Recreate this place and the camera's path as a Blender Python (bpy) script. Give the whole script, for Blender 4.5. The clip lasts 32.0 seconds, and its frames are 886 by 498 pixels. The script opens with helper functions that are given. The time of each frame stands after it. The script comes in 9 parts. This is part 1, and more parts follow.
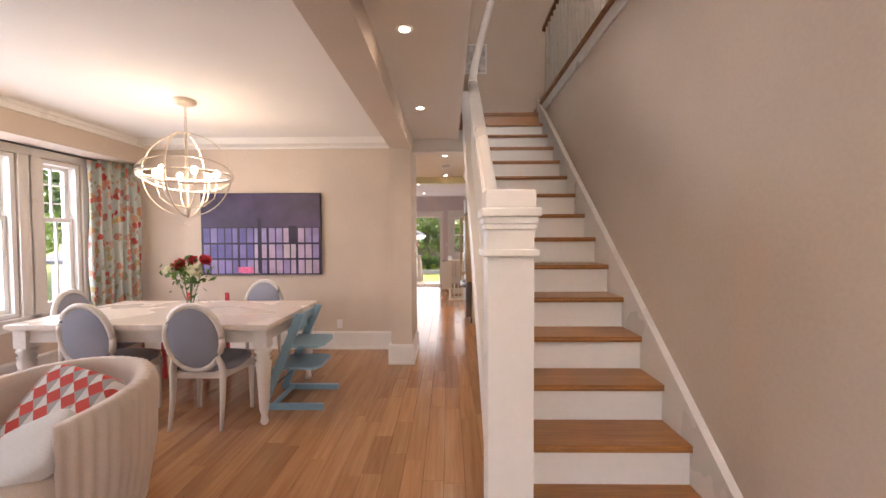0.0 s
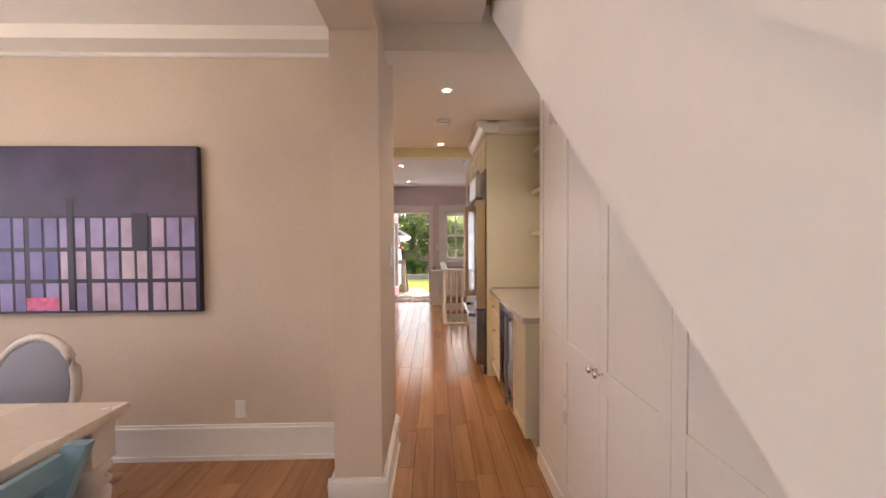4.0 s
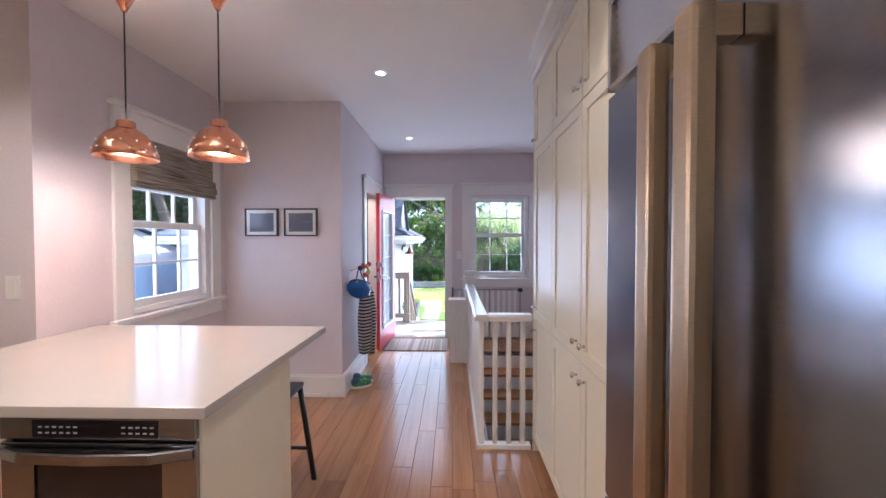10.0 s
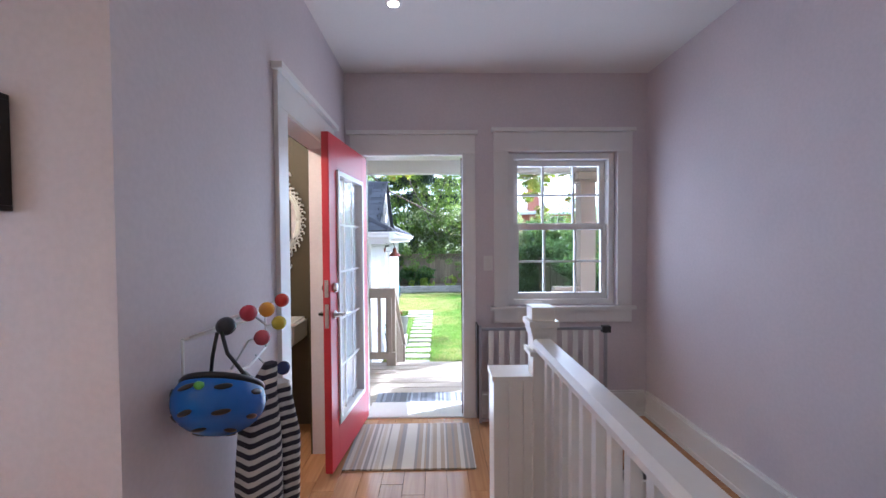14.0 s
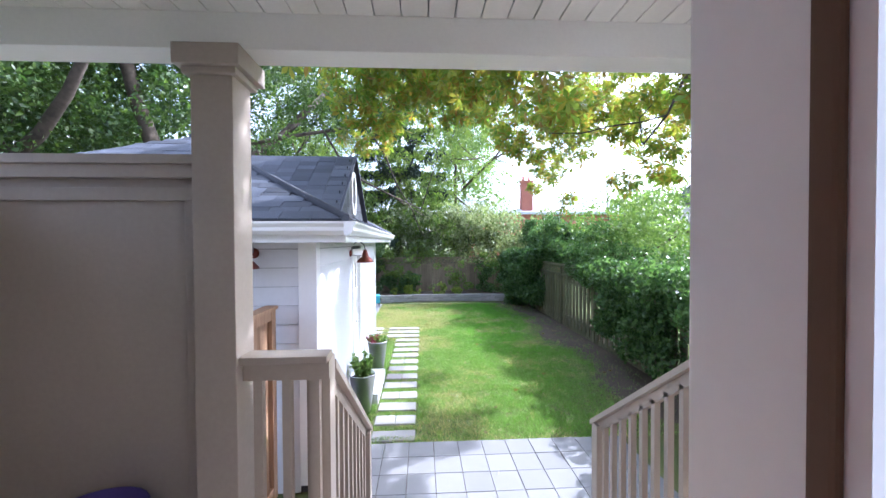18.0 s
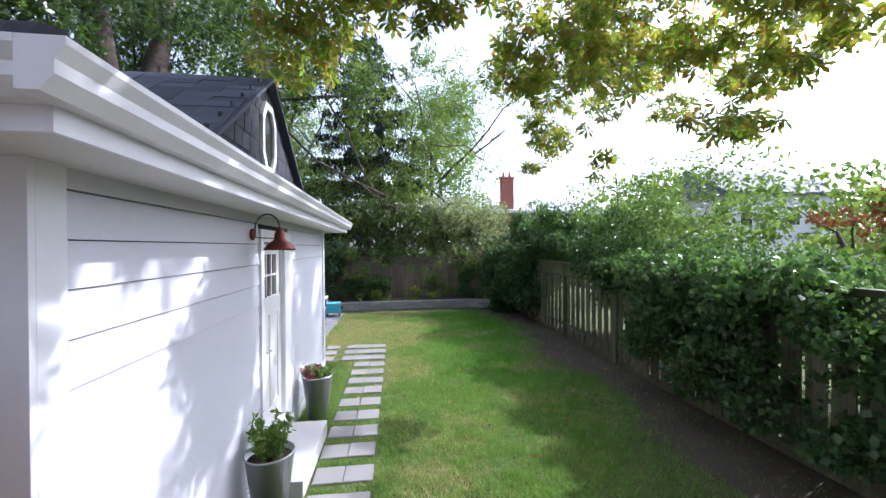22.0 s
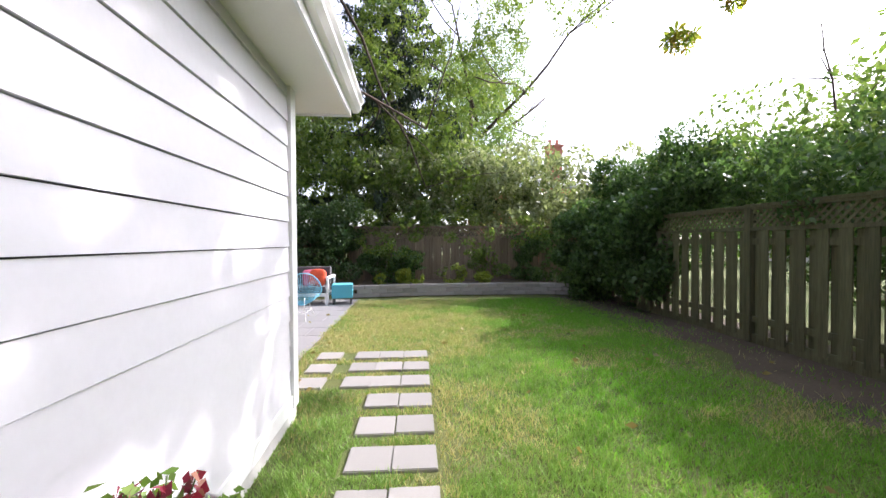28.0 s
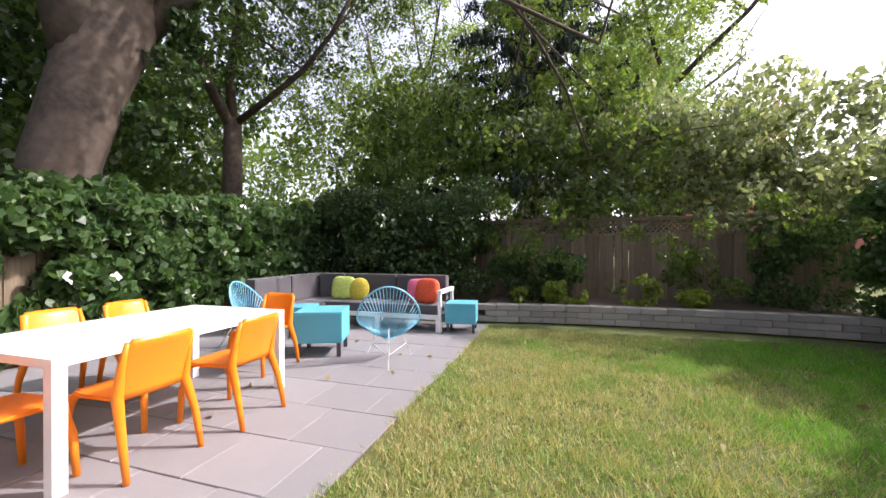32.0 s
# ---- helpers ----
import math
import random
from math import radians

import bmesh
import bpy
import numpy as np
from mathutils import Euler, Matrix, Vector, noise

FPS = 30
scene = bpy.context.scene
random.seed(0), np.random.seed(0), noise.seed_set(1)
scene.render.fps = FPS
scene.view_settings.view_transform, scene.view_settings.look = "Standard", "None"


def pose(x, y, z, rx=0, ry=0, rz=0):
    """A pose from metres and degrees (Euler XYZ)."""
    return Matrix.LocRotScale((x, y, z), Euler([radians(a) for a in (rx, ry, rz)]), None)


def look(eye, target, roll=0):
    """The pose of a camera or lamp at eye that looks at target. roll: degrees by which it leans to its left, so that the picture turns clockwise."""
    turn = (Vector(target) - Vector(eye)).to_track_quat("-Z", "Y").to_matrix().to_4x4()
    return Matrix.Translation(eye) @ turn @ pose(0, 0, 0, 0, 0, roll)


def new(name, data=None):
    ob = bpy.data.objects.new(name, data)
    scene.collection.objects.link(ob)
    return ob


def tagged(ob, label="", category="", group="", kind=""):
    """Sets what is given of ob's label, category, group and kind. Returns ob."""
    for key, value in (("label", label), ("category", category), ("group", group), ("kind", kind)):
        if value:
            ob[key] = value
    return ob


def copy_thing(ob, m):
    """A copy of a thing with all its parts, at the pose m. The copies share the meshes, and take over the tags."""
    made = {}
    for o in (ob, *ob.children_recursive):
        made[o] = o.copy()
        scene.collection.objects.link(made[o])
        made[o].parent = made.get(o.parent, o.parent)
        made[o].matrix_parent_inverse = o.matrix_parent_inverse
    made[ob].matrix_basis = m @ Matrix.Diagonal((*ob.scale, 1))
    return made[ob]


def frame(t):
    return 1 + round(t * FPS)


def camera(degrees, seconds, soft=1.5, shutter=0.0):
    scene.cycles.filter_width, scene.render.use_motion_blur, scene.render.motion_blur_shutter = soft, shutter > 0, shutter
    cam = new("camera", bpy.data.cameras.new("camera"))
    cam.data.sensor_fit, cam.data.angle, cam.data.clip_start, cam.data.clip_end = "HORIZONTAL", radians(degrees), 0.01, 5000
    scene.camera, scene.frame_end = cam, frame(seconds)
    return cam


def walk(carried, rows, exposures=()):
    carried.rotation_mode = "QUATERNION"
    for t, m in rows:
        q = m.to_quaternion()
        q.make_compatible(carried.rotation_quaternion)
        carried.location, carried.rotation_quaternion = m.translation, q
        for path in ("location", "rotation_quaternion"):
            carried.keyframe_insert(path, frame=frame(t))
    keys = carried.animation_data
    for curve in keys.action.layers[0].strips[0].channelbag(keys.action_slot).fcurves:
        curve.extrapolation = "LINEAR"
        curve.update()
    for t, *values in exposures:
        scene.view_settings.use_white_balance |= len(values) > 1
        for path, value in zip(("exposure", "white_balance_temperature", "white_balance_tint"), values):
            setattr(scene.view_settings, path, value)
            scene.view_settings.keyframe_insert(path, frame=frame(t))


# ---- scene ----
cam = camera(98.0, 32.0)
# t, x, y, z, yaw, pitch, roll
ROWS = [
    (0.0, 0.000, 0.000, 1.460, 0.79, -1.82, 0.23),
    (0.5, -0.026, 0.282, 1.465, 0.58, -1.81, 0.19),
    (1.0, -0.064, 0.577, 1.460, 0.35, -1.82, 0.10),
    (1.5, -0.105, 0.890, 1.457, 0.05, -1.85, 0.13),
    (2.0, -0.123, 1.202, 1.455, -0.31, -1.80, 0.22),
    (2.5, -0.153, 1.525, 1.460, -0.60, -1.84, 0.18),
    (4.5, -0.153, 2.755, 1.433, -1.55, -1.52, 0.45),
    (5.0, -0.130, 3.063, 1.438, -1.54, -1.52, 0.51),
    (5.5, -0.091, 3.368, 1.445, -1.48, -1.47, 0.61),
    (6.0, -0.062, 3.674, 1.451, -1.28, -1.40, 0.47),
    (6.5, -0.040, 3.982, 1.441, -0.61, -1.37, 0.45),
    (7.0, -0.029, 4.294, 1.457, -0.12, -1.37, 0.36),
    (7.5, -0.022, 4.607, 1.439, 0.27, -1.34, 0.28),
    (8.0, -0.040, 4.930, 1.438, 0.76, -1.37, 0.26),
    (8.5, -0.063, 5.253, 1.416, 1.21, -1.30, 0.20),
    (9.0, -0.086, 5.576, 1.409, 1.37, -1.20, 0.26),
    (9.5, -0.111, 5.899, 1.416, 1.41, -1.27, 0.27),
    (10.0, -0.160, 6.223, 1.433, 1.37, -1.26, 0.05),
    (10.5, -0.218, 6.543, 1.441, 1.23, -1.31, 0.34),
    (11.0, -0.265, 6.861, 1.443, 0.91, -1.33, 0.42),
    (11.5, -0.302, 7.192, 1.439, 0.57, -1.34, 0.40),
    (12.0, -0.353, 7.530, 1.441, 0.26, -1.37, 0.44),
    (12.5, -0.392, 7.860, 1.431, -0.23, -1.33, 0.43),
    (13.0, -0.410, 8.188, 1.428, -0.61, -1.34, 0.53),
    (13.5, -0.441, 8.526, 1.422, -0.78, -1.35, 0.66),
    (14.0, -0.461, 8.859, 1.405, -0.90, -1.35, 0.40),
    (14.5, -0.472, 9.201, 1.397, -1.13, -1.34, 0.46),
    (15.0, -0.484, 9.543, 1.381, -1.38, -1.35, 0.39),
    (15.5, -0.504, 9.890, 1.390, -1.63, -1.31, 0.37),
    (17.5, -0.523, 11.309, 1.356, -2.72, -1.11, 0.34),
    (18.0, -0.534, 11.673, 1.344, -3.11, -0.99, 0.31),
    (18.5, -0.542, 12.037, 1.326, -3.52, -0.94, 0.36),
    (19.0, -0.532, 12.392, 1.329, -3.73, -0.92, 0.47),
    (19.5, -0.519, 12.741, 1.323, -4.13, -0.88, 0.52),
    (20.0, -0.488, 13.070, 1.299, -4.38, -0.88, 0.55),
    (20.5, -0.449, 13.432, 1.261, -4.62, -0.95, 0.53),
    (21.0, -0.415, 13.778, 1.234, -5.10, -0.75, 0.48),
    (21.5, -0.396, 14.077, 1.169, -6.25, -0.55, 0.40),
    (22.0, -0.382, 14.332, 1.042, -6.89, -0.34, 0.38),
    (22.5, -0.376, 14.572, 0.906, -7.03, -0.25, 0.33),
    (23.0, -0.379, 14.811, 0.746, -7.21, -0.22, 0.33),
    (23.5, -0.395, 15.072, 0.616, -7.37, -0.31, 0.27),
    (24.0, -0.426, 15.355, 0.498, -7.41, -0.43, 0.23),
    (24.5, -0.457, 15.674, 0.353, -7.40, -0.50, 0.27),
    (25.0, -0.483, 16.059, 0.226, -7.28, -0.80, 0.25),
    (25.5, -0.551, 16.504, 0.169, -7.20, -0.89, 0.14),
    (27.5, -0.736, 18.312, 0.128, -4.91, -1.16, 0.26),
    (28.0, -0.766, 18.794, 0.101, -3.71, -1.04, 0.29),
    (28.5, -0.785, 19.276, 0.072, -1.75, -0.98, 0.37),
    (29.0, -0.806, 19.746, 0.051, 0.25, -0.87, 0.38),
    (29.5, -0.819, 20.202, 0.042, 2.55, -0.71, 0.50),
    (30.0, -0.834, 20.642, 0.036, 5.27, -0.63, 0.50),
    (30.5, -0.863, 21.068, 0.019, 8.07, -0.42, 0.58),
    (31.0, -0.889, 21.461, 0.007, 11.19, -0.20, 0.53),
    (31.5, -0.945, 21.824, -0.011, 14.05, -0.06, 0.36),
    (32.0, -1.021, 22.190, -0.047, 17.39, 0.02, 0.21),
]
# seconds, stops, white balance
EXPOSURES = [(0.0, 3.48, 6700, 20), (2.0, 3.4, 6600, 21), (4.5, 3.17, 6850, 20), (6.0, 3.12, 6500, 18), (6.8, 3.25, 6200, 16), (8.0, 3.4, 5600, 14), (9.5, 3.4, 5000, 15), (11.0, 3.15, 4850, 16), (12.2, 3.05, 4900, 16), (13.2, 3.1, 4950, 15), (15.0, 2.92, 5150, 12), (15.6, 2.9, 5150, 12), (17.4, 2.75, 5150, 15), (18.1, 2.4, 5200, 17), (19.0, 2.0, 5300, 20), (20.0, 1.9, 5350, 20), (22.0, 1.5, 5400, 20), (23.2, 1.6, 5750, 20), (25.0, 1.95, 6100, 18), (28.0, 1.85, 6100, 20), (29.5, 1.97, 6150, 20), (31.0, 1.88, 6300, 22), (32.0, 1.6, 6350, 24)]
walk(cam, [(t, pose(x, y, z, 90 + pitch, roll, yaw)) for t, x, y, z, yaw, pitch, roll in ROWS], EXPOSURES)

# ---- world and sun ----
SUN_AZ, SUN_EL = 67.0, 40.0   # degrees from +y towards +x, and above the horizon
world = bpy.data.worlds.new("sky")
scene.world = world
world.use_nodes = True
wn = world.node_tree.nodes
sky = wn.new("ShaderNodeTexSky")
sky.sky_type = "NISHITA"
sky.sun_disc = False
sky.sun_elevation, sky.sun_rotation = radians(SUN_EL), radians(SUN_AZ)
sky.dust_density, sky.air_density = 3.0, 1.0
haze = wn.new("ShaderNodeHueSaturation")   # thin white cloud takes most of the blue
haze.inputs["Saturation"].default_value = 0.45
world.node_tree.links.new(sky.outputs[0], haze.inputs["Color"])
world.node_tree.links.new(haze.outputs[0], wn["Background"].inputs[0])
wn["Background"].inputs[1].default_value = 0.15
sun = new("sun", bpy.data.lights.new("sun", "SUN"))
sun.data.energy, sun.data.angle, sun.data.color = 2.05, radians(0.5), (1.0, 0.95, 0.88)
_az, _el = radians(SUN_AZ), radians(SUN_EL)
sun.matrix_world = look((0, 0, 30), (-math.sin(_az) * math.cos(_el) * 10, -math.cos(_az) * math.cos(_el) * 10, 30 - math.sin(_el) * 10))

# ---- lamps of the house, daylight at its openings, and an added upper fill ----
LAMP_LEVEL = 0.42   # one level for all lamps in the house


def lamp(name, kind, m, watts, col, size=0.1, size_y=None, spot=None):
    li = bpy.data.lights.new(name, kind)
    li.energy, li.color = watts * LAMP_LEVEL, col
    if kind == "AREA":
        li.shape, li.size, li.size_y = "RECTANGLE", size, size_y or size
    else:
        li.shadow_soft_size = size
    if spot:
        li.spot_size, li.spot_blend = radians(spot), 0.7
    ob = new(name, li)
    ob.matrix_basis = m
    return ob


DAY, WARM = (0.86, 0.92, 1.0), (1.0, 0.76, 0.52)
# each area lamp stands in a window or door opening, except the upper fill
for y, w in ((1.43, 0.7), (2.45, 0.7), (3.48, 0.7), (4.37, 0.45)):
    lamp("daylight_west", "AREA", pose(-4.54, y, 1.46, 0, -90, 0), 7.4 * w / 0.7, DAY, 1.6, w)
lamp("daylight_front", "AREA", pose(-2.5, -3.66, 1.45, 90, 0, 180), 9.0, DAY, 1.7, 1.6)
lamp("daylight_nook", "AREA", pose(-2.42, 9.08, 1.53, 0, -90, 0), 1.8, DAY, 1.1, 0.8)
lamp("daylight_back_window", "AREA", pose(0.53, 12.14, 1.48, -90, 0, 0), 2.6, DAY, 0.8, 1.15)

lamp("daylight_back_door", "AREA", pose(-0.64, 11.89, 1.05, -90, 0, 0), 3.2, DAY, 0.8, 2.0)
lamp("daylight_bar", "AREA", pose(1.36, 5.31, 1.78, 0, 90, 0), 2.0, DAY, 0.9, 0.6)
# added fill for the stair and upper hall; the wall behind it has no window
lamp("upper_fill", "AREA", pose(1.0, -3.4, 4.3, 90, 0, 180), 54, DAY, 1.4, 1.4)
lamp("chandelier_light", "POINT", pose(-2.43, 3.56, 2.05), 2.6, WARM, 0.03)
HALL_SPOTS = [(-0.24, 0.85), (-0.24, 2.18), (-0.25, 3.5)]
KITCHEN_SPOTS = [(-2.2, 7.3), (-1.12, 7.3), (-0.05, 7.3), (-0.04, 5.55), (-1.1, 5.9), (-2.2, 5.9)]
BACK_SPOTS = [(-0.7, 9.15), (-0.69, 11.0)]
for x, y in HALL_SPOTS:
    lamp("recessed_lamp", "SPOT", pose(x, y, 2.60), 2.7 if y > 3 else 3.7, WARM, 0.05, None, 130)
for x, y in KITCHEN_SPOTS:
    lamp("recessed_lamp", "SPOT", pose(x, y, 2.60), (7.5 if x > -0.5 else 14.0 if x < -1.5 else 10.5) if y > 7 else 19.0 if x < -1.5 else 14.0 if x < -0.5 else 8.5, WARM, 0.05, None, 130)
for i, (x, y) in enumerate(BACK_SPOTS):
    lamp("recessed_lamp", "SPOT", pose(x, y, 2.68), 1.1, WARM, 0.05, None, 130)

# ---- materials ----
def _nodes(name):
    m = bpy.data.materials.new(name)
    m.use_nodes = True
    return m, m.node_tree.nodes, m.node_tree.links, m.node_tree.nodes["Principled BSDF"]


def _coords(nd, ln, scale=(1, 1, 1)):
    tc, mp = nd.new("ShaderNodeTexCoord"), nd.new("ShaderNodeMapping")
    mp.inputs["Scale"].default_value = scale
    ln.new(tc.outputs["Object"], mp.inputs["Vector"])
    return mp.outputs["Vector"]


def _noise(nd, ln, vec, scale, detail=4.0, rough=0.55):
    n = nd.new("ShaderNodeTexNoise")
    n.inputs["Scale"].default_value, n.inputs["Detail"].default_value, n.inputs["Roughness"].default_value = scale, detail, rough
    ln.new(vec, n.inputs["Vector"])
    return n.outputs["Fac"]


def _ramp(nd, ln, fac, stops):
    r = nd.new("ShaderNodeValToRGB")
    while len(r.color_ramp.elements) < len(stops):
        r.color_ramp.elements.new(0.5)
    for e, (p, c) in zip(r.color_ramp.elements, stops):
        e.position, e.color = p, (*c, 1)
    ln.new(fac, r.inputs["Fac"])
    return r.outputs["Color"]


def _mix(nd, ln, fac, a, b, mode="MIX"):
    m = nd.new("ShaderNodeMix")
    m.data_type, m.blend_type = "RGBA", mode
    for sock, v in ((m.inputs[0], fac), (m.inputs[6], a), (m.inputs[7], b)):
        if hasattr(v, "is_linked"):
            ln.new(v, sock)
        elif isinstance(v, (int, float)):
            sock.default_value = v
        else:
            sock.default_value = (*v, 1)
    return m.outputs[2]


def _bump(nd, ln, bs, height, strength, dist=0.01):
    b = nd.new("ShaderNodeBump")
    b.inputs["Strength"].default_value, b.inputs["Distance"].default_value = strength, dist
    ln.new(height, b.inputs["Height"])
    ln.new(b.outputs["Normal"], bs.inputs["Normal"])


def _shift(c, k):
    return tuple(max(0.0, min(1.0, v * k)) for v in c)


def paint(name, col, rough=0.5, var=0.05, grain=60.0, bump=0.08, metal=0.0, coat=0.0, rand=0.0):
    """Painted or plain surface: broad unevenness, fine grain, slight relief."""
    m, nd, ln, bs = _nodes(name)
    v = _coords(nd, ln)
    big, fine = _noise(nd, ln, v, 1.7, 3), _noise(nd, ln, v, grain, 3)
    c = _ramp(nd, ln, big, [(0.3, _shift(col, 1 - var)), (0.7, _shift(col, 1 + var))])
    c = _mix(nd, ln, 0.25, c, _ramp(nd, ln, fine, [(0.35, _shift(col, 1 - 2 * var)), (0.65, _shift(col, 1 + 2 * var))]))
    if rand:
        oi, ge, ad, fc = nd.new("ShaderNodeObjectInfo"), nd.new("ShaderNodeNewGeometry"), nd.new("ShaderNodeMath"), nd.new("ShaderNodeMath")
        ad.operation, fc.operation = "ADD", "FRACT"
        ln.new(oi.outputs["Random"], ad.inputs[0])
        ln.new(ge.outputs["Random Per Island"], ad.inputs[1])
        ln.new(ad.outputs[0], fc.inputs[0])
        c = _mix(nd, ln, 1.0, c, _ramp(nd, ln, fc.outputs[0], [(0.0, (1 - rand,) * 3), (1.0, (1 + 0 * rand,) * 3)]), "MULTIPLY")
    ln.new(c, bs.inputs["Base Color"])
    bs.inputs["Metallic"].default_value, bs.inputs["Coat Weight"].default_value = metal, coat
    r = nd.new("ShaderNodeMapRange")
    r.inputs["To Min"].default_value, r.inputs["To Max"].default_value = max(0.02, rough - 0.08), min(1, rough + 0.08)
    ln.new(big, r.inputs["Value"])
    ln.new(r.outputs[0], bs.inputs["Roughness"])
    _bump(nd, ln, bs, fine, bump, 0.003)
    return m


def wood(name, light, dark, axis="y", rough=0.4, size=1.0, rand=0.25, knots=False, grainy=0.25, ripple=0.0):
    """Wood with the grain along an axis of the object; each piece a little different."""
    m, nd, ln, bs = _nodes(name)
    s = {"x": (0.6, 14, 14), "y": (14, 0.6, 14), "z": (14, 14, 0.6)}[axis]
    tc, mp = nd.new("ShaderNodeTexCoord"), nd.new("ShaderNodeMapping")
    mp.inputs["Scale"].default_value = tuple(k * size for k in s)
    oi = nd.new("ShaderNodeObjectInfo")
    geo = nd.new("ShaderNodeNewGeometry")
    add = nd.new("ShaderNodeVectorMath")
    add.operation = "ADD"
    sc = nd.new("ShaderNodeMath")
    sc.operation = "MULTIPLY_ADD"
    sc.inputs[1].default_value = 37.0
    ln.new(oi.outputs["Random"], sc.inputs[0])
    isl = nd.new("ShaderNodeMath")
    isl.operation = "MULTIPLY"
    isl.inputs[1].default_value = 23.0
    ln.new(geo.outputs["Random Per Island"], isl.inputs[0])
    ln.new(isl.outputs[0], sc.inputs[2])
    ln.new(tc.outputs["Object"], add.inputs[0])
    ln.new(sc.outputs[0], add.inputs[1])
    ln.new(add.outputs[0], mp.inputs["Vector"])
    v = mp.outputs["Vector"]
    g = _noise(nd, ln, v, 1.6, 6, 0.62)
    fine = _noise(nd, ln, v, 9.0, 3)
    c = _ramp(nd, ln, g, [(0.32, dark), (0.5, tuple((a + b) / 2 for a, b in zip(light, dark))), (0.68, light)])
    c = _mix(nd, ln, grainy, c, _ramp(nd, ln, fine, [(0.4, _shift(dark, 0.7)), (0.6, _shift(light, 1.1))]))
    both = nd.new("ShaderNodeMath")
    both.operation = "FRACT"
    ln.new(sc.outputs[0], both.inputs[0])
    c = _mix(nd, ln, 1.0, c, _ramp(nd, ln, both.outputs[0], [(0.0, (1 - rand,) * 3), (1.0, (1.0, 1.0, 1.0))]), "MULTIPLY")
    if knots:
        k = _noise(nd, ln, _coords(nd, ln, (5, 2.2, 5)), 1.3, 2)
        c = _mix(nd, ln, _ramp(nd, ln, k, [(0.66, (0, 0, 0)), (0.76, (0.75,) * 3)]), c, _shift(dark, 0.45))
    ln.new(c, bs.inputs["Base Color"])
    bs.inputs["Roughness"].default_value = rough
    if ripple:   # hand-scraped surface
        rp = _noise(nd, ln, _coords(nd, ln, (6, 24, 6)), 1.0, 2)
        g = _mix(nd, ln, ripple, g, rp)
    _bump(nd, ln, bs, g, 0.14 if ripple else 0.12, 0.012 if ripple else 0.004)
    return m


def metal(name, col, rough=0.3, brushed=None):
    m, nd, ln, bs = _nodes(name)
    v = _coords(nd, ln, brushed or (1, 1, 1))
    n = _noise(nd, ln, v, 40 if brushed else 6, 3)
    ln.new(_ramp(nd, ln, n, [(0.3, _shift(col, 0.88)), (0.7, _shift(col, 1.08))]), bs.inputs["Base Color"])
    bs.inputs["Metallic"].default_value = 1.0
    r = nd.new("ShaderNodeMapRange")
    r.inputs["To Min"].default_value, r.inputs["To Max"].default_value = rough * 0.75, rough * 1.25
    ln.new(n, r.inputs["Value"])
    ln.new(r.outputs[0], bs.inputs["Roughness"])
    _bump(nd, ln, bs, n, 0.04, 0.002)
    return m


def glass(name, tint=(1, 1, 1), rough=0.0):
    m, nd, ln, bs = _nodes(name)
    out = nd["Material Output"]
    tr, gl, mx, lw = nd.new("ShaderNodeBsdfTransparent"), nd.new("ShaderNodeBsdfGlossy"), nd.new("ShaderNodeMixShader"), nd.new("ShaderNodeLayerWeight")
    pw, fr = nd.new("ShaderNodeMath"), nd.new("ShaderNodeMath")
    pw.operation, fr.operation = "POWER", "MULTIPLY_ADD"
    pw.inputs[1].default_value, fr.inputs[1].default_value, fr.inputs[2].default_value = 4.0, 0.7, 0.035
    ln.new(lw.outputs["Facing"], pw.inputs[0])
    ln.new(pw.outputs[0], fr.inputs[0])
    tr.inputs[0].default_value = (*tint, 1)
    gl.inputs["Roughness"].default_value = rough
    ln.new(fr.outputs[0], mx.inputs[0])
    ln.new(tr.outputs[0], mx.inputs[1])
    ln.new(gl.outputs[0], mx.inputs[2])
    ln.new(mx.outputs[0], out.inputs["Surface"])
    return m


def fabric(name, col, var=0.12, scale=220.0, rough=0.95):
    m, nd, ln, bs = _nodes(name)
    v = _coords(nd, ln)
    w, b = _noise(nd, ln, v, scale, 2), _noise(nd, ln, v, 5, 3)
    c = _mix(nd, ln, 0.4, _ramp(nd, ln, w, [(0.35, _shift(col, 1 - var)), (0.65, _shift(col, 1 + var))]), _ramp(nd, ln, b, [(0.3, _shift(col, 1 - var)), (0.7, _shift(col, 1 + var * 0.7))]))
    ln.new(c, bs.inputs["Base Color"])
    bs.inputs["Roughness"].default_value = rough
    bs.inputs["Sheen Weight"].default_value = 0.25
    _bump(nd, ln, bs, w, 0.25, 0.002)
    return m


def leafy(name, cols, trans=0.35, rough=0.45):
    """Leaves: each one its own tint, some light through them."""
    m, nd, ln, bs = _nodes(name)
    geo = nd.new("ShaderNodeNewGeometry")
    n = len(cols)
    c = _ramp(nd, ln, geo.outputs["Random Per Island"], [(i / max(1, n - 1), k) for i, k in enumerate(cols)])
    ln.new(c, bs.inputs["Base Color"])
    bs.inputs["Roughness"].default_value = rough
    tl, mx = nd.new("ShaderNodeBsdfTranslucent"), nd.new("ShaderNodeMixShader")
    ln.new(_mix(nd, ln, 1.0, c, (1.15, 1.2, 0.62), "MULTIPLY"), tl.inputs[0])
    mx.inputs[0].default_value = trans
    ln.new(bs.outputs[0], mx.inputs[1])
    ln.new(tl.outputs[0], mx.inputs[2])
    ln.new(mx.outputs[0], nd["Material Output"].inputs["Surface"])
    return m


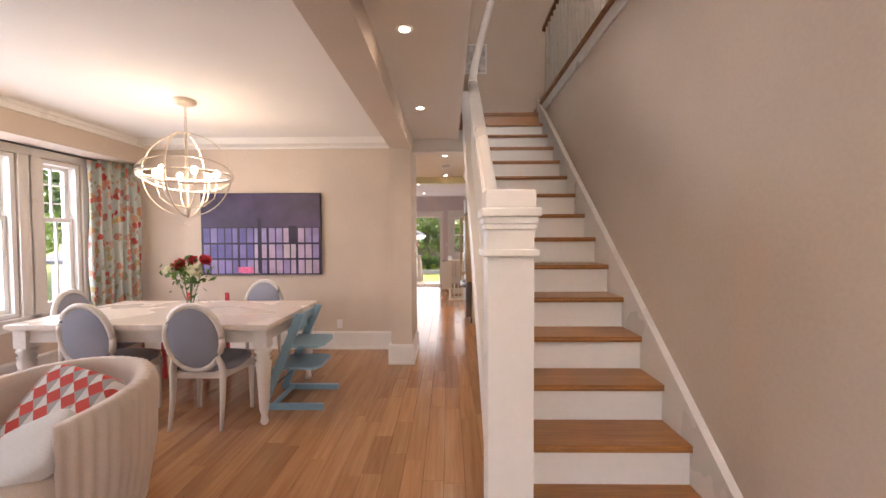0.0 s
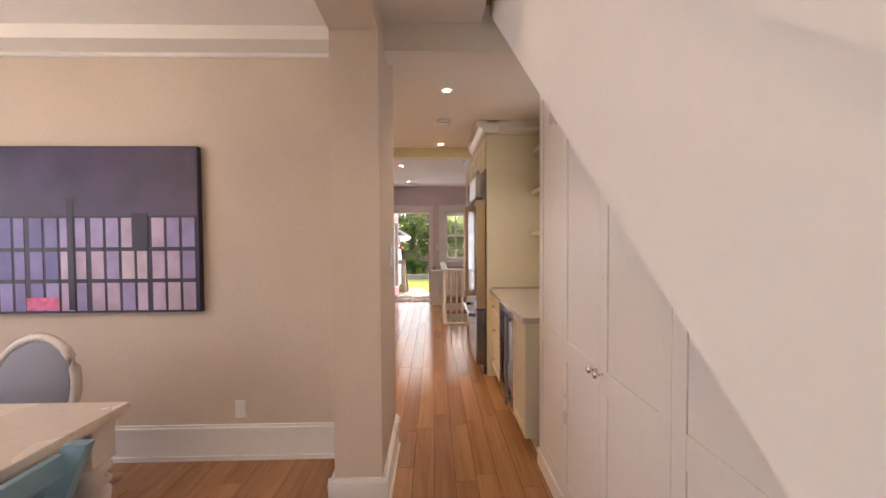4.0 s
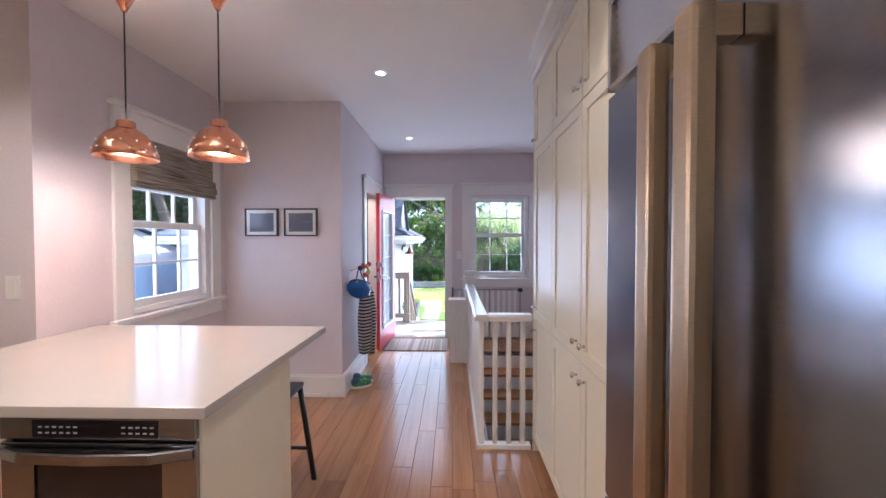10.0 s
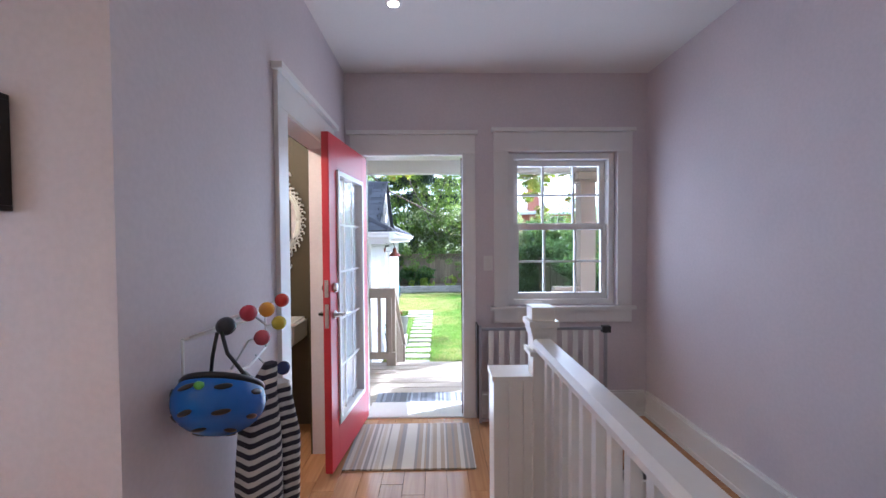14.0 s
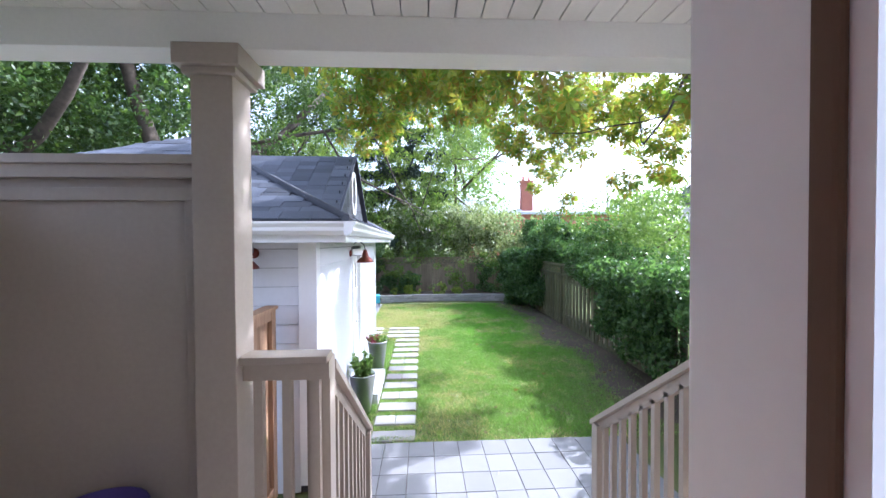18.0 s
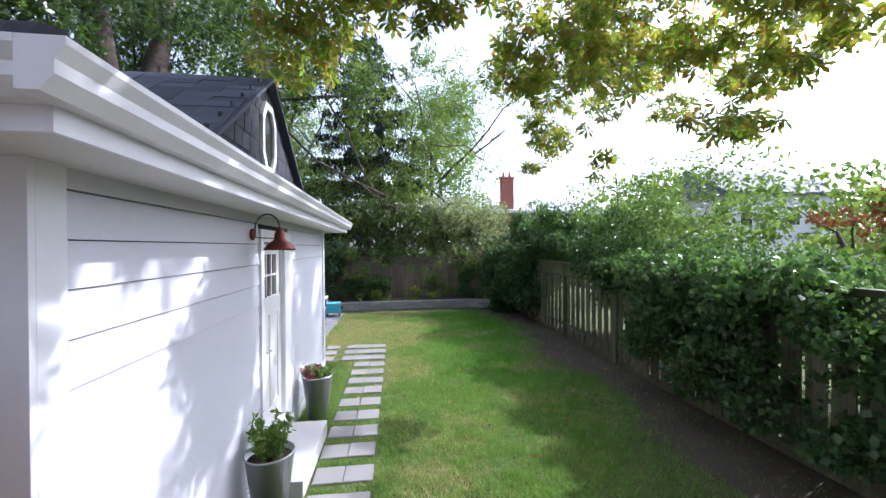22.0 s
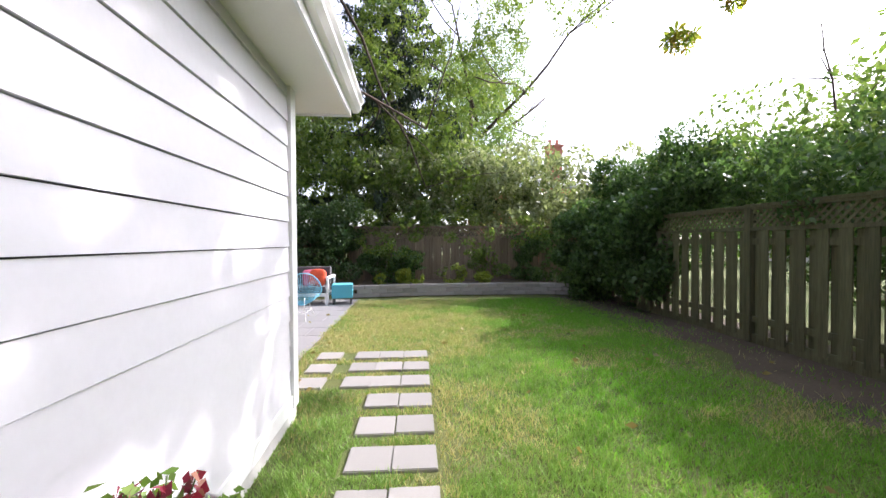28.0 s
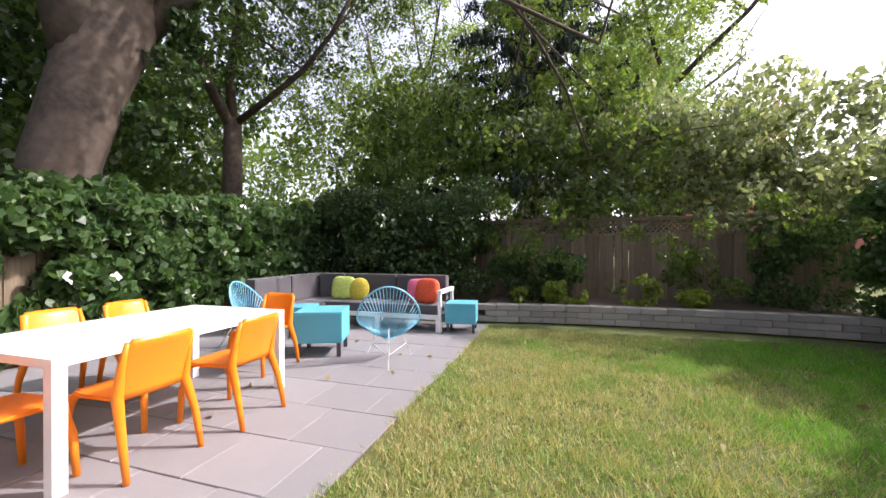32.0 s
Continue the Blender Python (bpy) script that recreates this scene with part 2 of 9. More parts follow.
def glow(name, col, strength):
    m, nd, ln, bs = _nodes(name)
    bs.inputs["Base Color"].default_value = (*col, 1)
    bs.inputs["Emission Color"].default_value = (*col, 1)
    bs.inputs["Emission Strength"].default_value = strength
    return m


M = {
    "wall_beige": paint("wall_beige", (0.62, 0.52, 0.43), 0.7),
    "wall_pink": paint("wall_pink", (0.68, 0.61, 0.625), 0.65),
    "wall_green": paint("wall_green", (0.70, 0.69, 0.48), 0.6),
    "ceiling": paint("ceiling", (0.80, 0.77, 0.73), 0.8, 0.02),
    "white": paint("white_trim", (0.80, 0.78, 0.75), 0.3, 0.02, 30, 0.03),
    "cabinet": paint("cabinet_paint", (0.77, 0.72, 0.56), 0.32, 0.02, 30, 0.03),
    "olive": paint("olive_wall", (0.085, 0.065, 0.035), 0.6),
    "oak_floor": wood("oak_floor", (0.50, 0.265, 0.122), (0.355, 0.17, 0.075), "y", 0.17, 0.42, 0.27, True, 0.2, 0.75),
    "oak_tread": wood("oak_tread", (0.46, 0.215, 0.065), (0.31, 0.13, 0.035), "x", 0.32, 1.0, 0.12),
    "subfloor": paint("subfloor", (0.12, 0.07, 0.04), 0.8),
    "counter": paint("quartz_counter", (0.48, 0.44, 0.395), 0.16, 0.02, 140, 0.0),
    "steel": metal("stainless", (0.30, 0.305, 0.33), 0.18, (1, 1, 30)),
    "steel_bright": metal("brushed_steel", (0.5, 0.48, 0.46), 0.42, (1, 1, 30)),
    "bronze": metal("warm_steel", (0.62, 0.48, 0.31), 0.36, (1, 1, 30)),
    "steel_dark": metal("dark_steel", (0.12, 0.12, 0.13), 0.35),
    "nickel": metal("nickel", (0.75, 0.72, 0.68), 0.18),
    "copper": metal("copper", (0.86, 0.42, 0.25), 0.24),
    "black": paint("black_plastic", (0.02, 0.02, 0.022), 0.35, 0.05),
    "black_glass": paint("black_glass", (0.008, 0.008, 0.012), 0.05, 0.02, 20, 0.0),
    "glass": glass("window_glass"),
    "red": paint("red_paint", (0.56, 0.035, 0.05), 0.35, 0.03),
    "mirror": metal("mirror_glass", (0.85, 0.85, 0.85), 0.02),
    "ceramic": paint("white_ceramic", (0.82, 0.80, 0.76), 0.08, 0.01, 10, 0.0),
    "lamp_on": glow("lamp_lit", (1.0, 0.86, 0.66), 5.0),
    "bulb_on": glow("bulb_lit", (1.0, 0.85, 0.62), 8.0),
    # outdoors
    "siding": paint("white_siding", (0.65, 0.645, 0.675), 0.42, 0.03, 26, 0.12),
    # near-black backing: the shade between lap boards, put into colour
    "lap_shade": paint("lap_shade_backing", (0.05, 0.05, 0.055), 0.8),
    "siding_trim": paint("siding_trim", (0.80, 0.80, 0.80), 0.4, 0.02, 30, 0.05),
    "soffit": paint("soffit_white", (0.74, 0.72, 0.66), 0.5, 0.03),
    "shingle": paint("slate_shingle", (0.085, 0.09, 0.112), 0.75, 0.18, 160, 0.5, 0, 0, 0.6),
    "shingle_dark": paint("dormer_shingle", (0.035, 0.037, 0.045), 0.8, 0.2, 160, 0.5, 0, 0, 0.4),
    "deck_paint": paint("taupe_deck_paint", (0.37, 0.31, 0.25), 0.55, 0.05, 40, 0.1),
    "cedar": wood("cedar", (0.46, 0.28, 0.16), (0.28, 0.155, 0.085), "z", 0.7, 1.0, 0.3),
    "cedar_old": wood("weathered_cedar", (0.30, 0.23, 0.15), (0.15, 0.115, 0.075), "z", 0.85, 1.0, 0.35),
    "fence_green": wood("mossy_board", (0.20, 0.19, 0.10), (0.10, 0.095, 0.05), "z", 0.85, 1.0, 0.4),
    "paver": paint("concrete_paver", (0.31, 0.295, 0.275), 0.85, 0.08, 90, 0.35, 0, 0, 0.18),
    "patio": paint("patio_paver", (0.25, 0.243, 0.245), 0.85, 0.08, 90, 0.3, 0, 0, 0.14),
    "concrete": paint("concrete", (0.50, 0.49, 0.47), 0.85, 0.1, 70, 0.4),
    "block": paint("wall_block", (0.33, 0.31, 0.29), 0.9, 0.15, 60, 0.6, 0, 0, 0.3),
    "soil": paint("soil", (0.10, 0.075, 0.05), 0.95, 0.25, 30, 0.8),
    "galv": metal("galvanised", (0.62, 0.63, 0.64), 0.36, (1, 1, 12)),
    "rust": metal("rust_lamp", (0.20, 0.062, 0.048), 0.45),
    "orange": paint("orange_plastic", (0.88, 0.24, 0.008), 0.35, 0.03, 40, 0.02),
    "teal": paint("teal_fabric", (0.10, 0.42, 0.53), 0.8, 0.06, 120, 0.2),
    "teal_cord": paint("blue_cord", (0.20, 0.55, 0.72), 0.5, 0.05),
    "white_metal": paint("white_metal", (0.82, 0.81, 0.79), 0.35, 0.02),
    "charcoal": fabric("charcoal_fabric", (0.085, 0.08, 0.085)),
    "bark": paint("bark", (0.07, 0.052, 0.037), 0.95, 0.5, 9, 1.0),
    "brick": paint("chimney_brick", (0.46, 0.17, 0.12), 0.9, 0.15, 40, 0.4, 0, 0, 0.25),
}

# ---- mesh helpers ----
def box(bm, x0, x1, y0, y1, z0, z1, bev=0.0):
    vs = [bm.verts.new((x, y, z)) for z in (z0, z1) for x, y in ((x0, y0), (x1, y0), (x1, y1), (x0, y1))]
    fs = [bm.faces.new([vs[i] for i in f]) for f in ((3, 2, 1, 0), (4, 5, 6, 7), (0, 1, 5, 4), (1, 2, 6, 5), (2, 3, 7, 6), (3, 0, 4, 7))]
    if bev:
        es = list({e for f in fs for e in f.edges})
        bmesh.ops.bevel(bm, geom=es, offset=bev, segments=2, affect="EDGES", profile=0.7)
    return bm


def boxes(rows, bev=0.0):
    bm = bmesh.new()
    for r in rows:
        box(bm, *r, bev=bev)
    return bm


def prism(bm, pts, z0, z1, axis="z"):
    """A flat outline pushed out along an axis; the outline is in the two other axes, in order."""
    def put(a, b, c):
        return {"z": (a, b, c), "y": (a, c, b), "x": (c, a, b)}[axis]
    lo, hi = [bm.verts.new(put(a, b, z0)) for a, b in pts], [bm.verts.new(put(a, b, z1)) for a, b in pts]
    bm.faces.new(lo[::-1]), bm.faces.new(hi)
    n = len(pts)
    for i in range(n):
        bm.faces.new((lo[i], lo[(i + 1) % n], hi[(i + 1) % n], hi[i]))
    bmesh.ops.recalc_face_normals(bm, faces=bm.faces)
    return bm


def lathe(bm, rows, seg=20, x=0.0, y=0.0, cap=True):
    """Rows of (radius, z), turned about the upright through x, y."""
    rings = [[bm.verts.new((x + r * math.cos(2 * math.pi * i / seg), y + r * math.sin(2 * math.pi * i / seg), z)) for i in range(seg)] for r, z in rows]
    for a, b in zip(rings, rings[1:]):
        for i in range(seg):
            bm.faces.new((a[i], a[(i + 1) % seg], b[(i + 1) % seg], b[i]))
    if cap:
        bm.faces.new(rings[0][::-1]), bm.faces.new(rings[-1])
    for f in bm.faces:
        f.smooth = True
    return bm


def tube(bm, pts, radii, seg=8):
    """A tube through points, with one radius or one for each point."""
    pts = [Vector(p) for p in pts]
    if not hasattr(radii, "__len__"):
        radii = [radii] * len(pts)
    rings = []
    for i, p in enumerate(pts):
        d = (pts[min(i + 1, len(pts) - 1)] - pts[max(i - 1, 0)]).normalized()
        a = d.cross(Vector((0, 0, 1)) if abs(d.z) < 0.9 else Vector((1, 0, 0))).normalized()
        b = d.cross(a)
        rings.append([bm.verts.new(p + radii[i] * (math.cos(2 * math.pi * k / seg) * a + math.sin(2 * math.pi * k / seg) * b)) for k in range(seg)])
    for r, s in zip(rings, rings[1:]):
        for k in range(seg):
            bm.faces.new((r[k], r[(k + 1) % seg], s[(k + 1) % seg], s[k])).smooth = True
    bm.faces.new(rings[0][::-1]), bm.faces.new(rings[-1])
    bmesh.ops.recalc_face_normals(bm, faces=bm.faces)
    return bm


def blob(bm, cx, cy, cz, rx, ry, rz, u=14, v=9, p=1.0):
    """A cushion-like rounded solid; p under 1 squares it."""
    def s(t):
        return math.copysign(abs(t) ** p, t)
    rings = []
    for j in range(1, v):
        b = math.pi * j / v - math.pi / 2
        rings.append([bm.verts.new((cx + rx * s(math.cos(b)) * s(math.cos(2 * math.pi * i / u)), cy + ry * s(math.cos(b)) * s(math.sin(2 * math.pi * i / u)), cz + rz * s(math.sin(b)))) for i in range(u)])
    lo, hi = bm.verts.new((cx, cy, cz - rz)), bm.verts.new((cx, cy, cz + rz))
    for i in range(u):
        bm.faces.new((lo, rings[0][(i + 1) % u], rings[0][i]))
        bm.faces.new((hi, rings[-1][i], rings[-1][(i + 1) % u]))
        for a, b in zip(rings, rings[1:]):
            bm.faces.new((a[i], a[(i + 1) % u], b[(i + 1) % u], b[i]))
    for f in bm.faces:
        f.smooth = True
    return bm


def mesh_of(name, bm, material):
    me = bpy.data.meshes.new(name)
    bm.to_mesh(me)
    bm.free()
    me.materials.append(material)
    return me


def part(name, bm, material, parent, label=""):
    ob = new(name, mesh_of(name, bm, material))
    ob.parent = parent
    return tagged(ob, label)


def share(name, me, parent, m=None):
    """Another object on the same mesh."""
    ob = new(name, me)
    ob.parent = parent
    if m is not None:
        ob.matrix_basis = m
    return ob


def thing(name, m, label, category, group="", kind=""):
    ob = new(name)
    ob.empty_display_size = 0.1
    ob.matrix_basis = m
    return tagged(ob, label, category, group, kind)


def solid(name, bm, material, label="", category="", kind="structure", group=""):
    return tagged(new(name, mesh_of(name, bm, material)), label, category, group, kind)


def bend(bm, m):
    bmesh.ops.transform(bm, matrix=m, verts=bm.verts)
    return bm

# ---- the house: walls, ceilings, openings ----
def pierced(a0, a1, z0, z1, ops):
    """The rectangles of a wall from a0 to a1 that stay when the openings (a, b, lo, hi) are cut out."""
    out, at = [], a0
    for a, b, lo, hi in sorted(ops):
        if a > at:
            out.append((at, a, z0, z1))
        if lo > z0:
            out.append((a, b, z0, lo))
        if hi < z1:
            out.append((a, b, hi, z1))
        at = b
    if at < a1:
        out.append((at, a1, z0, z1))
    return out


def wall_x(name, x0, x1, a0, a1, z0, z1, material, ops=(), label=""):
    return solid(name, boxes([(x0, x1, a, b, lo, hi) for a, b, lo, hi in pierced(a0, a1, z0, z1, ops)]), material, label, "wall")


def wall_y(name, y0, y1, a0, a1, z0, z1, material, ops=(), label=""):
    return solid(name, boxes([(a, b, y0, y1, lo, hi) for a, b, lo, hi in pierced(a0, a1, z0, z1, ops)]), material, label, "wall")


WEST_WIN = [(1.05, 1.82, 0.66, 2.32), (2.08, 2.82, 0.66, 2.32), (3.1, 3.84, 0.66, 2.32), (4.06, 4.52, 0.66, 2.32)]
wall_x("wall_west", -4.55, -4.35, -3.65, 5.08, 0, 2.8, M["wall_beige"], WEST_WIN, "beige painted dining room wall with windows")
wall_y("wall_south", -3.65, -3.5, -4.35, 1.1, 0, 2.8, M["wall_beige"], [(-3.4, -1.6, 0.6, 2.3), (0.0, 0.9, 0.0, 2.05)], "beige front wall")
wall_y("wall_dining_north", 4.98, 5.08, -4.35, -0.66, 0, 2.8, M["wall_beige"], (), "beige painted wall behind the dining table")
solid("wall_pier", boxes([(-0.66, -0.42, 4.38, 5.08, 0, 2.8)]), M["wall_beige"], "beige wall end between dining room and hall", "wall")
solid("beam", boxes([(-0.66, -0.42, -3.5, 4.38, 2.465, 2.8)]), M["wall_beige"], "beige ceiling beam along the hall", "beam")
wall_x("wall_stair", 1.1, 1.25, -3.5, 4.86, 0, 2.98, M["wall_beige"], (), "beige wall beside the staircase")
wall_x("wall_upper_east", 2.0, 2.1, -3.5, 6.1, 2.98, 5.4, M["white"], (), "white wall of the upper hall")
wall_y("wall_upper_north", 5.95, 6.1, -0.1, 2.0, 2.8, 5.4, M["wall_beige"], (), "beige wall of the stair landing")
wall_x("wall_upper_west", -0.1, 0.02, -3.5, 3.0, 2.8, 5.4, M["wall_beige"], (), "beige wall above the stair opening")
wall_y("wall_upper_south", -3.65, -3.5, -0.1, 2.1, 2.8, 5.4, M["wall_beige"], (), "beige upper wall")
wall_x("wall_upper_west_far", -0.1, 0.02, 4.2, 5.95, 2.8, 5.4, M["wall_beige"], (), "beige wall beside the landing")
solid("ceiling_upper", boxes([(-0.1, 2.1, -3.65, 6.1, 5.4, 5.5)]), M["ceiling"], "white upper ceiling", "ceiling")
solid("floor_upper", boxes([(1.1, 2.0, -3.5, 5.95, 2.98, 3.06), (0.02, 1.1, 4.6, 5.95, 2.72, 2.92)]), M["oak_tread"], "oak upper floor", "floor")
solid("ceiling_dining", boxes([(-4.55, -0.66, -3.65, 5.08, 2.7, 2.8)]), M["ceiling"], "white dining room ceiling", "ceiling")
solid("soffit_box", boxes([(-4.35, -3.9, -3.5, 4.98, 2.4, 2.7)]), M["wall_beige"], "beige boxed soffit above the windows", "soffit")
solid("ceiling_hall", boxes([(-0.42, 0.12, -3.65, 4.6, 2.62, 2.8)]), M["ceiling"], "white hall ceiling", "ceiling")
solid("header_hall", boxes([(-0.42, 0.55, 4.6, 4.78, 2.47, 2.72)]), M["ceiling"], "white header at the end of the hall", "header")
solid("ceiling_kitchen", boxes([(-4.55, 1.35, 4.78, 7.52, 2.62, 2.72)]), M["ceiling"], "white kitchen ceiling", "ceiling")
solid("header_kitchen", boxes([(-4.55, 1.35, 7.52, 7.68, 2.5, 2.8)]), M["wall_green"], "cream dropped header across the kitchen", "header")
solid("ceiling_back", boxes([(-4.55, 1.35, 7.68, 8.25, 2.7, 2.8), (-2.42, 1.35, 8.25, 12.1, 2.7, 2.8)]), M["ceiling"], "white ceiling of the back hall", "ceiling")
EAST_WIN = (5.0, 5.62, 1.3, 2.25)
wall_x("wall_kitchen_east", 1.2, 1.35, 4.86, 6.43, 0, 2.8, M["wall_green"], [EAST_WIN], "pale green wall behind the wet bar")
wall_x("wall_east_back", 1.2, 1.35, 6.43, 12.1, -2.6, 2.8, M["wall_pink"], (), "pale pink wall beside the basement stair")
wall_x("wall_kitchen_west", -4.55, -4.35, 5.08, 8.1, 0, 2.8, M["wall_pink"], (), "pale pink kitchen wall")
wall_y("wall_chalkboard", 8.1, 8.25, -4.35, -2.25, 0, 2.8, M["wall_pink"], (), "pale pink wall with a chalkboard")
NOOK_WIN = (8.66, 9.5, 0.94, 2.12)
wall_x("wall_nook", -2.4, -2.25, 8.25, 9.72, 0, 2.8, M["wall_pink"], [NOOK_WIN], "pale pink wall with the kitchen window")
wall_y("wall_wc_front", 9.72, 9.84, -2.4, -1.17, 0, 2.8, M["wall_pink"], (), "pale pink wall with two framed prints")
WC_DOOR = (10.67, 11.38, 0.0, 2.0)
wall_x("wall_wc_side", -1.29, -1.17, 9.84, 11.88, 0, 2.8, M["wall_pink"], [WC_DOOR], "pale pink wall with the washroom door")
wall_x("wall_wc_west", -2.4, -2.29, 9.84, 11.88, 0, 2.8, M["olive"], (), "dark olive washroom wall")
wall_y("wall_wc_back", 11.8, 11.879, -2.29, -1.29, 0, 2.8, M["olive"], (), "dark olive washroom wall behind the mirror")
wall_x("wall_wc_inner", -1.3, -1.291, 9.85, 11.8, 0, 2.7, M["olive"], [WC_DOOR], "dark olive inner face of the washroom wall")
BACK_DOOR, BACK_WIN = (-1.03, -0.26, 0.0, 2.07), (0.1, 0.956, 0.88, 2.09)
wall_y("wall_back", 11.88, 12.045, -2.6, 1.2, 0, 2.8, M["wall_pink"], [BACK_DOOR, BACK_WIN], "pale pink back wall with door and window")
wall_y("wall_back_outside", 12.047, 12.1, -2.6, 1.6, -1.4, 3.3, M["siding"], [(-1.09, -0.19, 0.0, 2.12), BACK_WIN], "white outside wall of the house")
solid("roof_slab", boxes([(-4.7, 1.5, -3.8, 8.3, 5.6, 5.7), (-2.7, 1.5, 8.3, 12.3, 5.6, 5.7)]), M["shingle_dark"], "flat dark roof of the house", "roof")
solid("wall_outside_upper", boxes([(-2.6, 1.6, 12.0, 12.06, 3.3, 5.6), (-4.6, -4.551, -3.8, 8.25, 2.8, 5.6), (-4.55, -2.6, 8.2, 8.25, 2.81, 5.6), (-2.6, -2.56, 8.25, 12.0, 2.81, 5.6)]), M["siding"], "white upper outside wall", "wall")

solid("wall_foundation", boxes([(-2.45, -2.35, 8.25, 12.06, -1.4, -0.001), (-4.55, -2.45, 8.17, 8.249, -1.4, -0.001), (-4.55, -4.47, -3.65, 8.17, -1.4, -0.001)]), M["concrete"], "grey foundation under the house walls", "wall")

# basement stair opening
solid("stairwell_lining", boxes([(0.07, 0.1, 8.9, 11.2, -2.6, -0.03), (0.1, 1.2, 11.2, 11.24, -2.6, -0.03), (0.1, 1.2, 8.8, 8.83, -2.6, -0.03), (0.07, 1.2, 8.8, 11.24, -2.7, -2.6)]), M["white"], "white lining of the basement stairwell", "wall")

# floor deck under the boards
solid("subfloor", boxes([(-4.35, 1.2, -3.5, 8.87, -0.12, -0.022), (-2.29, 0.07, 8.87, 11.88, -0.12, -0.022), (0.07, 1.2, 11.2, 11.88, -0.12, -0.022), (1.06, 1.2, 8.87, 11.2, -0.12, -0.022)]), M["subfloor"], "dark underside of the floor", "floor")


def moulding(name, rows, material, label, category="trim"):
    return solid(name, boxes(rows, 0.004), material, label, category)


def baseboard(name, runs, h=0.2):
    """Runs: ('x', x_face, side, y0, y1) or ('y', y_face, side, x0, x1); side is the way into the room."""
    bm = bmesh.new()
    for ax, f, s, a, b in runs:
        for t, lo, hi in ((0.018, 0.0, h - 0.045), (0.028, 0.0, 0.03), (0.026, h - 0.045, h - 0.015), (0.014, h - 0.015, h)):
            lo_f, hi_f = sorted((f + 0.0005 * s, f + t * s))
            if ax == "x":
                box(bm, lo_f, hi_f, a, b, lo, hi)
            else:
                box(bm, a, b, lo_f, hi_f, lo, hi)
    return solid(name, bm, M["white"], "white moulded baseboard", "baseboard")


baseboard("baseboard_dining", [("x", -4.35, 1, -3.4, 4.95), ("y", 4.98, -1, -4.32, -0.69), ("x", -0.66, -1, 4.36, 4.95), ("y", 4.38, -1, -0.69, -0.39), ("x", -0.42, 1, 4.36, 5.08)], 0.23)
baseboard("baseboard_kitchen", [("y", 8.1, -1, -3.7, -2.22), ("x", -2.25, 1, 8.1, 9.69), ("y", 9.72, -1, -2.22, -1.14), ("x", -1.17, 1, 9.69, 10.55), ("x", -1.17, 1, 11.5, 11.86)])
baseboard("baseboard_back", [("y", 11.88, -1, -0.14, 1.18), ("x", 1.2, -1, 8.9, 11.86)])


def crown(name, rows):
    return moulding(name, rows, M["white"], "white crown moulding")


crown("crown_dining", [(-3.9, -0.66, 4.93, 4.98, 2.655, 2.7), (-3.9, -0.66, 4.955, 4.98, 2.6, 2.655), (-3.9, -3.86, -3.5, 4.93, 2.66, 2.7), (-3.9, -3.875, -3.5, 4.95, 2.61, 2.66)])


def casing_y(name, y, x0, x1, z0, z1, w=0.11, sill=False, side=-1, apron=0.1):
    """Trim round an opening in a wall across y: flat sides, head with a cap."""
    t0, t1 = sorted((y + 0.001 * side, y + 0.022 * side))
    c0, c1 = sorted((y + 0.001 * side, y + 0.045 * side))
    rows = [(x0 - w, x0, t0, t1, z0, z1), (x1, x1 + w, t0, t1, z0, z1), (x0 - w, x1 + w, t0, t1, z1 + 0.001, z1 + 0.15), (x0 - w - 0.02, x1 + w + 0.02, c0, c1, z1 + 0.151, z1 + 0.18)]
    if sill:
        rows += [(x0 - w - 0.03, x1 + w + 0.03, c0, c1 - side * 0.0, z0 - 0.03, z0 - 0.001), (x0 - w, x1 + w, t0, t1, z0 - 0.03 - apron, z0 - 0.031)]
    return moulding(name, rows, M["white"], "white flat door or window casing with a capped head")


def casing_x(name, x, y0, y1, z0, z1, w=0.11, sill=False, side=1, apron=0.1):
    t0, t1 = sorted((x + 0.001 * side, x + 0.022 * side))
    c0, c1 = sorted((x + 0.001 * side, x + 0.05 * side))
    rows = [(t0, t1, y0 - w, y0, z0, z1), (t0, t1, y1, y1 + w, z0, z1), (t0, t1, y0 - w, y1 + w, z1 + 0.001, z1 + 0.15), (c0, c1, y0 - w - 0.02, y1 + w + 0.02, z1 + 0.151, z1 + 0.18)]
    if sill:
        rows += [(c0, c1, y0 - w - 0.03, y1 + w + 0.03, z0 - 0.03, z0 - 0.001), (t0, t1, y0 - w, y1 + w, z0 - 0.03 - apron, z0 - 0.031)]
    return moulding(name, rows, M["white"], "white flat door or window casing with a capped head")


casing_y("trim_back_door", 11.88, *BACK_DOOR[:2], 0.0, 2.07, 0.1)
casing_y("trim_back_window", 11.88, *BACK_WIN, 0.115, True)
casing_x("trim_wc_door", -1.17, *WC_DOOR, 0.11)
casing_x("trim_nook_window", -2.25, *NOOK_WIN, 0.12, True)
for i, w in enumerate(WEST_WIN):
    casing_x("trim_west_window_%d" % (i + 1), -4.35, *w, 0.12, True)
moulding("jamb_back_door", [(-1.05, -1.028, 11.866, 12.052, 0.0, 2.06), (-0.262, -0.235, 11.866, 12.052, 0.0, 2.06), (-1.05, -0.235, 11.866, 12.052, 2.0605, 2.08)], M["white"], "white door jamb", "jamb")
moulding("door_sill", [(-1.027, -0.263, 11.87, 12.15, -0.12, 0.012)], M["white"], "white painted door sill", "sill")
moulding("weather_strip", [(-0.270, -0.2625, 11.904, 11.924, 0.013, 2.05)], M["subfloor"], "brown weather strip in the door jamb", "trim")
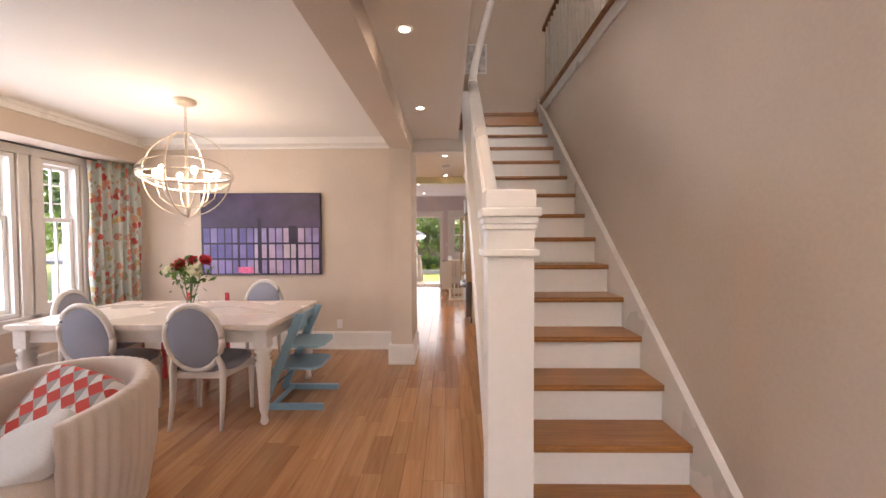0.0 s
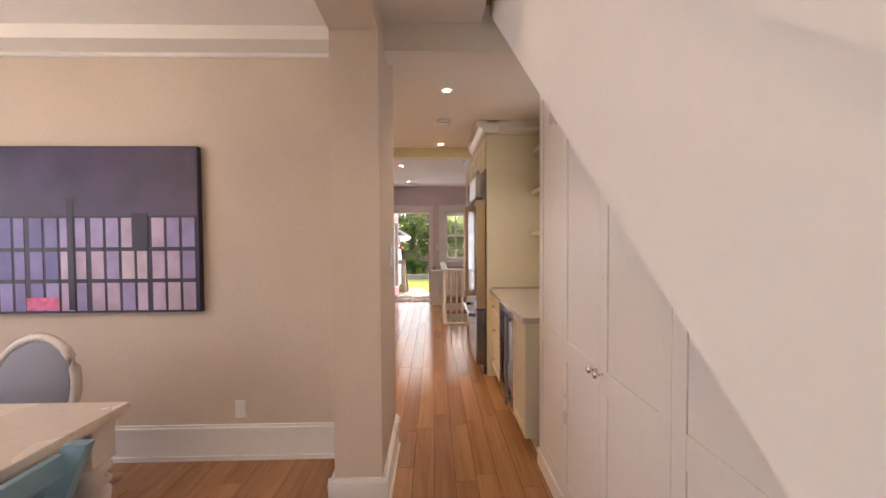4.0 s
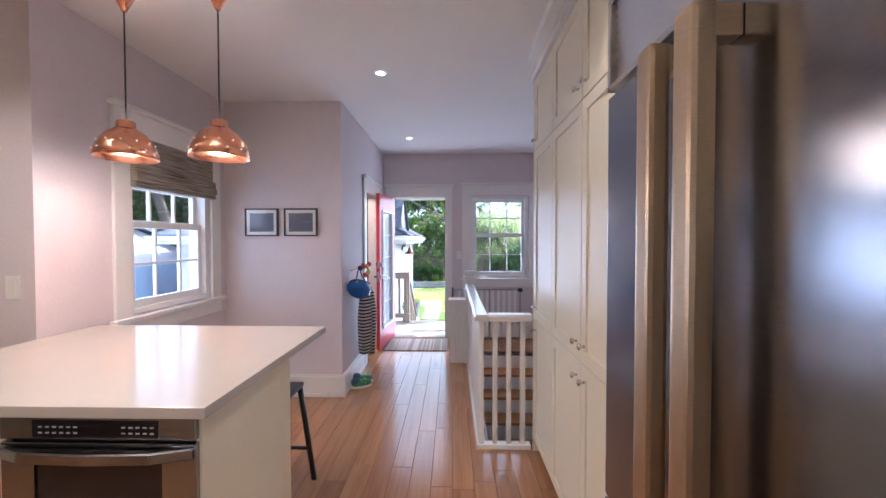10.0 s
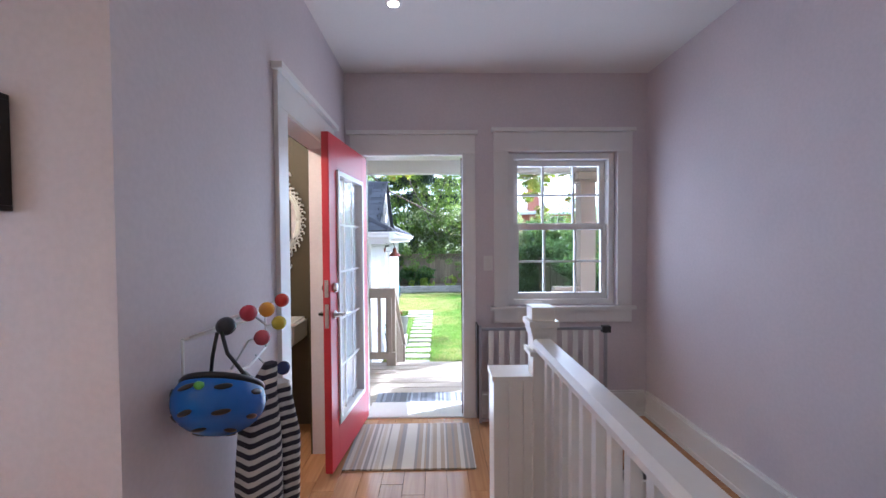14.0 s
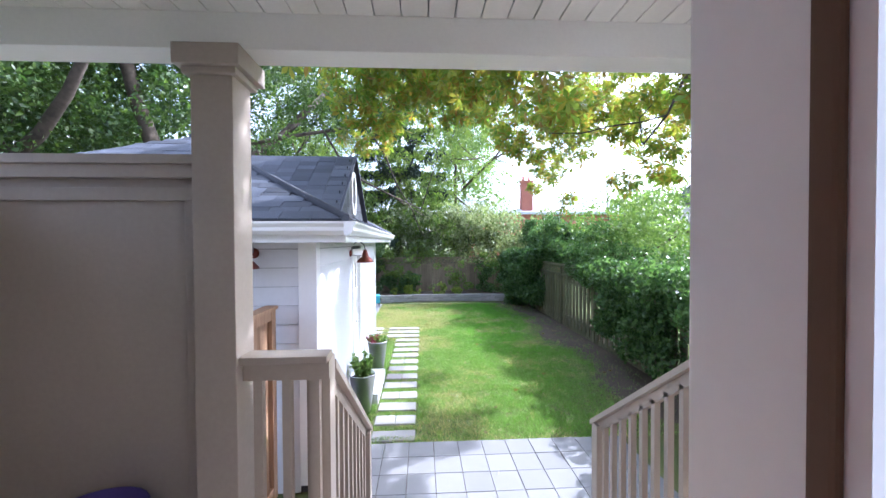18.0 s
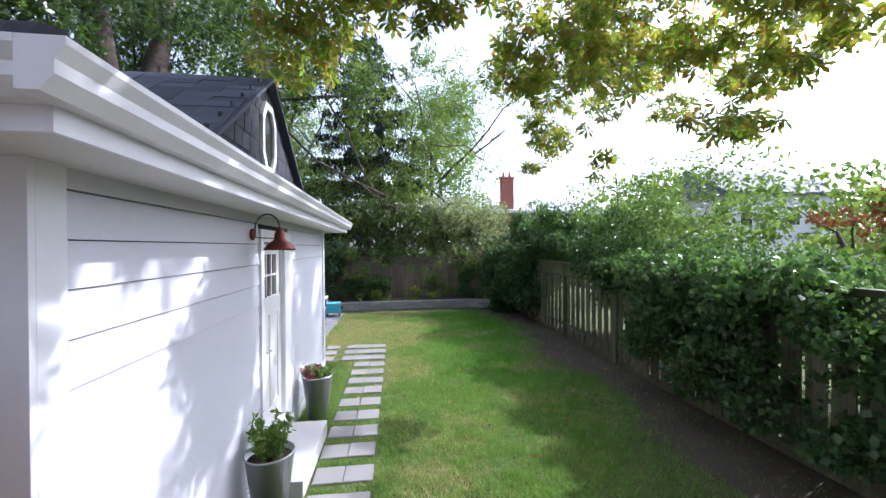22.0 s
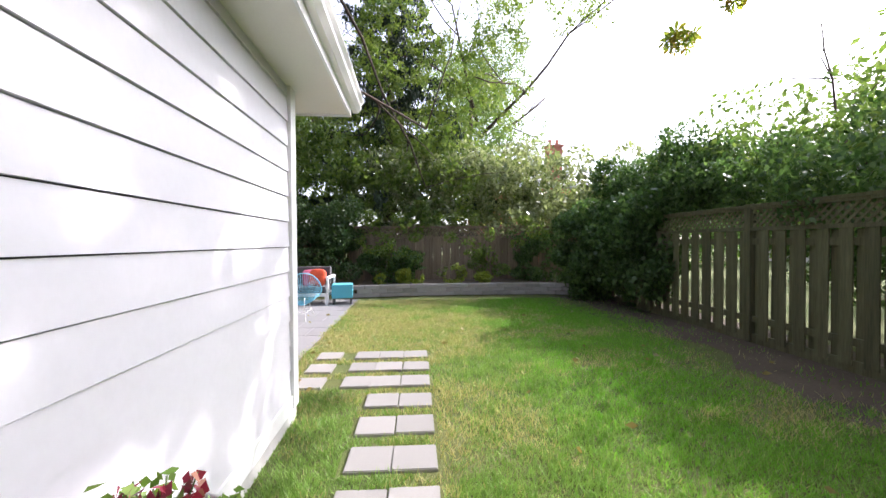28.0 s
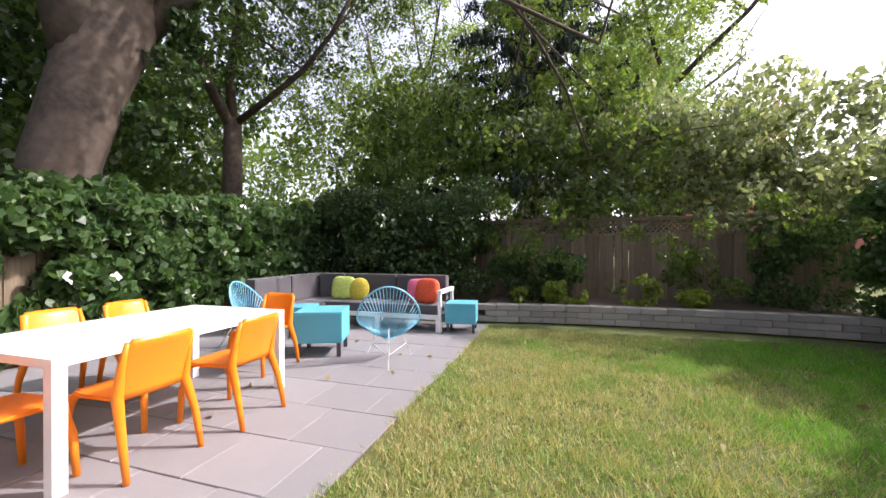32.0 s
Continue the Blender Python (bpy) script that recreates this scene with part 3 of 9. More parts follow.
moulding("trim_back_outside", [(-1.2, -1.09, 12.101, 12.13, -0.1, 2.2), (-0.19, -0.08, 12.101, 12.13, -0.1, 2.2), (-1.2, -0.08, 12.101, 12.132, 2.2, 2.3), (0.0, 0.1, 12.101, 12.13, 0.8, 2.2), (0.956, 1.06, 12.101, 12.13, 0.8, 2.2), (0.1, 0.956, 12.101, 12.13, 2.09, 2.2), (0.0, 1.06, 12.101, 12.15, 0.78, 0.88)], M["white"], "white outside casing")


def sash_window(name, m, w, h, cols, rows_top, rows_low, meet, label, depth=0.1):
    """A double-hung window in its own x (width) and z, facing +y; built round its lower corner."""
    win = thing(name, m, label, "window", "", "structure")
    part("window_frame", boxes([(0, 0.045, -depth, depth, 0, h), (w - 0.045, w, -depth, depth, 0, h), (0.045, w - 0.045, -depth, depth, h - 0.045, h), (0.045, w - 0.045, -depth, depth, 0, 0.04)], 0.003), M["white"], win)
    for k, (z0, z1, rows, y) in enumerate(((meet, h - 0.045, rows_top, 0.02), (0.04, meet + 0.04, rows_low, -0.02))):
        x0, x1 = 0.046, w - 0.046
        sash = part("sash", boxes([(x0, x0 + 0.045, y - 0.018, y + 0.018, z0, z1), (x1 - 0.045, x1, y - 0.018, y + 0.018, z0, z1), (x0 + 0.045, x1 - 0.045, y - 0.018, y + 0.018, z1 - 0.045, z1), (x0 + 0.045, x1 - 0.045, y - 0.018, y + 0.018, z0, z0 + 0.05)], 0.003), M["white"], win)
        bars = [(x0 + (x1 - x0) * i / cols - 0.008, x0 + (x1 - x0) * i / cols + 0.008, y - 0.012, y + 0.012, z0 + 0.05, z1 - 0.045) for i in range(1, cols)]
        bars += [(x0 + 0.045, x1 - 0.045, y - 0.011, y + 0.011, z0 + (z1 - z0) * i / rows - 0.008, z0 + (z1 - z0) * i / rows + 0.008) for i in range(1, rows)]
        for b in bars:
            part("glazing_bar", boxes([b]), M["white"], sash)
        pane = part("pane", boxes([(x0 + 0.04, x1 - 0.04, y - 0.003, y + 0.003, z0 + 0.04, z1 - 0.04)]), M["glass"], sash)
        pane.visible_shadow = False
    return win


sash_window("window_back", pose(BACK_WIN[0] + 0.005, 11.98, BACK_WIN[2] + 0.005), 0.846, 1.2, 3, 2, 2, 0.6, "white double-hung window with divided panes beside the back door", 0.07)
sash_window("window_nook", pose(-2.33, 8.665, 0.945, 0, 0, 90), 0.83, 1.17, 3, 2, 2, 0.58, "white double-hung kitchen window with divided panes", 0.07)
for i, w in enumerate(WEST_WIN):
    sash_window("window_west", pose(-4.45, w[0] + 0.005, w[2] + 0.005, 0, 0, 90), w[1] - w[0] - 0.01, 1.65, 2, 3, 1, 0.98, "tall white dining room window with small upper panes", 0.09)
sash_window("window_bar", pose(1.28, 5.005, 1.305, 0, 0, 90), 0.61, 0.94, 1, 1, 1, 0.46, "small white window above the wet bar", 0.06)
sash_window("window_front", pose(-3.39, -3.58, 0.61), 1.78, 1.68, 3, 2, 1, 0.9, "wide white front window", 0.06)

# floor boards: hall and rooms, those near the walk as single pieces
_rng = random.Random(5)


def floor_boards():
    fl = thing("floor", pose(0, 0, 0), "honey oak plank floor with knots and satin finish", "floor", "", "structure")
    lengths, wide = (0.45, 0.7, 1.0, 1.4), 0.127
    shared = {}
    for L in lengths:
        bm = boxes([(0.0008, wide - 0.0008, 0.0008, L - 0.0008, -0.02, 0.0)])
        bmesh.ops.bevel(bm, geom=[e for e in bm.edges if all(v.co.z > -0.001 for v in e.verts)], offset=0.0012, segments=1, affect="EDGES")
        shared[L] = mesh_of("plank", bm, M["oak_floor"])
    rest_v, rest_f, count = [], [], 0
    x = -4.35
    while x < 1.19:
        spans = [(-3.5, 8.87)] if x < 1.2 else []
        if -2.29 <= x < 0.0:
            spans = [(-3.5, 11.879)]
        elif x >= 0.0:
            spans = [(-3.5, 8.87), (11.2, 11.879)]
        for a, b in spans:
            y = a - _rng.random() * 0.8
            while y < b:
                L = _rng.choice(lengths)
                near = -1.75 < x < 0.35 and y > 0.6 and y >= a and y + L <= b
                if near and count < 300:
                    ob = share("plank", shared[L], fl, Matrix.Translation((x, y, 0)))
                    count += 1
                else:
                    y0, y1 = max(a, y) + 0.0008, min(b, y + L) - 0.0008
                    if y1 - y0 > 0.02:
                        n = len(rest_v)
                        for z in (-0.02, 0.0):
                            rest_v += [(x + 0.0008, y0, z), (min(1.2, x + wide) - 0.0008, y0, z), (min(1.2, x + wide) - 0.0008, y1, z), (x + 0.0008, y1, z)]
                        rest_f += [tuple(n + k for k in f) for f in ((4, 5, 6, 7), (0, 1, 5, 4), (1, 2, 6, 5), (2, 3, 7, 6), (3, 0, 4, 7))]
                y += L
        x += wide
    me = bpy.data.meshes.new("planks")
    me.from_pydata(rest_v, [], rest_f)
    me.materials.append(M["oak_floor"])
    ob = new("planks", me)
    ob.parent = fl
    tagged(ob, "", "", "", "stuff")
    part("ledge", boxes([(1.06, 1.172, 8.9, 11.2, -0.02, 0.0)]), M["oak_tread"], fl, "oak ledge beside the stairwell")


floor_boards()


# ---- staircase ----
def staircase():
    rise, run, y1 = 0.1815, 0.2248, 1.2
    st = thing("staircase", pose(0.3, y1, 0), "straight stair with oak treads and white risers", "staircase", "", "structure")
    bm = boxes([(0, 0.76, 0.0, run + 0.03, -0.03, 0.0)])
    bmesh.ops.bevel(bm, geom=[e for e in bm.edges if all(v.co.y < 0.001 for v in e.verts)], offset=0.012, segments=3, affect="EDGES")
    tread = mesh_of("tread", bm, M["oak_tread"])
    riser = mesh_of("riser", boxes([(0, 0.76, 0.03, 0.045, -rise, -0.03)]), M["white"])
    for n in range(1, 17):
        share("tread", tread, st, Matrix.Translation((0, run * (n - 1), rise * n)))
        share("riser", riser, st, Matrix.Translation((0, run * (n - 1), rise * n)))
    s = rise / run
    yl = run * 15 + 0.1
    # wall skirt, open-side stringer, sloped soffit
    part("skirt_board", prism(bmesh.new(), [(-0.12, -0.0), (0.0, rise + 0.12), (yl, rise + 0.12 + s * yl), (yl, s * yl - 0.1), (0.2, 0)], 0.762, 0.799, "x"), M["white"], st)
    part("stringer", prism(bmesh.new(), [(0.27, 0.0), (0.27, rise + 0.3 + 0.15 * s), (yl, rise + 0.3 - 0.12 * s + s * yl), (yl, s * (yl - 0.1)), (0.3, s * 0.2), (0.3, 0.0)], -0.13, -0.04, "x"), M["white"], st)
    part("stringer_bead", prism(bmesh.new(), [(0.27, rise + 0.26 + 0.15 * s), (0.27, rise + 0.31 + 0.15 * s), (yl, rise + 0.31 - 0.12 * s + s * yl), (yl, rise + 0.26 - 0.12 * s + s * yl)], -0.145, -0.025, "x"), M["white"], st)
    part("soffit", prism(bmesh.new(), [(0.3, 0.15), (0.3, 0.19), (yl, s * yl - 0.035), (yl, s * yl - 0.07)], -0.04, 0.8, "x"), M["white"], st)
    # hand rail
    off, ye = 0.95, 2.18
    pts = [(0.3, off + rise + s * 0.2), (ye, off + rise + s * (ye - 0.1))]
    bm = bmesh.new()
    prism(bm, [(pts[0][0], pts[0][1] - 0.05), (pts[0][0], pts[0][1] + 0.02), (pts[1][0], pts[1][1] + 0.02), (pts[1][0], pts[1][1] - 0.05)], -0.125, -0.045, "x")
    bmesh.ops.bevel(bm, geom=bm.edges, offset=0.012, segments=2, affect="EDGES")
    part("hand_rail", bm, M["white"], st)
    bm = bmesh.new()
    tube(bm, [(-0.085, pts[1][0] - 0.02, pts[1][1] - 0.02), (-0.06, pts[1][0] + 0.15, pts[1][1] + 0.18), (0.02, pts[1][0] + 0.4, pts[1][1] + 0.55), (0.12, pts[1][0] + 0.6, pts[1][1] + 0.95), (0.2, pts[1][0] + 0.75, pts[1][1] + 1.3)], 0.035, 8)
    part("upper_hand_rail", bm, M["white"], st)
    # balusters
    n = 40
    for i in range(n):
        y = 0.36 + (ye - 0.4) * i / (n - 1)
        lo, hi = rise + 0.2 + s * (y - 0.1), off + rise - 0.03 + s * (y - 0.12)
        part("baluster", boxes([(-0.098, -0.072, y - 0.013, y + 0.013, lo, hi)]), M["white"], st)
    return st


staircase()


def newel_post(name, m, w, d, h, label, band=True):
    nw = thing(name, m, label, "newel post")
    part("shaft", boxes([(-w / 2, w / 2, -d / 2, d / 2, 0, h - 0.14)], 0.004), M["white"], nw)
    for k, z0, z1 in ((0.008, 0.14, 0.12), (0.013, 0.12, 0.095), (0.022, 0.095, 0.065), (0.006, 0.065, 0.0)):
        part("cap", boxes([(-w / 2 - k, w / 2 + k, -d / 2 - k, d / 2 + k, h - z0, h - z1)], 0.006), M["white"], nw)
    if band:
        part("band", boxes([(-w / 2 - 0.018, w / 2 + 0.018, -d / 2 - 0.018, d / 2 + 0.018, h - 0.235, h - 0.21)], 0.006), M["white"], nw)
    return nw


newel_post("newel_post", pose(0.22, 1.43, 0), 0.165, 0.15, 1.625, "white square newel post at the foot of the stair")

# under-stair cupboards: face set back below the stringer, doors stepped up with the stair
def stair_cupboard():
    cb = thing("stair_cupboard", pose(0.52, 0, 0), "white panelled cupboard wall under the stair", "cupboard", "", "structure")
    s = 0.1815 / 0.2248
    def top(y):
        return min(2.44, s * (y - 1.2) - 0.05)
    part("face", prism(bmesh.new(), [(1.5, 0.0), (1.5, top(1.5)), (4.1, top(4.1)), (4.1, 2.44), (4.86, 2.44), (4.86, 0.0)], -0.0045, 0.05, "x"), M["white"], cb)
    part("end_face", boxes([(0.05, 0.6, 4.8, 4.86, 0.0, 2.7)]), M["wall_green"], cb)
    part("plinth", boxes([(-0.02, 0.0, 1.6, 4.86, 0.0, 0.1)], 0.004), M["white"], cb)
    for a, b, zt, kn in ((4.402, 4.825, 2.40, 0), (3.96, 4.4, 2.03, 1), (3.497, 3.958, 1.655, -1), (3.02, 3.495, 1.30, 0)):
        # solid dark strip in place of the shaded gap above the door
        part("gap_shade", boxes([(-0.0128, 0.0, a, b, zt + 0.0005, zt + 0.007)]), M["subfloor"], cb)
        part("door_head", prism(bmesh.new(), [(a - 0.002, zt + 0.0075), (b, zt + 0.0075), (b, top(b)), (a - 0.002, max(zt + 0.01, top(a - 0.002)))], -0.0128, -0.0047, "x"), M["white"], cb)
        d = part("door", boxes([(-0.0075, -0.0046, a, b, 0.105, zt)], 0.0005), M["white"], cb)
        w = 0.062
        for y0, y1, z0, z1 in ((a, a + w, 0.105, zt), (b - w, b, 0.105, zt)):
            part("stile", boxes([(-0.013, -0.0076, y0, y1, z0, z1)], 0.0015), M["white"], d)
        for z0, z1 in ((0.105, 0.2), (0.82, 0.92), (zt - 0.075, zt)):
            part("rail", boxes([(-0.013, -0.0076, a + w + 0.0005, b - w - 0.0005, z0, z1)], 0.003), M["white"], d)
        if kn:
            yk = a + 0.028 if kn > 0 else b - 0.028
            bm = bmesh.new()
            tube(bm, [(-0.012, yk, 0.9), (-0.036, yk, 0.9)], 0.006, 8)
            blob(bm, -0.044, yk, 0.9, 0.012, 0.016, 0.016, 12, 8)
            part("knob", bm, M["nickel"], d, "small nickel knob")


stair_cupboard()

# upper gallery rail above the stair wall
def gallery():
    g = thing("gallery_rail", pose(1.1, 0, 2.98), "white gallery balusters on an oak edge above the stair", "railing")
    part("oak_edge", boxes([(-0.03, 0.2, -1.0, 4.75, 0.0, 0.05)], 0.006), M["oak_tread"], g, "dark oak edge board")
    part("edge_trim", boxes([(-0.018, -0.001, -1.0, 4.75, -0.1, -0.001)], 0.003), M["white"], g)
    for i in range(34):
        part("baluster", boxes([(0.06, 0.09, 1.0 + 0.11 * i, 1.03 + 0.11 * i, 0.05, 0.95)]), M["white"], g)
    part("top_rail", boxes([(0.04, 0.11, 0.9, 4.75, 0.95, 1.0)], 0.01), M["oak_tread"], g)


gallery()

# ---- the yard ----
G = -1.36


def lawn_material():
    m, nd, ln, bs = _nodes("lawn_soil")
    v = _coords(nd, ln)
    a, b, c = _noise(nd, ln, v, 0.5, 4), _noise(nd, ln, v, 3.0, 4), _noise(nd, ln, v, 90, 2)
    col = _mix(nd, ln, _ramp(nd, ln, a, [(0.42, (0, 0, 0)), (0.62, (1, 1, 1))]), (0.075, 0.11, 0.02), (0.15, 0.13, 0.045))
    col = _mix(nd, ln, 0.5, col, _ramp(nd, ln, b, [(0.3, (0.05, 0.085, 0.015)), (0.7, (0.17, 0.17, 0.05))]))
    col = _mix(nd, ln, 0.35, col, _ramp(nd, ln, c, [(0.3, (0.02, 0.04, 0.01)), (0.7, (0.2, 0.24, 0.06))]))
    ln.new(col, bs.inputs["Base Color"])
    bs.inputs["Roughness"].default_value = 0.95
    _bump(nd, ln, bs, c, 0.8, 0.02)
    return m


M["lawn"] = lawn_material()
solid("ground", boxes([(-400, 400, 12.11, 600, G - 1.0, G - 0.02), (-400, -4.61, -400, 12.11, G - 1.0, G - 0.02), (1.61, 400, -400, 12.11, G - 1.0, G - 0.02), (-4.61, -2.46, 8.26, 12.11, G - 1.0, G - 0.02)]), M["lawn"], "lawn and soil of the back yard reaching to the horizon", "ground")


def quads(name, verts, material, parent=None, kind="stuff", label="", category="", smooth=False):
    """One mesh of four-cornered faces from an array of shape (n, 4, 3)."""
    n = len(verts)
    me = bpy.data.meshes.new(name)
    me.vertices.add(4 * n)
    me.vertices.foreach_set("co", np.ascontiguousarray(verts, dtype=np.float32).ravel())
    me.loops.add(4 * n)
    me.loops.foreach_set("vertex_index", np.arange(4 * n, dtype=np.int32))
    me.polygons.add(n)
    me.polygons.foreach_set("loop_start", np.arange(0, 4 * n, 4, dtype=np.int32))
    me.polygons.foreach_set("loop_total", np.full(n, 4, dtype=np.int32))
    me.update(calc_edges=True)
    me.materials.append(material)
    ob = new(name, me)
    if parent is not None:
        ob.parent = parent
    return tagged(ob, label, category, "", kind)


def leaf_quads(rng, centres, size, aspect=0.5, droop=0.0, spread=1.0, flat=0.0):
    """Rhombic leaves at the centres, turned at random; droop points the tips down, flat lays them level."""
    n = len(centres)
    d = rng.normal(size=(n, 3)) * (1, 1, spread)
    d[:, 2] -= droop
    d /= np.linalg.norm(d, axis=1, keepdims=True) + 1e-9
    u = rng.normal(size=(n, 3))
    u[:, 2] *= 1 - flat
    s = np.cross(d, u)
    s /= np.linalg.norm(s, axis=1, keepdims=True) + 1e-9
    L = size * rng.uniform(0.6, 1.3, (n, 1))
    w = L * aspect * 0.5
    base, tip = centres - d * L * 0.5, centres + d * L * 0.5
    mid = centres - d * L * 0.08
    lift = np.cross(s, d) * L * 0.08
    return np.stack([base, mid + s * w + lift, tip, mid - s * w + lift], 1)


def palm_leaves(rng, centres, size, n=6, aspect=0.36):
    """Leaves of several leaflets fanned out from one stalk, hanging a little."""
    k = len(centres)
    out = []
    ax = rng.normal(size=(k, 3)) * (1, 1, 0.35) + (0, 0, 0.9)
    ax /= np.linalg.norm(ax, axis=1, keepdims=True)
    a = np.cross(ax, rng.normal(size=(k, 3)))
    a /= np.linalg.norm(a, axis=1, keepdims=True)
    b = np.cross(ax, a)
    L = size * rng.uniform(0.65, 1.25, (k, 1))
    for i in range(n):
        t = 2 * math.pi * (i + 0.5) / (n + 1.0)
        d = a * math.cos(t) + b * math.sin(t) - ax * 0.45
        d /= np.linalg.norm(d, axis=1, keepdims=True)
        s = np.cross(d, ax)
        s /= np.linalg.norm(s, axis=1, keepdims=True)
        tip, mid = centres + d * L, centres + d * L * 0.62
        w = L * aspect * 0.5
        out.append(np.stack([centres, mid + s * w, tip, mid - s * w], 1))
    return np.concatenate(out)


def clumps(rng, blobs, n, hole=0.26, gap=0.0):
    """n points in and on a set of rounded clumps (x, y, z, rx, ry, rz), denser to the outside, with small bunches inside each."""
    blobs = np.array(blobs, float)
    weight = (blobs[:, 3] * blobs[:, 4] * blobs[:, 5]) ** 0.67
    which = rng.choice(len(blobs), n, p=weight / weight.sum())
    v = rng.normal(size=(n, 3))
    v /= np.linalg.norm(v, axis=1, keepdims=True)
    r = rng.uniform(0.35, 1.0, (n, 1)) ** 0.45
    p = blobs[which, :3] + v * r * blobs[which, 3:]
    cell = np.floor(p / 0.33)
    key = np.abs(np.sin(cell @ np.array([12.9898, 78.233, 37.719])) * 43758.5453) % 1.0
    wide = np.floor(p / 0.85 + 0.37)
    key_wide = np.abs(np.sin(wide @ np.array([39.346, 11.135, 83.155])) * 24634.6345) % 1.0
    return p[(key > hole) & (key_wide > gap)]


def branch(bm, rng, p, d, length, r, depth, tips):
    """A tapering limb that bends and forks."""
    pts, rad = [Vector(p)], [r]
    d = Vector(d).normalized()
    steps = 4
    for i in range(steps):
        d = (d + Vector(rng.normal(size=3)) * 0.16 + Vector((0, 0, 0.05))).normalized()
        pts.append(pts[-1] + d * length / steps)
        rad.append(r * (1 - 0.55 * (i + 1) / steps))
    tube(bm, pts, rad, 9 if depth > 1 else 5)
    tips.append(pts[-1])
    if depth > 0 and r < 0.4:
        for k in range(3 if depth > 1 else 2):
            i = int(rng.integers(2, steps + 1)) if r < 0.22 else steps
            nd = (d + Vector(rng.normal(size=3)) * 0.65).normalized()
            branch(bm, rng, pts[i], nd, length * rng.uniform(0.55, 0.8), rad[i] * (0.8 if r < 0.1 else 0.5), depth - 1, tips)


def tree(name, label, base, limbs, blobs, n, material, size, seed, aspect=0.5, droop=0.3, palm=False, bark="bark", depth=2, hole=0.14, gap=0.0):
    rng = np.random.default_rng(seed)
    tr = thing(name, pose(*base), label, "tree")
    bm, tips = bmesh.new(), []
    for p, d, length, r in limbs:
        branch(bm, rng, p, d, length, r, depth, tips)
    trunk = part("trunk", bm, M[bark], tr)
    pts = clumps(rng, blobs, n, hole, gap)
    q = palm_leaves(rng, pts, size) if palm else leaf_quads(rng, pts, size, aspect, droop)
    quads("crown", q, material, tr, "")
    return tr


def vnoise(x, y, scale, seed):
    """Smooth random heights between 0 and 1 on a grid of the given spacing."""
    g = np.random.default_rng(seed).random((64, 64))
    u, v = x / scale, y / scale
    i, j = np.floor(u).astype(int), np.floor(v).astype(int)
    a, b = u - i, v - j
    a, b = a * a * (3 - 2 * a), b * b * (3 - 2 * b)
    i0, i1, j0, j1 = i % 64, (i + 1) % 64, j % 64, (j + 1) % 64
    return (g[i0, j0] * (1 - a) + g[i1, j0] * a) * (1 - b) + (g[i0, j1] * (1 - a) + g[i1, j1] * a) * b


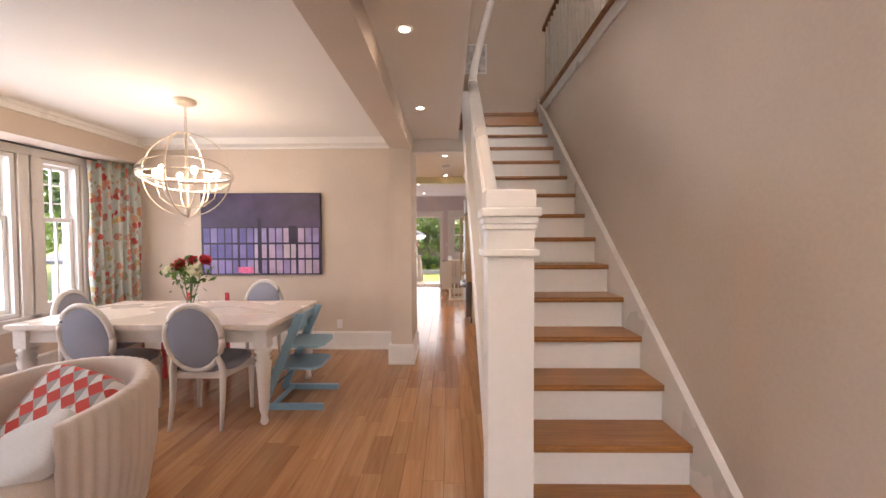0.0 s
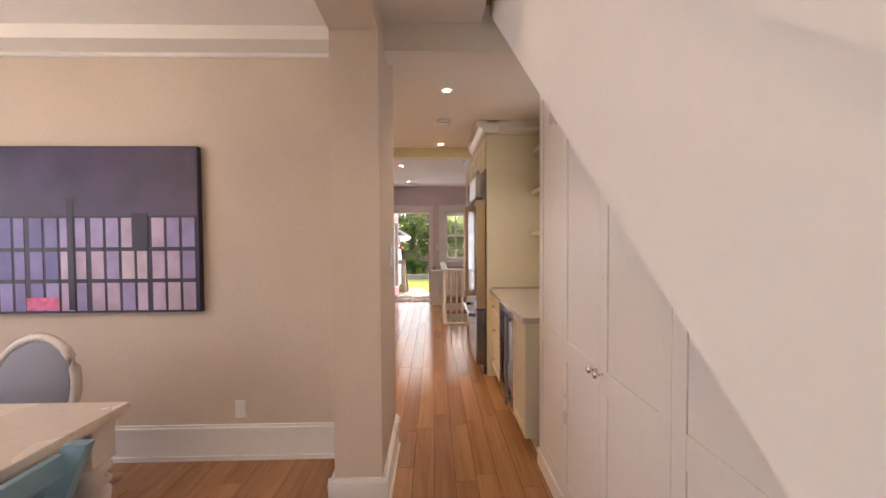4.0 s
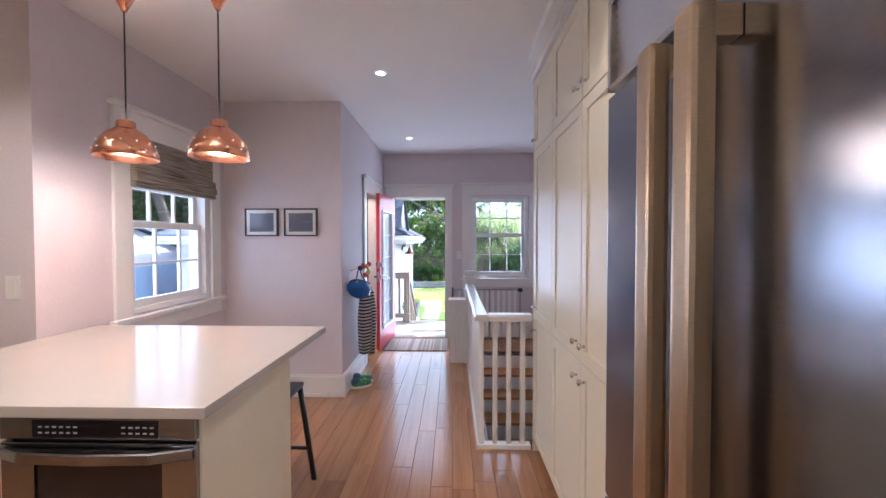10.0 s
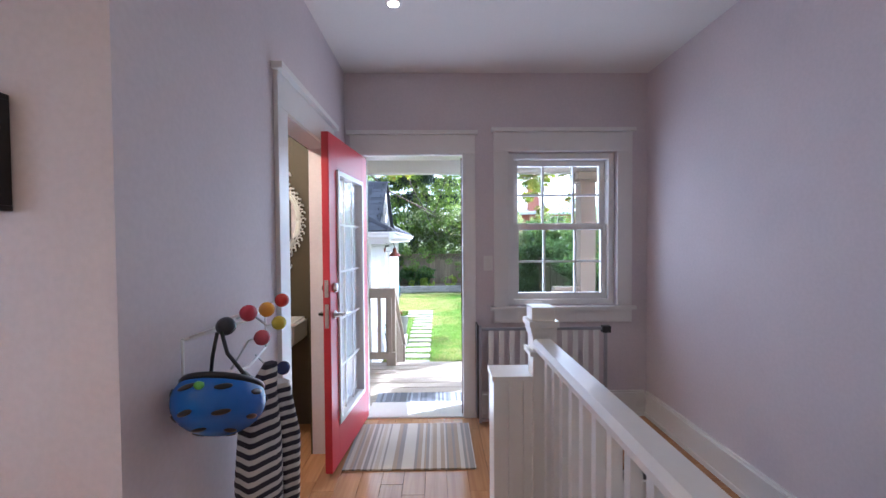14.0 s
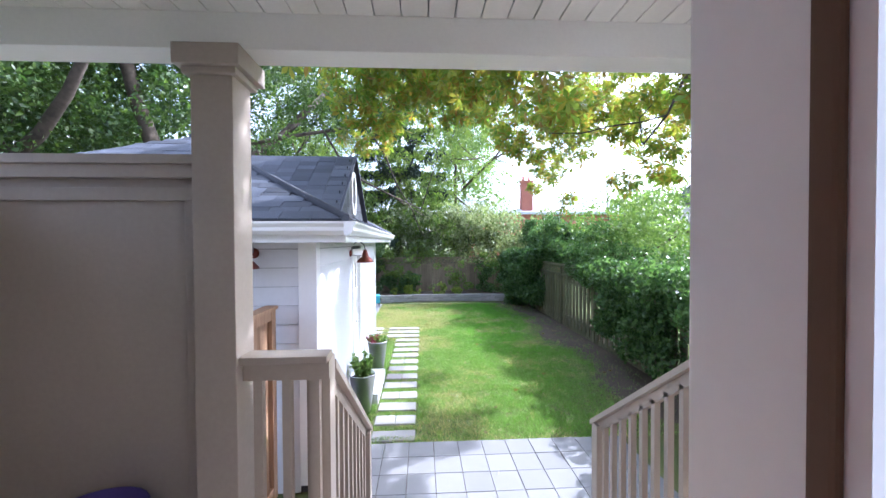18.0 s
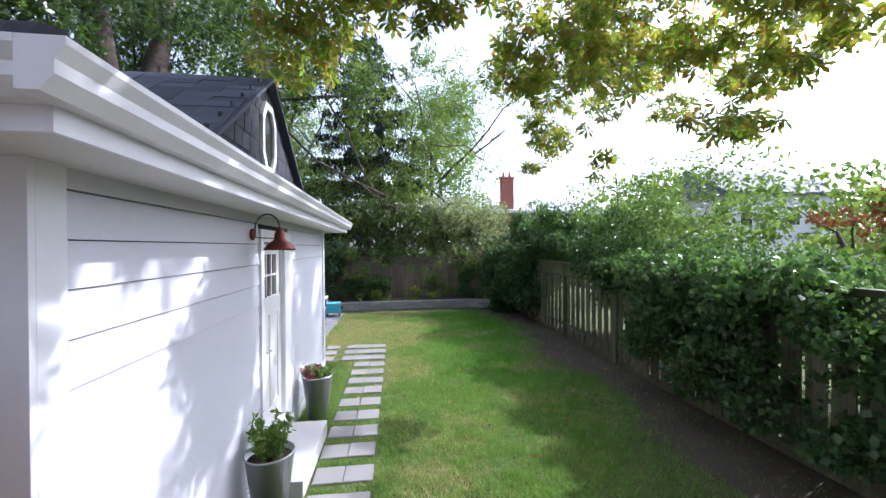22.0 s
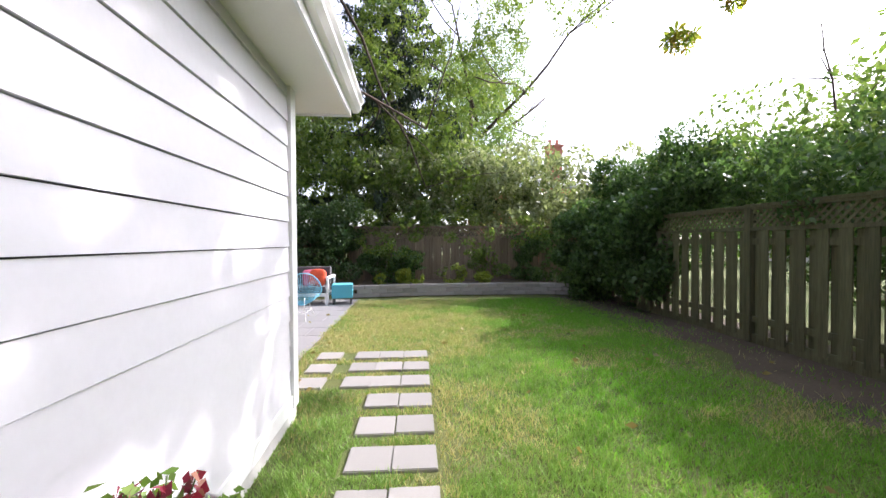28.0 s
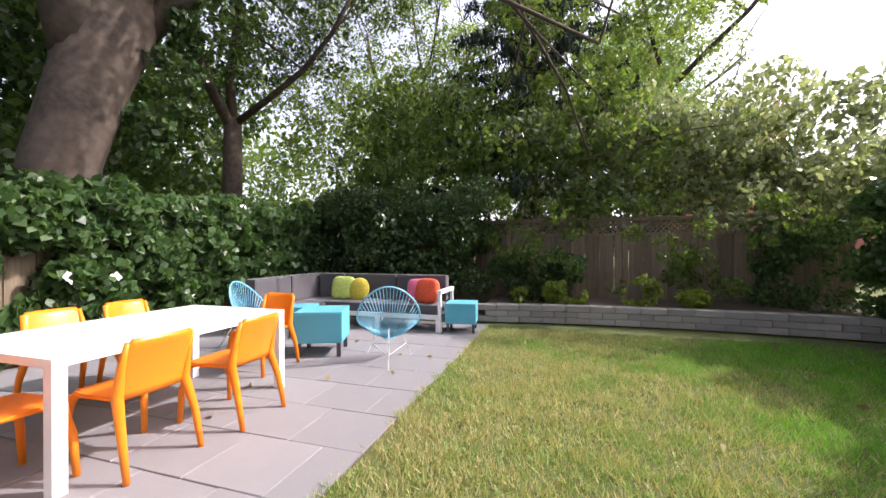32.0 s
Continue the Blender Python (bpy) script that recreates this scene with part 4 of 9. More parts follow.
# lawn grass: many fine blades, in one object
def grass():
    rng = np.random.default_rng(11)
    def field(n, x0, x1, y0, y1, hmin, hmax):
        p = np.stack([rng.uniform(x0, x1, n), rng.uniform(y0, y1, n), np.full(n, G - 0.02)], 1)
        return p, rng.uniform(hmin, hmax, n)
    sets = [field(210000, -1.8, 3.9, 16.85, 22.0, 0.02, 0.055), field(210000, -2.3, 3.9, 22.0, 28.6, 0.02, 0.055)]
    p, h = np.concatenate([s[0] for s in sets]), np.concatenate([s[1] for s in sets])
    # bare and thin places, and the worn earth along the fence
    patch = 0.5 * vnoise(p[:, 0], p[:, 1], 0.75, 1) + 0.3 * vnoise(p[:, 0], p[:, 1], 0.28, 2) + 0.2 * vnoise(p[:, 0], p[:, 1], 0.1, 3)
    tuft = vnoise(p[:, 0], p[:, 1], 0.16, 4)
    h = h * (0.65 + 0.75 * tuft)
    worn = rng.random(len(p)) < np.clip((p[:, 0] - 2.3 - 0.3 * np.sin(p[:, 1] * 1.3)) / 1.0, 0, 0.96) ** 0.8
    stone = (p[:, 0] < -0.62) & (p[:, 0] > -1.3) & (p[:, 1] > 17.0) & (p[:, 1] < 24.0) & (((p[:, 1] - 16.86) % 0.4835) < 0.34)
    stone |= (p[:, 0] < -0.62) & (p[:, 0] > -2.08) & (p[:, 1] > 22.55) & (p[:, 1] < 24.0) & (((p[:, 1] - 16.86) % 0.4835) < 0.34)
    stone |= (p[:, 0] < -1.28) & (p[:, 1] > 18.1) & (p[:, 1] < 19.5)
    keep = ~(worn | stone) & ~((patch > 0.66) & (rng.random(len(p)) < 0.45)) & (rng.random(len(p)) < 0.55 + 0.6 * tuft)
    p, h, patch = p[keep], h[keep], patch[keep]
    n = len(p)
    a = rng.uniform(0, 2 * math.pi, n)
    w = rng.uniform(0.0022, 0.0048, n)
    s = np.stack([np.cos(a), np.sin(a), np.zeros(n)], 1) * w[:, None]
    lean = np.stack([rng.normal(0, 0.5, n), rng.normal(0, 0.5, n), np.ones(n)], 1) * h[:, None]
    q = np.stack([p - s, p + s, p + lean + s * 0.2, p + lean - s * 0.2], 1)
    edge = np.clip((0.9 - p[:, 0]) / 1.8, 0, 1) * np.clip((p[:, 1] - 21.8) / 1.5, 0, 1)
    dry = rng.random(n) < np.clip(2.4 * (patch - 0.5) + 0.10 + 0.6 * edge, 0.02, 0.8)
    green = leafy("grass_blade", [(0.16, 0.29, 0.055), (0.22, 0.37, 0.085), (0.31, 0.45, 0.14), (0.13, 0.25, 0.045)], 0.4, 0.5)
    straw = leafy("dry_grass_blade", [(0.46, 0.42, 0.2), (0.58, 0.5, 0.27), (0.38, 0.40, 0.15)], 0.35, 0.6)
    rich = ~dry & (rng.random(n) < np.clip((p[:, 0] - 0.1) / 1.4, 0, 1) * np.clip((p[:, 1] - 19.0) / 4.0, 0.15, 0.9))
    lush = leafy("lush_grass_blade", [(0.13, 0.34, 0.03), (0.17, 0.42, 0.04), (0.24, 0.5, 0.07)], 0.45, 0.5)
    quads("lush_grass", q[rich], lush, None, "stuff", "bright green lush lawn grass", "grass")
    quads("grass", q[~dry & ~rich], green, None, "stuff", "short green lawn grass", "grass")
    quads("dry_grass", q[dry], straw, None, "stuff", "dry straw-coloured grass in the lawn", "grass")


grass()

solid("garden_soil", prism(bmesh.new(), [(-2.45 + 0.5 * k, 29.42 - 0.03 * (-3.05 + 0.5 * k) ** 2) for k in range(14)] + [(4.2, 33.0), (-2.45, 33.0)], G - 0.3, -1.08), M["soil"], "raised garden bed soil", "ground")
solid("fence_soil", prism(bmesh.new(), [(3.0 + 0.28 * math.sin(0.9 * k) + 0.14 * math.sin(2.3 * k), 12.5 + 0.5 * k) for k in range(34)] + [(5.0, 29.0), (5.0, 12.5)], G - 0.3, G - 0.018), M["soil"], "bare soil under the fence", "ground")


# ---- patios, stepping stones ----
def slab_field(name, x0, x1, y0, y1, px, py, material, label, z=G, off=0.0, gap=0.006, skew=0.0):
    pv = thing(name, pose(0, 0, z), label, "pavement", "", "structure")
    part("bedding", boxes([(x0, x1, y0, y1, -0.08, -0.012)]), M["soil"], pv)
    bm = boxes([(gap / 2, px - gap / 2, gap / 2, py - gap / 2, -0.05, 0.0)])
    bmesh.ops.bevel(bm, geom=[e for e in bm.edges if all(v.co.z > -0.001 for v in e.verts)], offset=0.004, segments=1, affect="EDGES")
    me = mesh_of("paver", bm, material)
    half = mesh_of("paver", boxes([(gap / 2, px / 2 - gap / 2, gap / 2, py - gap / 2, -0.05, 0.0)]), material)
    rng = random.Random(3)
    j, y = 0, y0
    while y < y1 - 0.02:
        x = x0 - (off * px if j % 2 else 0)
        if off and j % 2:
            share("paver", half, pv, pose(x1 - px / 2, y, rng.uniform(-0.003, 0.001)))
        while x < x1 - 0.02:
            if x >= x0 - 0.001 and x + px <= x1 + 0.001 and y + py <= y1 + 0.001:
                share("paver", me, pv, pose(x, y, rng.uniform(-0.003, 0.001), rng.uniform(-0.15, 0.15), rng.uniform(-0.15, 0.15), 0))
            x += px
        y += py
        j += 1
    return pv


slab_field("patio_steps", -1.7, 2.2, 14.7, 16.86, 0.325, 0.36, M["patio"], "grey square paver landing at the foot of the deck steps")
slab_field("patio", -6.9, -2.26, 22.2, 28.8, 0.58, 0.55, M["patio"], "grey rectangular paver patio", G + 0.004, 0.5)


def stepping_stones():
    bm = boxes([(0.004, 0.306, 0.0, 0.3, -0.06, 0.0)])
    bmesh.ops.bevel(bm, geom=[e for e in bm.edges if all(v.co.z > -0.001 for v in e.verts)], offset=0.006, segments=2, affect="EDGES")
    me = mesh_of("stepping_stone", bm, M["paver"])
    rng = random.Random(8)
    for k in range(15):
        y = 16.9 + 0.4835 * k
        n = 3 if y > 22.5 else 2
        if y > 23.8:
            continue
        xs = [-0.645 - 0.31 * (i + 1) for i in range(n)]
        if y > 22.5:
            xs.append(-2.06)
        for x in xs:
            ob = new("stepping_stone", me)
            ob.matrix_basis = pose(x + rng.uniform(-0.006, 0.006), y + rng.uniform(-0.012, 0.012), G + rng.uniform(0.0, 0.008), rng.uniform(-0.4, 0.4), rng.uniform(-0.4, 0.4), rng.uniform(-0.8, 0.8))
            tagged(ob, "square grey concrete stepping stone set in the lawn", "stepping stone", "stepping stones")


stepping_stones()


# ---- garden wall of stacked blocks, gently curved ----
def garden_wall():
    gw = thing("garden_wall", pose(0, 0, G), "low grey stacked block garden wall", "garden wall")
    L, h = 0.4, 0.105
    bm = boxes([(-L / 2 + 0.004, L / 2 - 0.004, -0.12, 0.12, 0.003, h - 0.003)], 0.012)
    me = mesh_of("block", bm, M["block"])
    rng = random.Random(2)
    for row in range(3):
        s = -2.4 + (0.2 if row % 2 else 0.0)
        while s < 3.6:
            y = 29.42 - 0.03 * (s - 0.6) ** 2
            slope = -0.06 * (s - 0.6)
            share("block", me, gw, pose(s, y + rng.uniform(-0.008, 0.008), row * h, 0, 0, math.degrees(math.atan(slope)) + rng.uniform(-0.8, 0.8)))
            s += L


garden_wall()


# ---- fences ----
def lattice(fn, x0, x1, z0, z1, depth, material, parent, pitch=0.1, w=0.03):
    """Crossed slats in a frame; fn turns (along, across, up) into place."""
    rows = []
    n = int((x1 - x0 + (z1 - z0)) / pitch)
    bm = bmesh.new()
    for sgn in (1, -1):
        for i in range(n):
            a = x0 - (z1 - z0) + pitch * i if sgn > 0 else x0 + pitch * i
            p0, p1 = (a, z0), (a + sgn * (z1 - z0), z1)
            if sgn > 0:
                if p0[0] < x0: p0 = (x0, z0 + (x0 - a))
                if p1[0] > x1: p1 = (x1, z1 - (a + (z1 - z0) - x1))
            else:
                if p0[0] > x1: p0 = (x1, z0 + (a - x1))
                if p1[0] < x0: p1 = (x0, z1 - (x0 - (a - (z1 - z0))))
            if p1[1] - p0[1] < 0.03:
                continue
            dx, dz = p1[0] - p0[0], p1[1] - p0[1]
            k = w / 2 / math.hypot(dx, dz)
            nx, nz = -dz * k, dx * k
            y0 = depth if sgn > 0 else depth + 0.008
            vs = [bm.verts.new(fn(a_, y_, z_)) for y_ in (y0, y0 + 0.007) for a_, z_ in ((p0[0] + nx, p0[1] + nz), (p0[0] - nx, p0[1] - nz), (p1[0] - nx, p1[1] - nz), (p1[0] + nx, p1[1] + nz))]
            for f in ((0, 1, 2, 3), (7, 6, 5, 4), (0, 4, 5, 1), (1, 5, 6, 2), (2, 6, 7, 3), (3, 7, 4, 0)):
                bm.faces.new([vs[i_] for i_ in f])
    bmesh.ops.recalc_face_normals(bm, faces=bm.faces)
    return part("lattice", bm, material, parent)


def board_fence(name, m, length, label, top, post_every=2.4, board=0.14, gap=0.04, double=True, material="fence_green", base=0.06, lat=0.3):
    """A fence along its own x, from the ground at z 0."""
    fe = thing(name, m, label, "fence")
    bh = top - lat - 0.06
    rng = random.Random(len(name))
    bm = boxes([(0, board, 0, 0.02, base, bh)])
    me = mesh_of("board", bm, M[material])
    x = 0.03
    while x < length - board:
        share("board", me, fe, pose(x, -0.022, rng.uniform(-0.015, 0.01), 0, rng.uniform(-0.4, 0.4), 0))
        x += board + gap
    if double:
        x = 0.03 + (board + gap) / 2
        while x < length - board:
            share("board", me, fe, pose(x, 0.045, rng.uniform(-0.015, 0.01), 0, rng.uniform(-0.4, 0.4), 0))
            x += (board + gap) 
    part("gravel_board", boxes([(0, length, 0.0, 0.022, -0.05, base + 0.06)], 0.003), M[material], fe)
    for z in (0.28, bh - 0.2):
        part("rail", boxes([(0, length, 0.0, 0.04, z, z + 0.09)], 0.003), M[material], fe)
    if lat:
        part("lattice_frame", boxes([(0, length, -0.03, 0.06, bh, bh + 0.05), (0, length, -0.03, 0.06, top - 0.06, top - 0.02), (0, length, -0.05, 0.08, top - 0.02, top + 0.015)], 0.003), M[material], fe)
        lattice(lambda a, y, z: (a, y, z), 0, length, bh + 0.05, top - 0.06, 0.0, M[material], fe)
    x = 0.0
    while x <= length + 0.01:
        part("post", boxes([(x - 0.05, x + 0.05, -0.04, 0.06, 0, top + 0.03)], 0.004), M[material], fe)
        x += post_every
    return fe


board_fence("side_fence", pose(4.05, 28.9, G, 0, 0, -90), 16.4, "mossy brown board-on-board fence with lattice top", 1.96, 2.4, 0.14, 0.12)
board_fence("rear_fence", pose(-7.0, 31.0, G, 0, 0, 0), 11.0, "weathered grey-brown board fence with lattice top behind the garden bed", 1.95, 2.4, 0.14, 0.002, False, "cedar_old")
board_fence("ivy_fence", pose(-6.95, 21.5, G, 0, 0, 90), 9.0, "dark wooden fence under ivy", 1.9, 2.4, 0.14, 0.002, False, "cedar_old")

# ---- garage ----
def garage():
    gx, y0, y1, zt = -1.75, 15.87, 22.13, 1.37
    W = 5.4
    # the garage stands a little askew to the house
    ga = thing("garage", pose(-1.71, 17.2, 0, 0, 0, 1.17) @ pose(1.742, -17.2, 0), "white lap-sided garage with a dark shingled hip roof", "garage")
    door = (18.43, 19.21, -1.0, 1.1)
    gd = (-6.2, -2.82, -1.3, 1.12)
    # these two walls are dark so the gaps between lap boards read as shadow lines
    part("wall", boxes([(gx - 0.12, gx - 0.02, a, b, lo, hi) for a, b, lo, hi in pierced(y0 + 0.1, y1 - 0.02, G, zt, [door])]), M["lap_shade"], ga)
    part("wall", boxes([(a, b, y0 + 0.02, y0 + 0.1, lo, hi) for a, b, lo, hi in pierced(gx - W, gx - 0.02, G, zt, [gd])]), M["lap_shade"], ga)
    part("wall", boxes([(gx - W, gx - 0.121, y1 - 0.1, y1 - 0.02, G, zt)]), M["siding"], ga)
    part("wall", boxes([(gx - W, gx - W + 0.1, y0 + 0.1, y1 - 0.1, G, zt)]), M["siding"], ga)
    part("footing", boxes([(gx - 0.1, gx + 0.01, y0 + 0.05, y1, G - 0.1, G + 0.12)], 0.004), M["concrete"], ga, "grey concrete footing")
    # lap boards, each leaning out at its lower edge
    e, z = 0.2025, -1.3475
    k = 0
    while z < zt - 0.01:
        top = min(z + e - 0.0065, zt)
        segs = [(y0 + 0.1, y1 - 0.1)]
        if z < door[3] + 0.12 and z + e > door[2] - 0.1:
            segs = [(y0 + 0.1, door[0] - 0.09), (door[1] + 0.28, y1 - 0.1)]
        for a, b in segs:
            part("lap_board", prism(bmesh.new(), [(gx - 0.02, z), (gx + 0.008, z), (gx - 0.004, top), (gx - 0.02, top)], a, b, "y"), M["siding"], ga)
        segs = [(gx - W, gx - 0.14)]
        if z < gd[3] + 0.1:
            segs = [(gx - W, gd[0] - 0.14), (gd[1] + 0.14, gx - 0.17)]
        for a, b in segs:
            part("lap_board", prism(bmesh.new(), [(y0 + 0.02, z), (y0 - 0.008, z), (y0 + 0.004, top), (y0 + 0.02, top)], a, b, "x"), M["siding"], ga)
        z += e
        k += 1
    t = 0.03
    part("corner_board", boxes([(gx - 0.16, gx + t, y0 - t, y0, G + 0.1, zt), (gx, gx + t, y0, y0 + 0.14, G + 0.1, zt)], 0.003), M["siding_trim"], ga)
    part("corner_board", boxes([(gx - 0.01, gx + t, y1 - 0.13, y1, G + 0.1, zt), (gx - 0.14, gx - 0.01, y1, y1 + t, G + 0.1, zt)], 0.003), M["siding_trim"], ga)
    part("skirt_trim", boxes([(gx - 0.01, gx + 0.022, y0 + 0.14, door[0] - 0.1, -1.27, -1.15), (gx - 0.01, gx + 0.022, door[1] + 0.3, y1 - 0.13, -1.27, -1.15)], 0.003), M["siding_trim"], ga)
    # garage door
    g = part("garage_door", boxes([(gd[0], gd[1], y0 + 0.03, y0 + 0.06, gd[2], gd[3])]), paint("pale_teal", (0.42, 0.56, 0.56), 0.5), ga, "pale teal garage door")
    for i in range(5):
        zz = gd[2] + (gd[3] - gd[2]) * i / 5
        part("panel", boxes([(gd[0] + 0.02, gd[1] - 0.02, y0 + 0.012, y0 + 0.03, zz + 0.012, zz + (gd[3] - gd[2]) / 5 - 0.006)], 0.006), M_TEAL, g)
    part("garage_door_trim", boxes([(gd[1], gd[1] + 0.14, y0 - 0.02, y0 + 0.03, G + 0.1, gd[3] + 0.14), (gd[0] - 0.14, gd[0], y0 - 0.02, y0 + 0.03, G + 0.1, gd[3] + 0.14), (gd[0], gd[1], y0 - 0.02, y0 + 0.03, gd[3], gd[3] + 0.14)], 0.003), M["siding_trim"], ga)
    # side door
    d = part("side_door", boxes([(gx - 0.075, gx - 0.035, door[0] + 0.02, door[1] - 0.02, door[2] + 0.03, 0.5)], 0.003), M["white"], ga, "white panelled door with a six-pane light")
    for r in ((door[0] + 0.02, door[0] + 0.13, 0.5, door[3] - 0.02), (door[1] - 0.13, door[1] - 0.02, 0.5, door[3] - 0.02), (door[0] + 0.13, door[1] - 0.13, 0.97, door[3] - 0.02)):
        part("light_frame", boxes([(gx - 0.075, gx - 0.035, *r)], 0.003), M["white"], d)
    a, b = door[0] + 0.02, door[1] - 0.02
    for r in ((a, a + 0.11, -0.95, 0.5), (b - 0.11, b, -0.95, 0.5), ((a + b) / 2 - 0.05, (a + b) / 2 + 0.05, -0.7, 0.3)):
        part("stile", boxes([(gx - 0.035, gx - 0.022, *r)], 0.003), M["white"], d)
    for z0, z1 in ((-0.95, -0.7), (0.3, 0.5)):
        part("door_rail", boxes([(gx - 0.035, gx - 0.0225, a + 0.11, b - 0.11, z0, z1)], 0.003), M["white"], d)
    bars = [(gx - 0.07, gx - 0.04, a + 0.11 + (b - a - 0.22) * i / 3 - 0.01, a + 0.11 + (b - a - 0.22) * i / 3 + 0.01, 0.5, 0.97) for i in (1, 2)] + [(gx - 0.069, gx - 0.041, a + 0.11, b - 0.11, 0.725, 0.745)]
    for r in bars:
        part("glazing_bar", boxes([r]), M["white"], d)
    part("pane", boxes([(gx - 0.058, gx - 0.052, a + 0.11, b - 0.11, 0.5, 0.97)]), M["glass"], d)
    part("handle", tube(bmesh.new(), [(gx - 0.03, a + 0.06, -0.05), (gx + 0.03, a + 0.06, -0.05), (gx + 0.035, a + 0.16, -0.05)], 0.009, 8), M["nickel"], d)
    part("door_trim", boxes([(gx - 0.01, gx + 0.03, door[0] - 0.09, door[0], G + 0.15, door[3] + 0.13), (gx - 0.01, gx + 0.03, door[1], door[1] + 0.28, G + 0.15, door[3] + 0.13), (gx - 0.01, gx + 0.03, door[0], door[1], door[3], door[3] + 0.13)], 0.004), M["siding_trim"], ga)
    part("door_jamb", boxes([(gx - 0.1, gx - 0.011, door[0] - 0.002, door[0] + 0.018, door[2], door[3]), (gx - 0.1, gx - 0.011, door[1] - 0.018, door[1] + 0.002, door[2], door[3]), (gx - 0.1, gx + 0.05, door[0], door[1], door[2] - 0.06, door[2] + 0.025)], 0.003), M["siding_trim"], ga)
    # added charcoal sheet behind the pane gives the darkness of the room
    part("dark_sheet", boxes([(gx - 0.6, gx - 0.58, door[0] - 0.3, door[1] + 0.3, G, zt)]), M["charcoal"], ga, "dark sheet standing for the unlit inside of the garage")
    # eaves
    ex, ey0, ey1, xw, oh = gx + 0.41, y0 - 0.42, y1 + 0.57, gx - W - 0.41, 0.42
    for r in ((gx - 0.02, ex - 0.02, ey0 + 0.02, ey1 - 0.02), (xw, gx - 0.02, ey0 + 0.02, y0 + 0.02), (xw, gx - 0.02, y1 - 0.02, ey1 - 0.02)):
        part("soffit", boxes([(*r, zt, zt + 0.02)]), M["soffit"], ga)
    for r in ((ex - 0.02, ex, ey0, ey1), (xw, ex - 0.02, ey0, ey0 + 0.02), (xw, ex - 0.02, ey1 - 0.02, ey1)):
        part("fascia", boxes([(*r, zt - 0.02, zt + 0.17)], 0.002), M["siding_trim"], ga)
    gp = [(0.0, 0.02), (0.05, 0.02), (0.085, 0.06), (0.085, 0.095), (0.11, 0.13), (0.11, 0.15), (0.0, 0.15)]
    part("gutter", prism(bmesh.new(), [(ex + 0.001 + a, zt + b + 0.03) for a, b in gp], ey0 - 0.11, ey1 + 0.1, "y"), M["white_metal"], ga, "white ogee gutter")
    part("gutter", prism(bmesh.new(), [(ey0 - 0.001 - a, zt + b + 0.03) for a, b in gp], xw, ex + 0.0, "x"), M["white_metal"], ga, "white ogee gutter")
    # hip roof
    zr, s = zt + 0.2, 0.515
    hw = (ex - xw) / 2
    cxr = (ex + xw) / 2
    ap = zr + s * hw
    r0, r1 = ey0 + hw, ey1 - hw
    bm = bmesh.new()
    A, Bp, C, D = [bm.verts.new(p) for p in ((ex, ey0, zr), (ex, ey1, zr), (xw, ey1, zr), (xw, ey0, zr))]
    P, Q = bm.verts.new((cxr, r0, ap)), bm.verts.new((cxr, max(r0 + 0.05, r1), ap))
    for f in ((A, Bp, Q, P), (Bp, C, Q), (C, D, P, Q), (D, A, P), (D, C, Bp, A)):
        bm.faces.new(f)
    roof = part("roof", bm, M["shingle"], ga)
    part("hip_cap", tube(bmesh.new(), [(ex, ey0, zr + 0.01), (cxr, r0, ap + 0.01)], 0.05, 6), M["shingle"], roof)
    part("hip_cap", tube(bmesh.new(), [(ex, ey1, zr + 0.01), (cxr, r1, ap + 0.01)], 0.05, 6), M["shingle"], roof)
    part("ridge_cap", tube(bmesh.new(), [(cxr, r0, ap + 0.01), (cxr, max(r0 + 0.05, r1), ap + 0.01)], 0.05, 6), M["shingle"], roof)
    # shingles as thin tabs on the two slopes that show
    rng = random.Random(4)
    tab = []
    for i in range(5):
        w = 0.3
        bm = bmesh.new()
        box(bm, 0.003, w - 0.003, -0.004 - 0.008 * (i % 3), 0.16, 0.0, 0.013 + 0.003 * i)
        tab.append(mesh_of("shingle", bm, M["shingle"]))
    pitch = math.degrees(math.atan(s))
    slope_len = hw * math.hypot(1, s)
    n_row = int(slope_len / 0.145)
    count = 0
    rest = []
    for j in range(n_row):
        d = j * 0.145
        run_in = d / math.hypot(1, s)
        zz = zr + s * run_in + 0.004
        # side slope, facing +x
        y = ey0 + run_in + rng.random() * 0.2
        while y < ey1 - run_in - 0.28:
            if not (17.1 < y < 20.3 and run_in > 0.25) or abs(y + 0.15 - 18.8) > 1.75 - (run_in * s - 0.1) * 1.4:
                m = Matrix.Translation((ex - run_in, y, zz)) @ pose(0, 0, 0, 0, 0, 90) @ pose(0, 0, 0, pitch, 0, 0)
                if count < 300 and j < 9:
                    share("shingle", rng.choice(tab), roof, m)
                    count += 1
                else:
                    rest.append(m)
            y += 0.3
        x = ex - run_in - 0.3 - rng.random() * 0.2
        while x > xw + run_in:
            rest.append(Matrix.Translation((x, ey0 + run_in, zz)) @ pose(0, 0, 0, pitch, 0, 0))
            x -= 0.3
    bm = bmesh.new()
    vs, fs = [], []
    for m in rest:
        h = 0.013 + 0.009 * rng.random()
        y_ = -0.004 - 0.016 * rng.random()
        n = len(vs)
        vs += [m @ Vector(p) for p in ((0.003, y_, 0), (0.297, y_, 0), (0.297, 0.16, 0), (0.003, 0.16, 0), (0.003, y_, h), (0.297, y_, h), (0.297, 0.16, h), (0.003, 0.16, h))]
        fs += [tuple(n + k for k in f) for f in ((4, 5, 6, 7), (0, 1, 5, 4), (1, 2, 6, 5), (3, 0, 4, 7))]
    me = bpy.data.meshes.new("shingles")
    me.from_pydata(vs, [], fs)
    me.materials.append(M["shingle"])
    o = new("shingles", me)
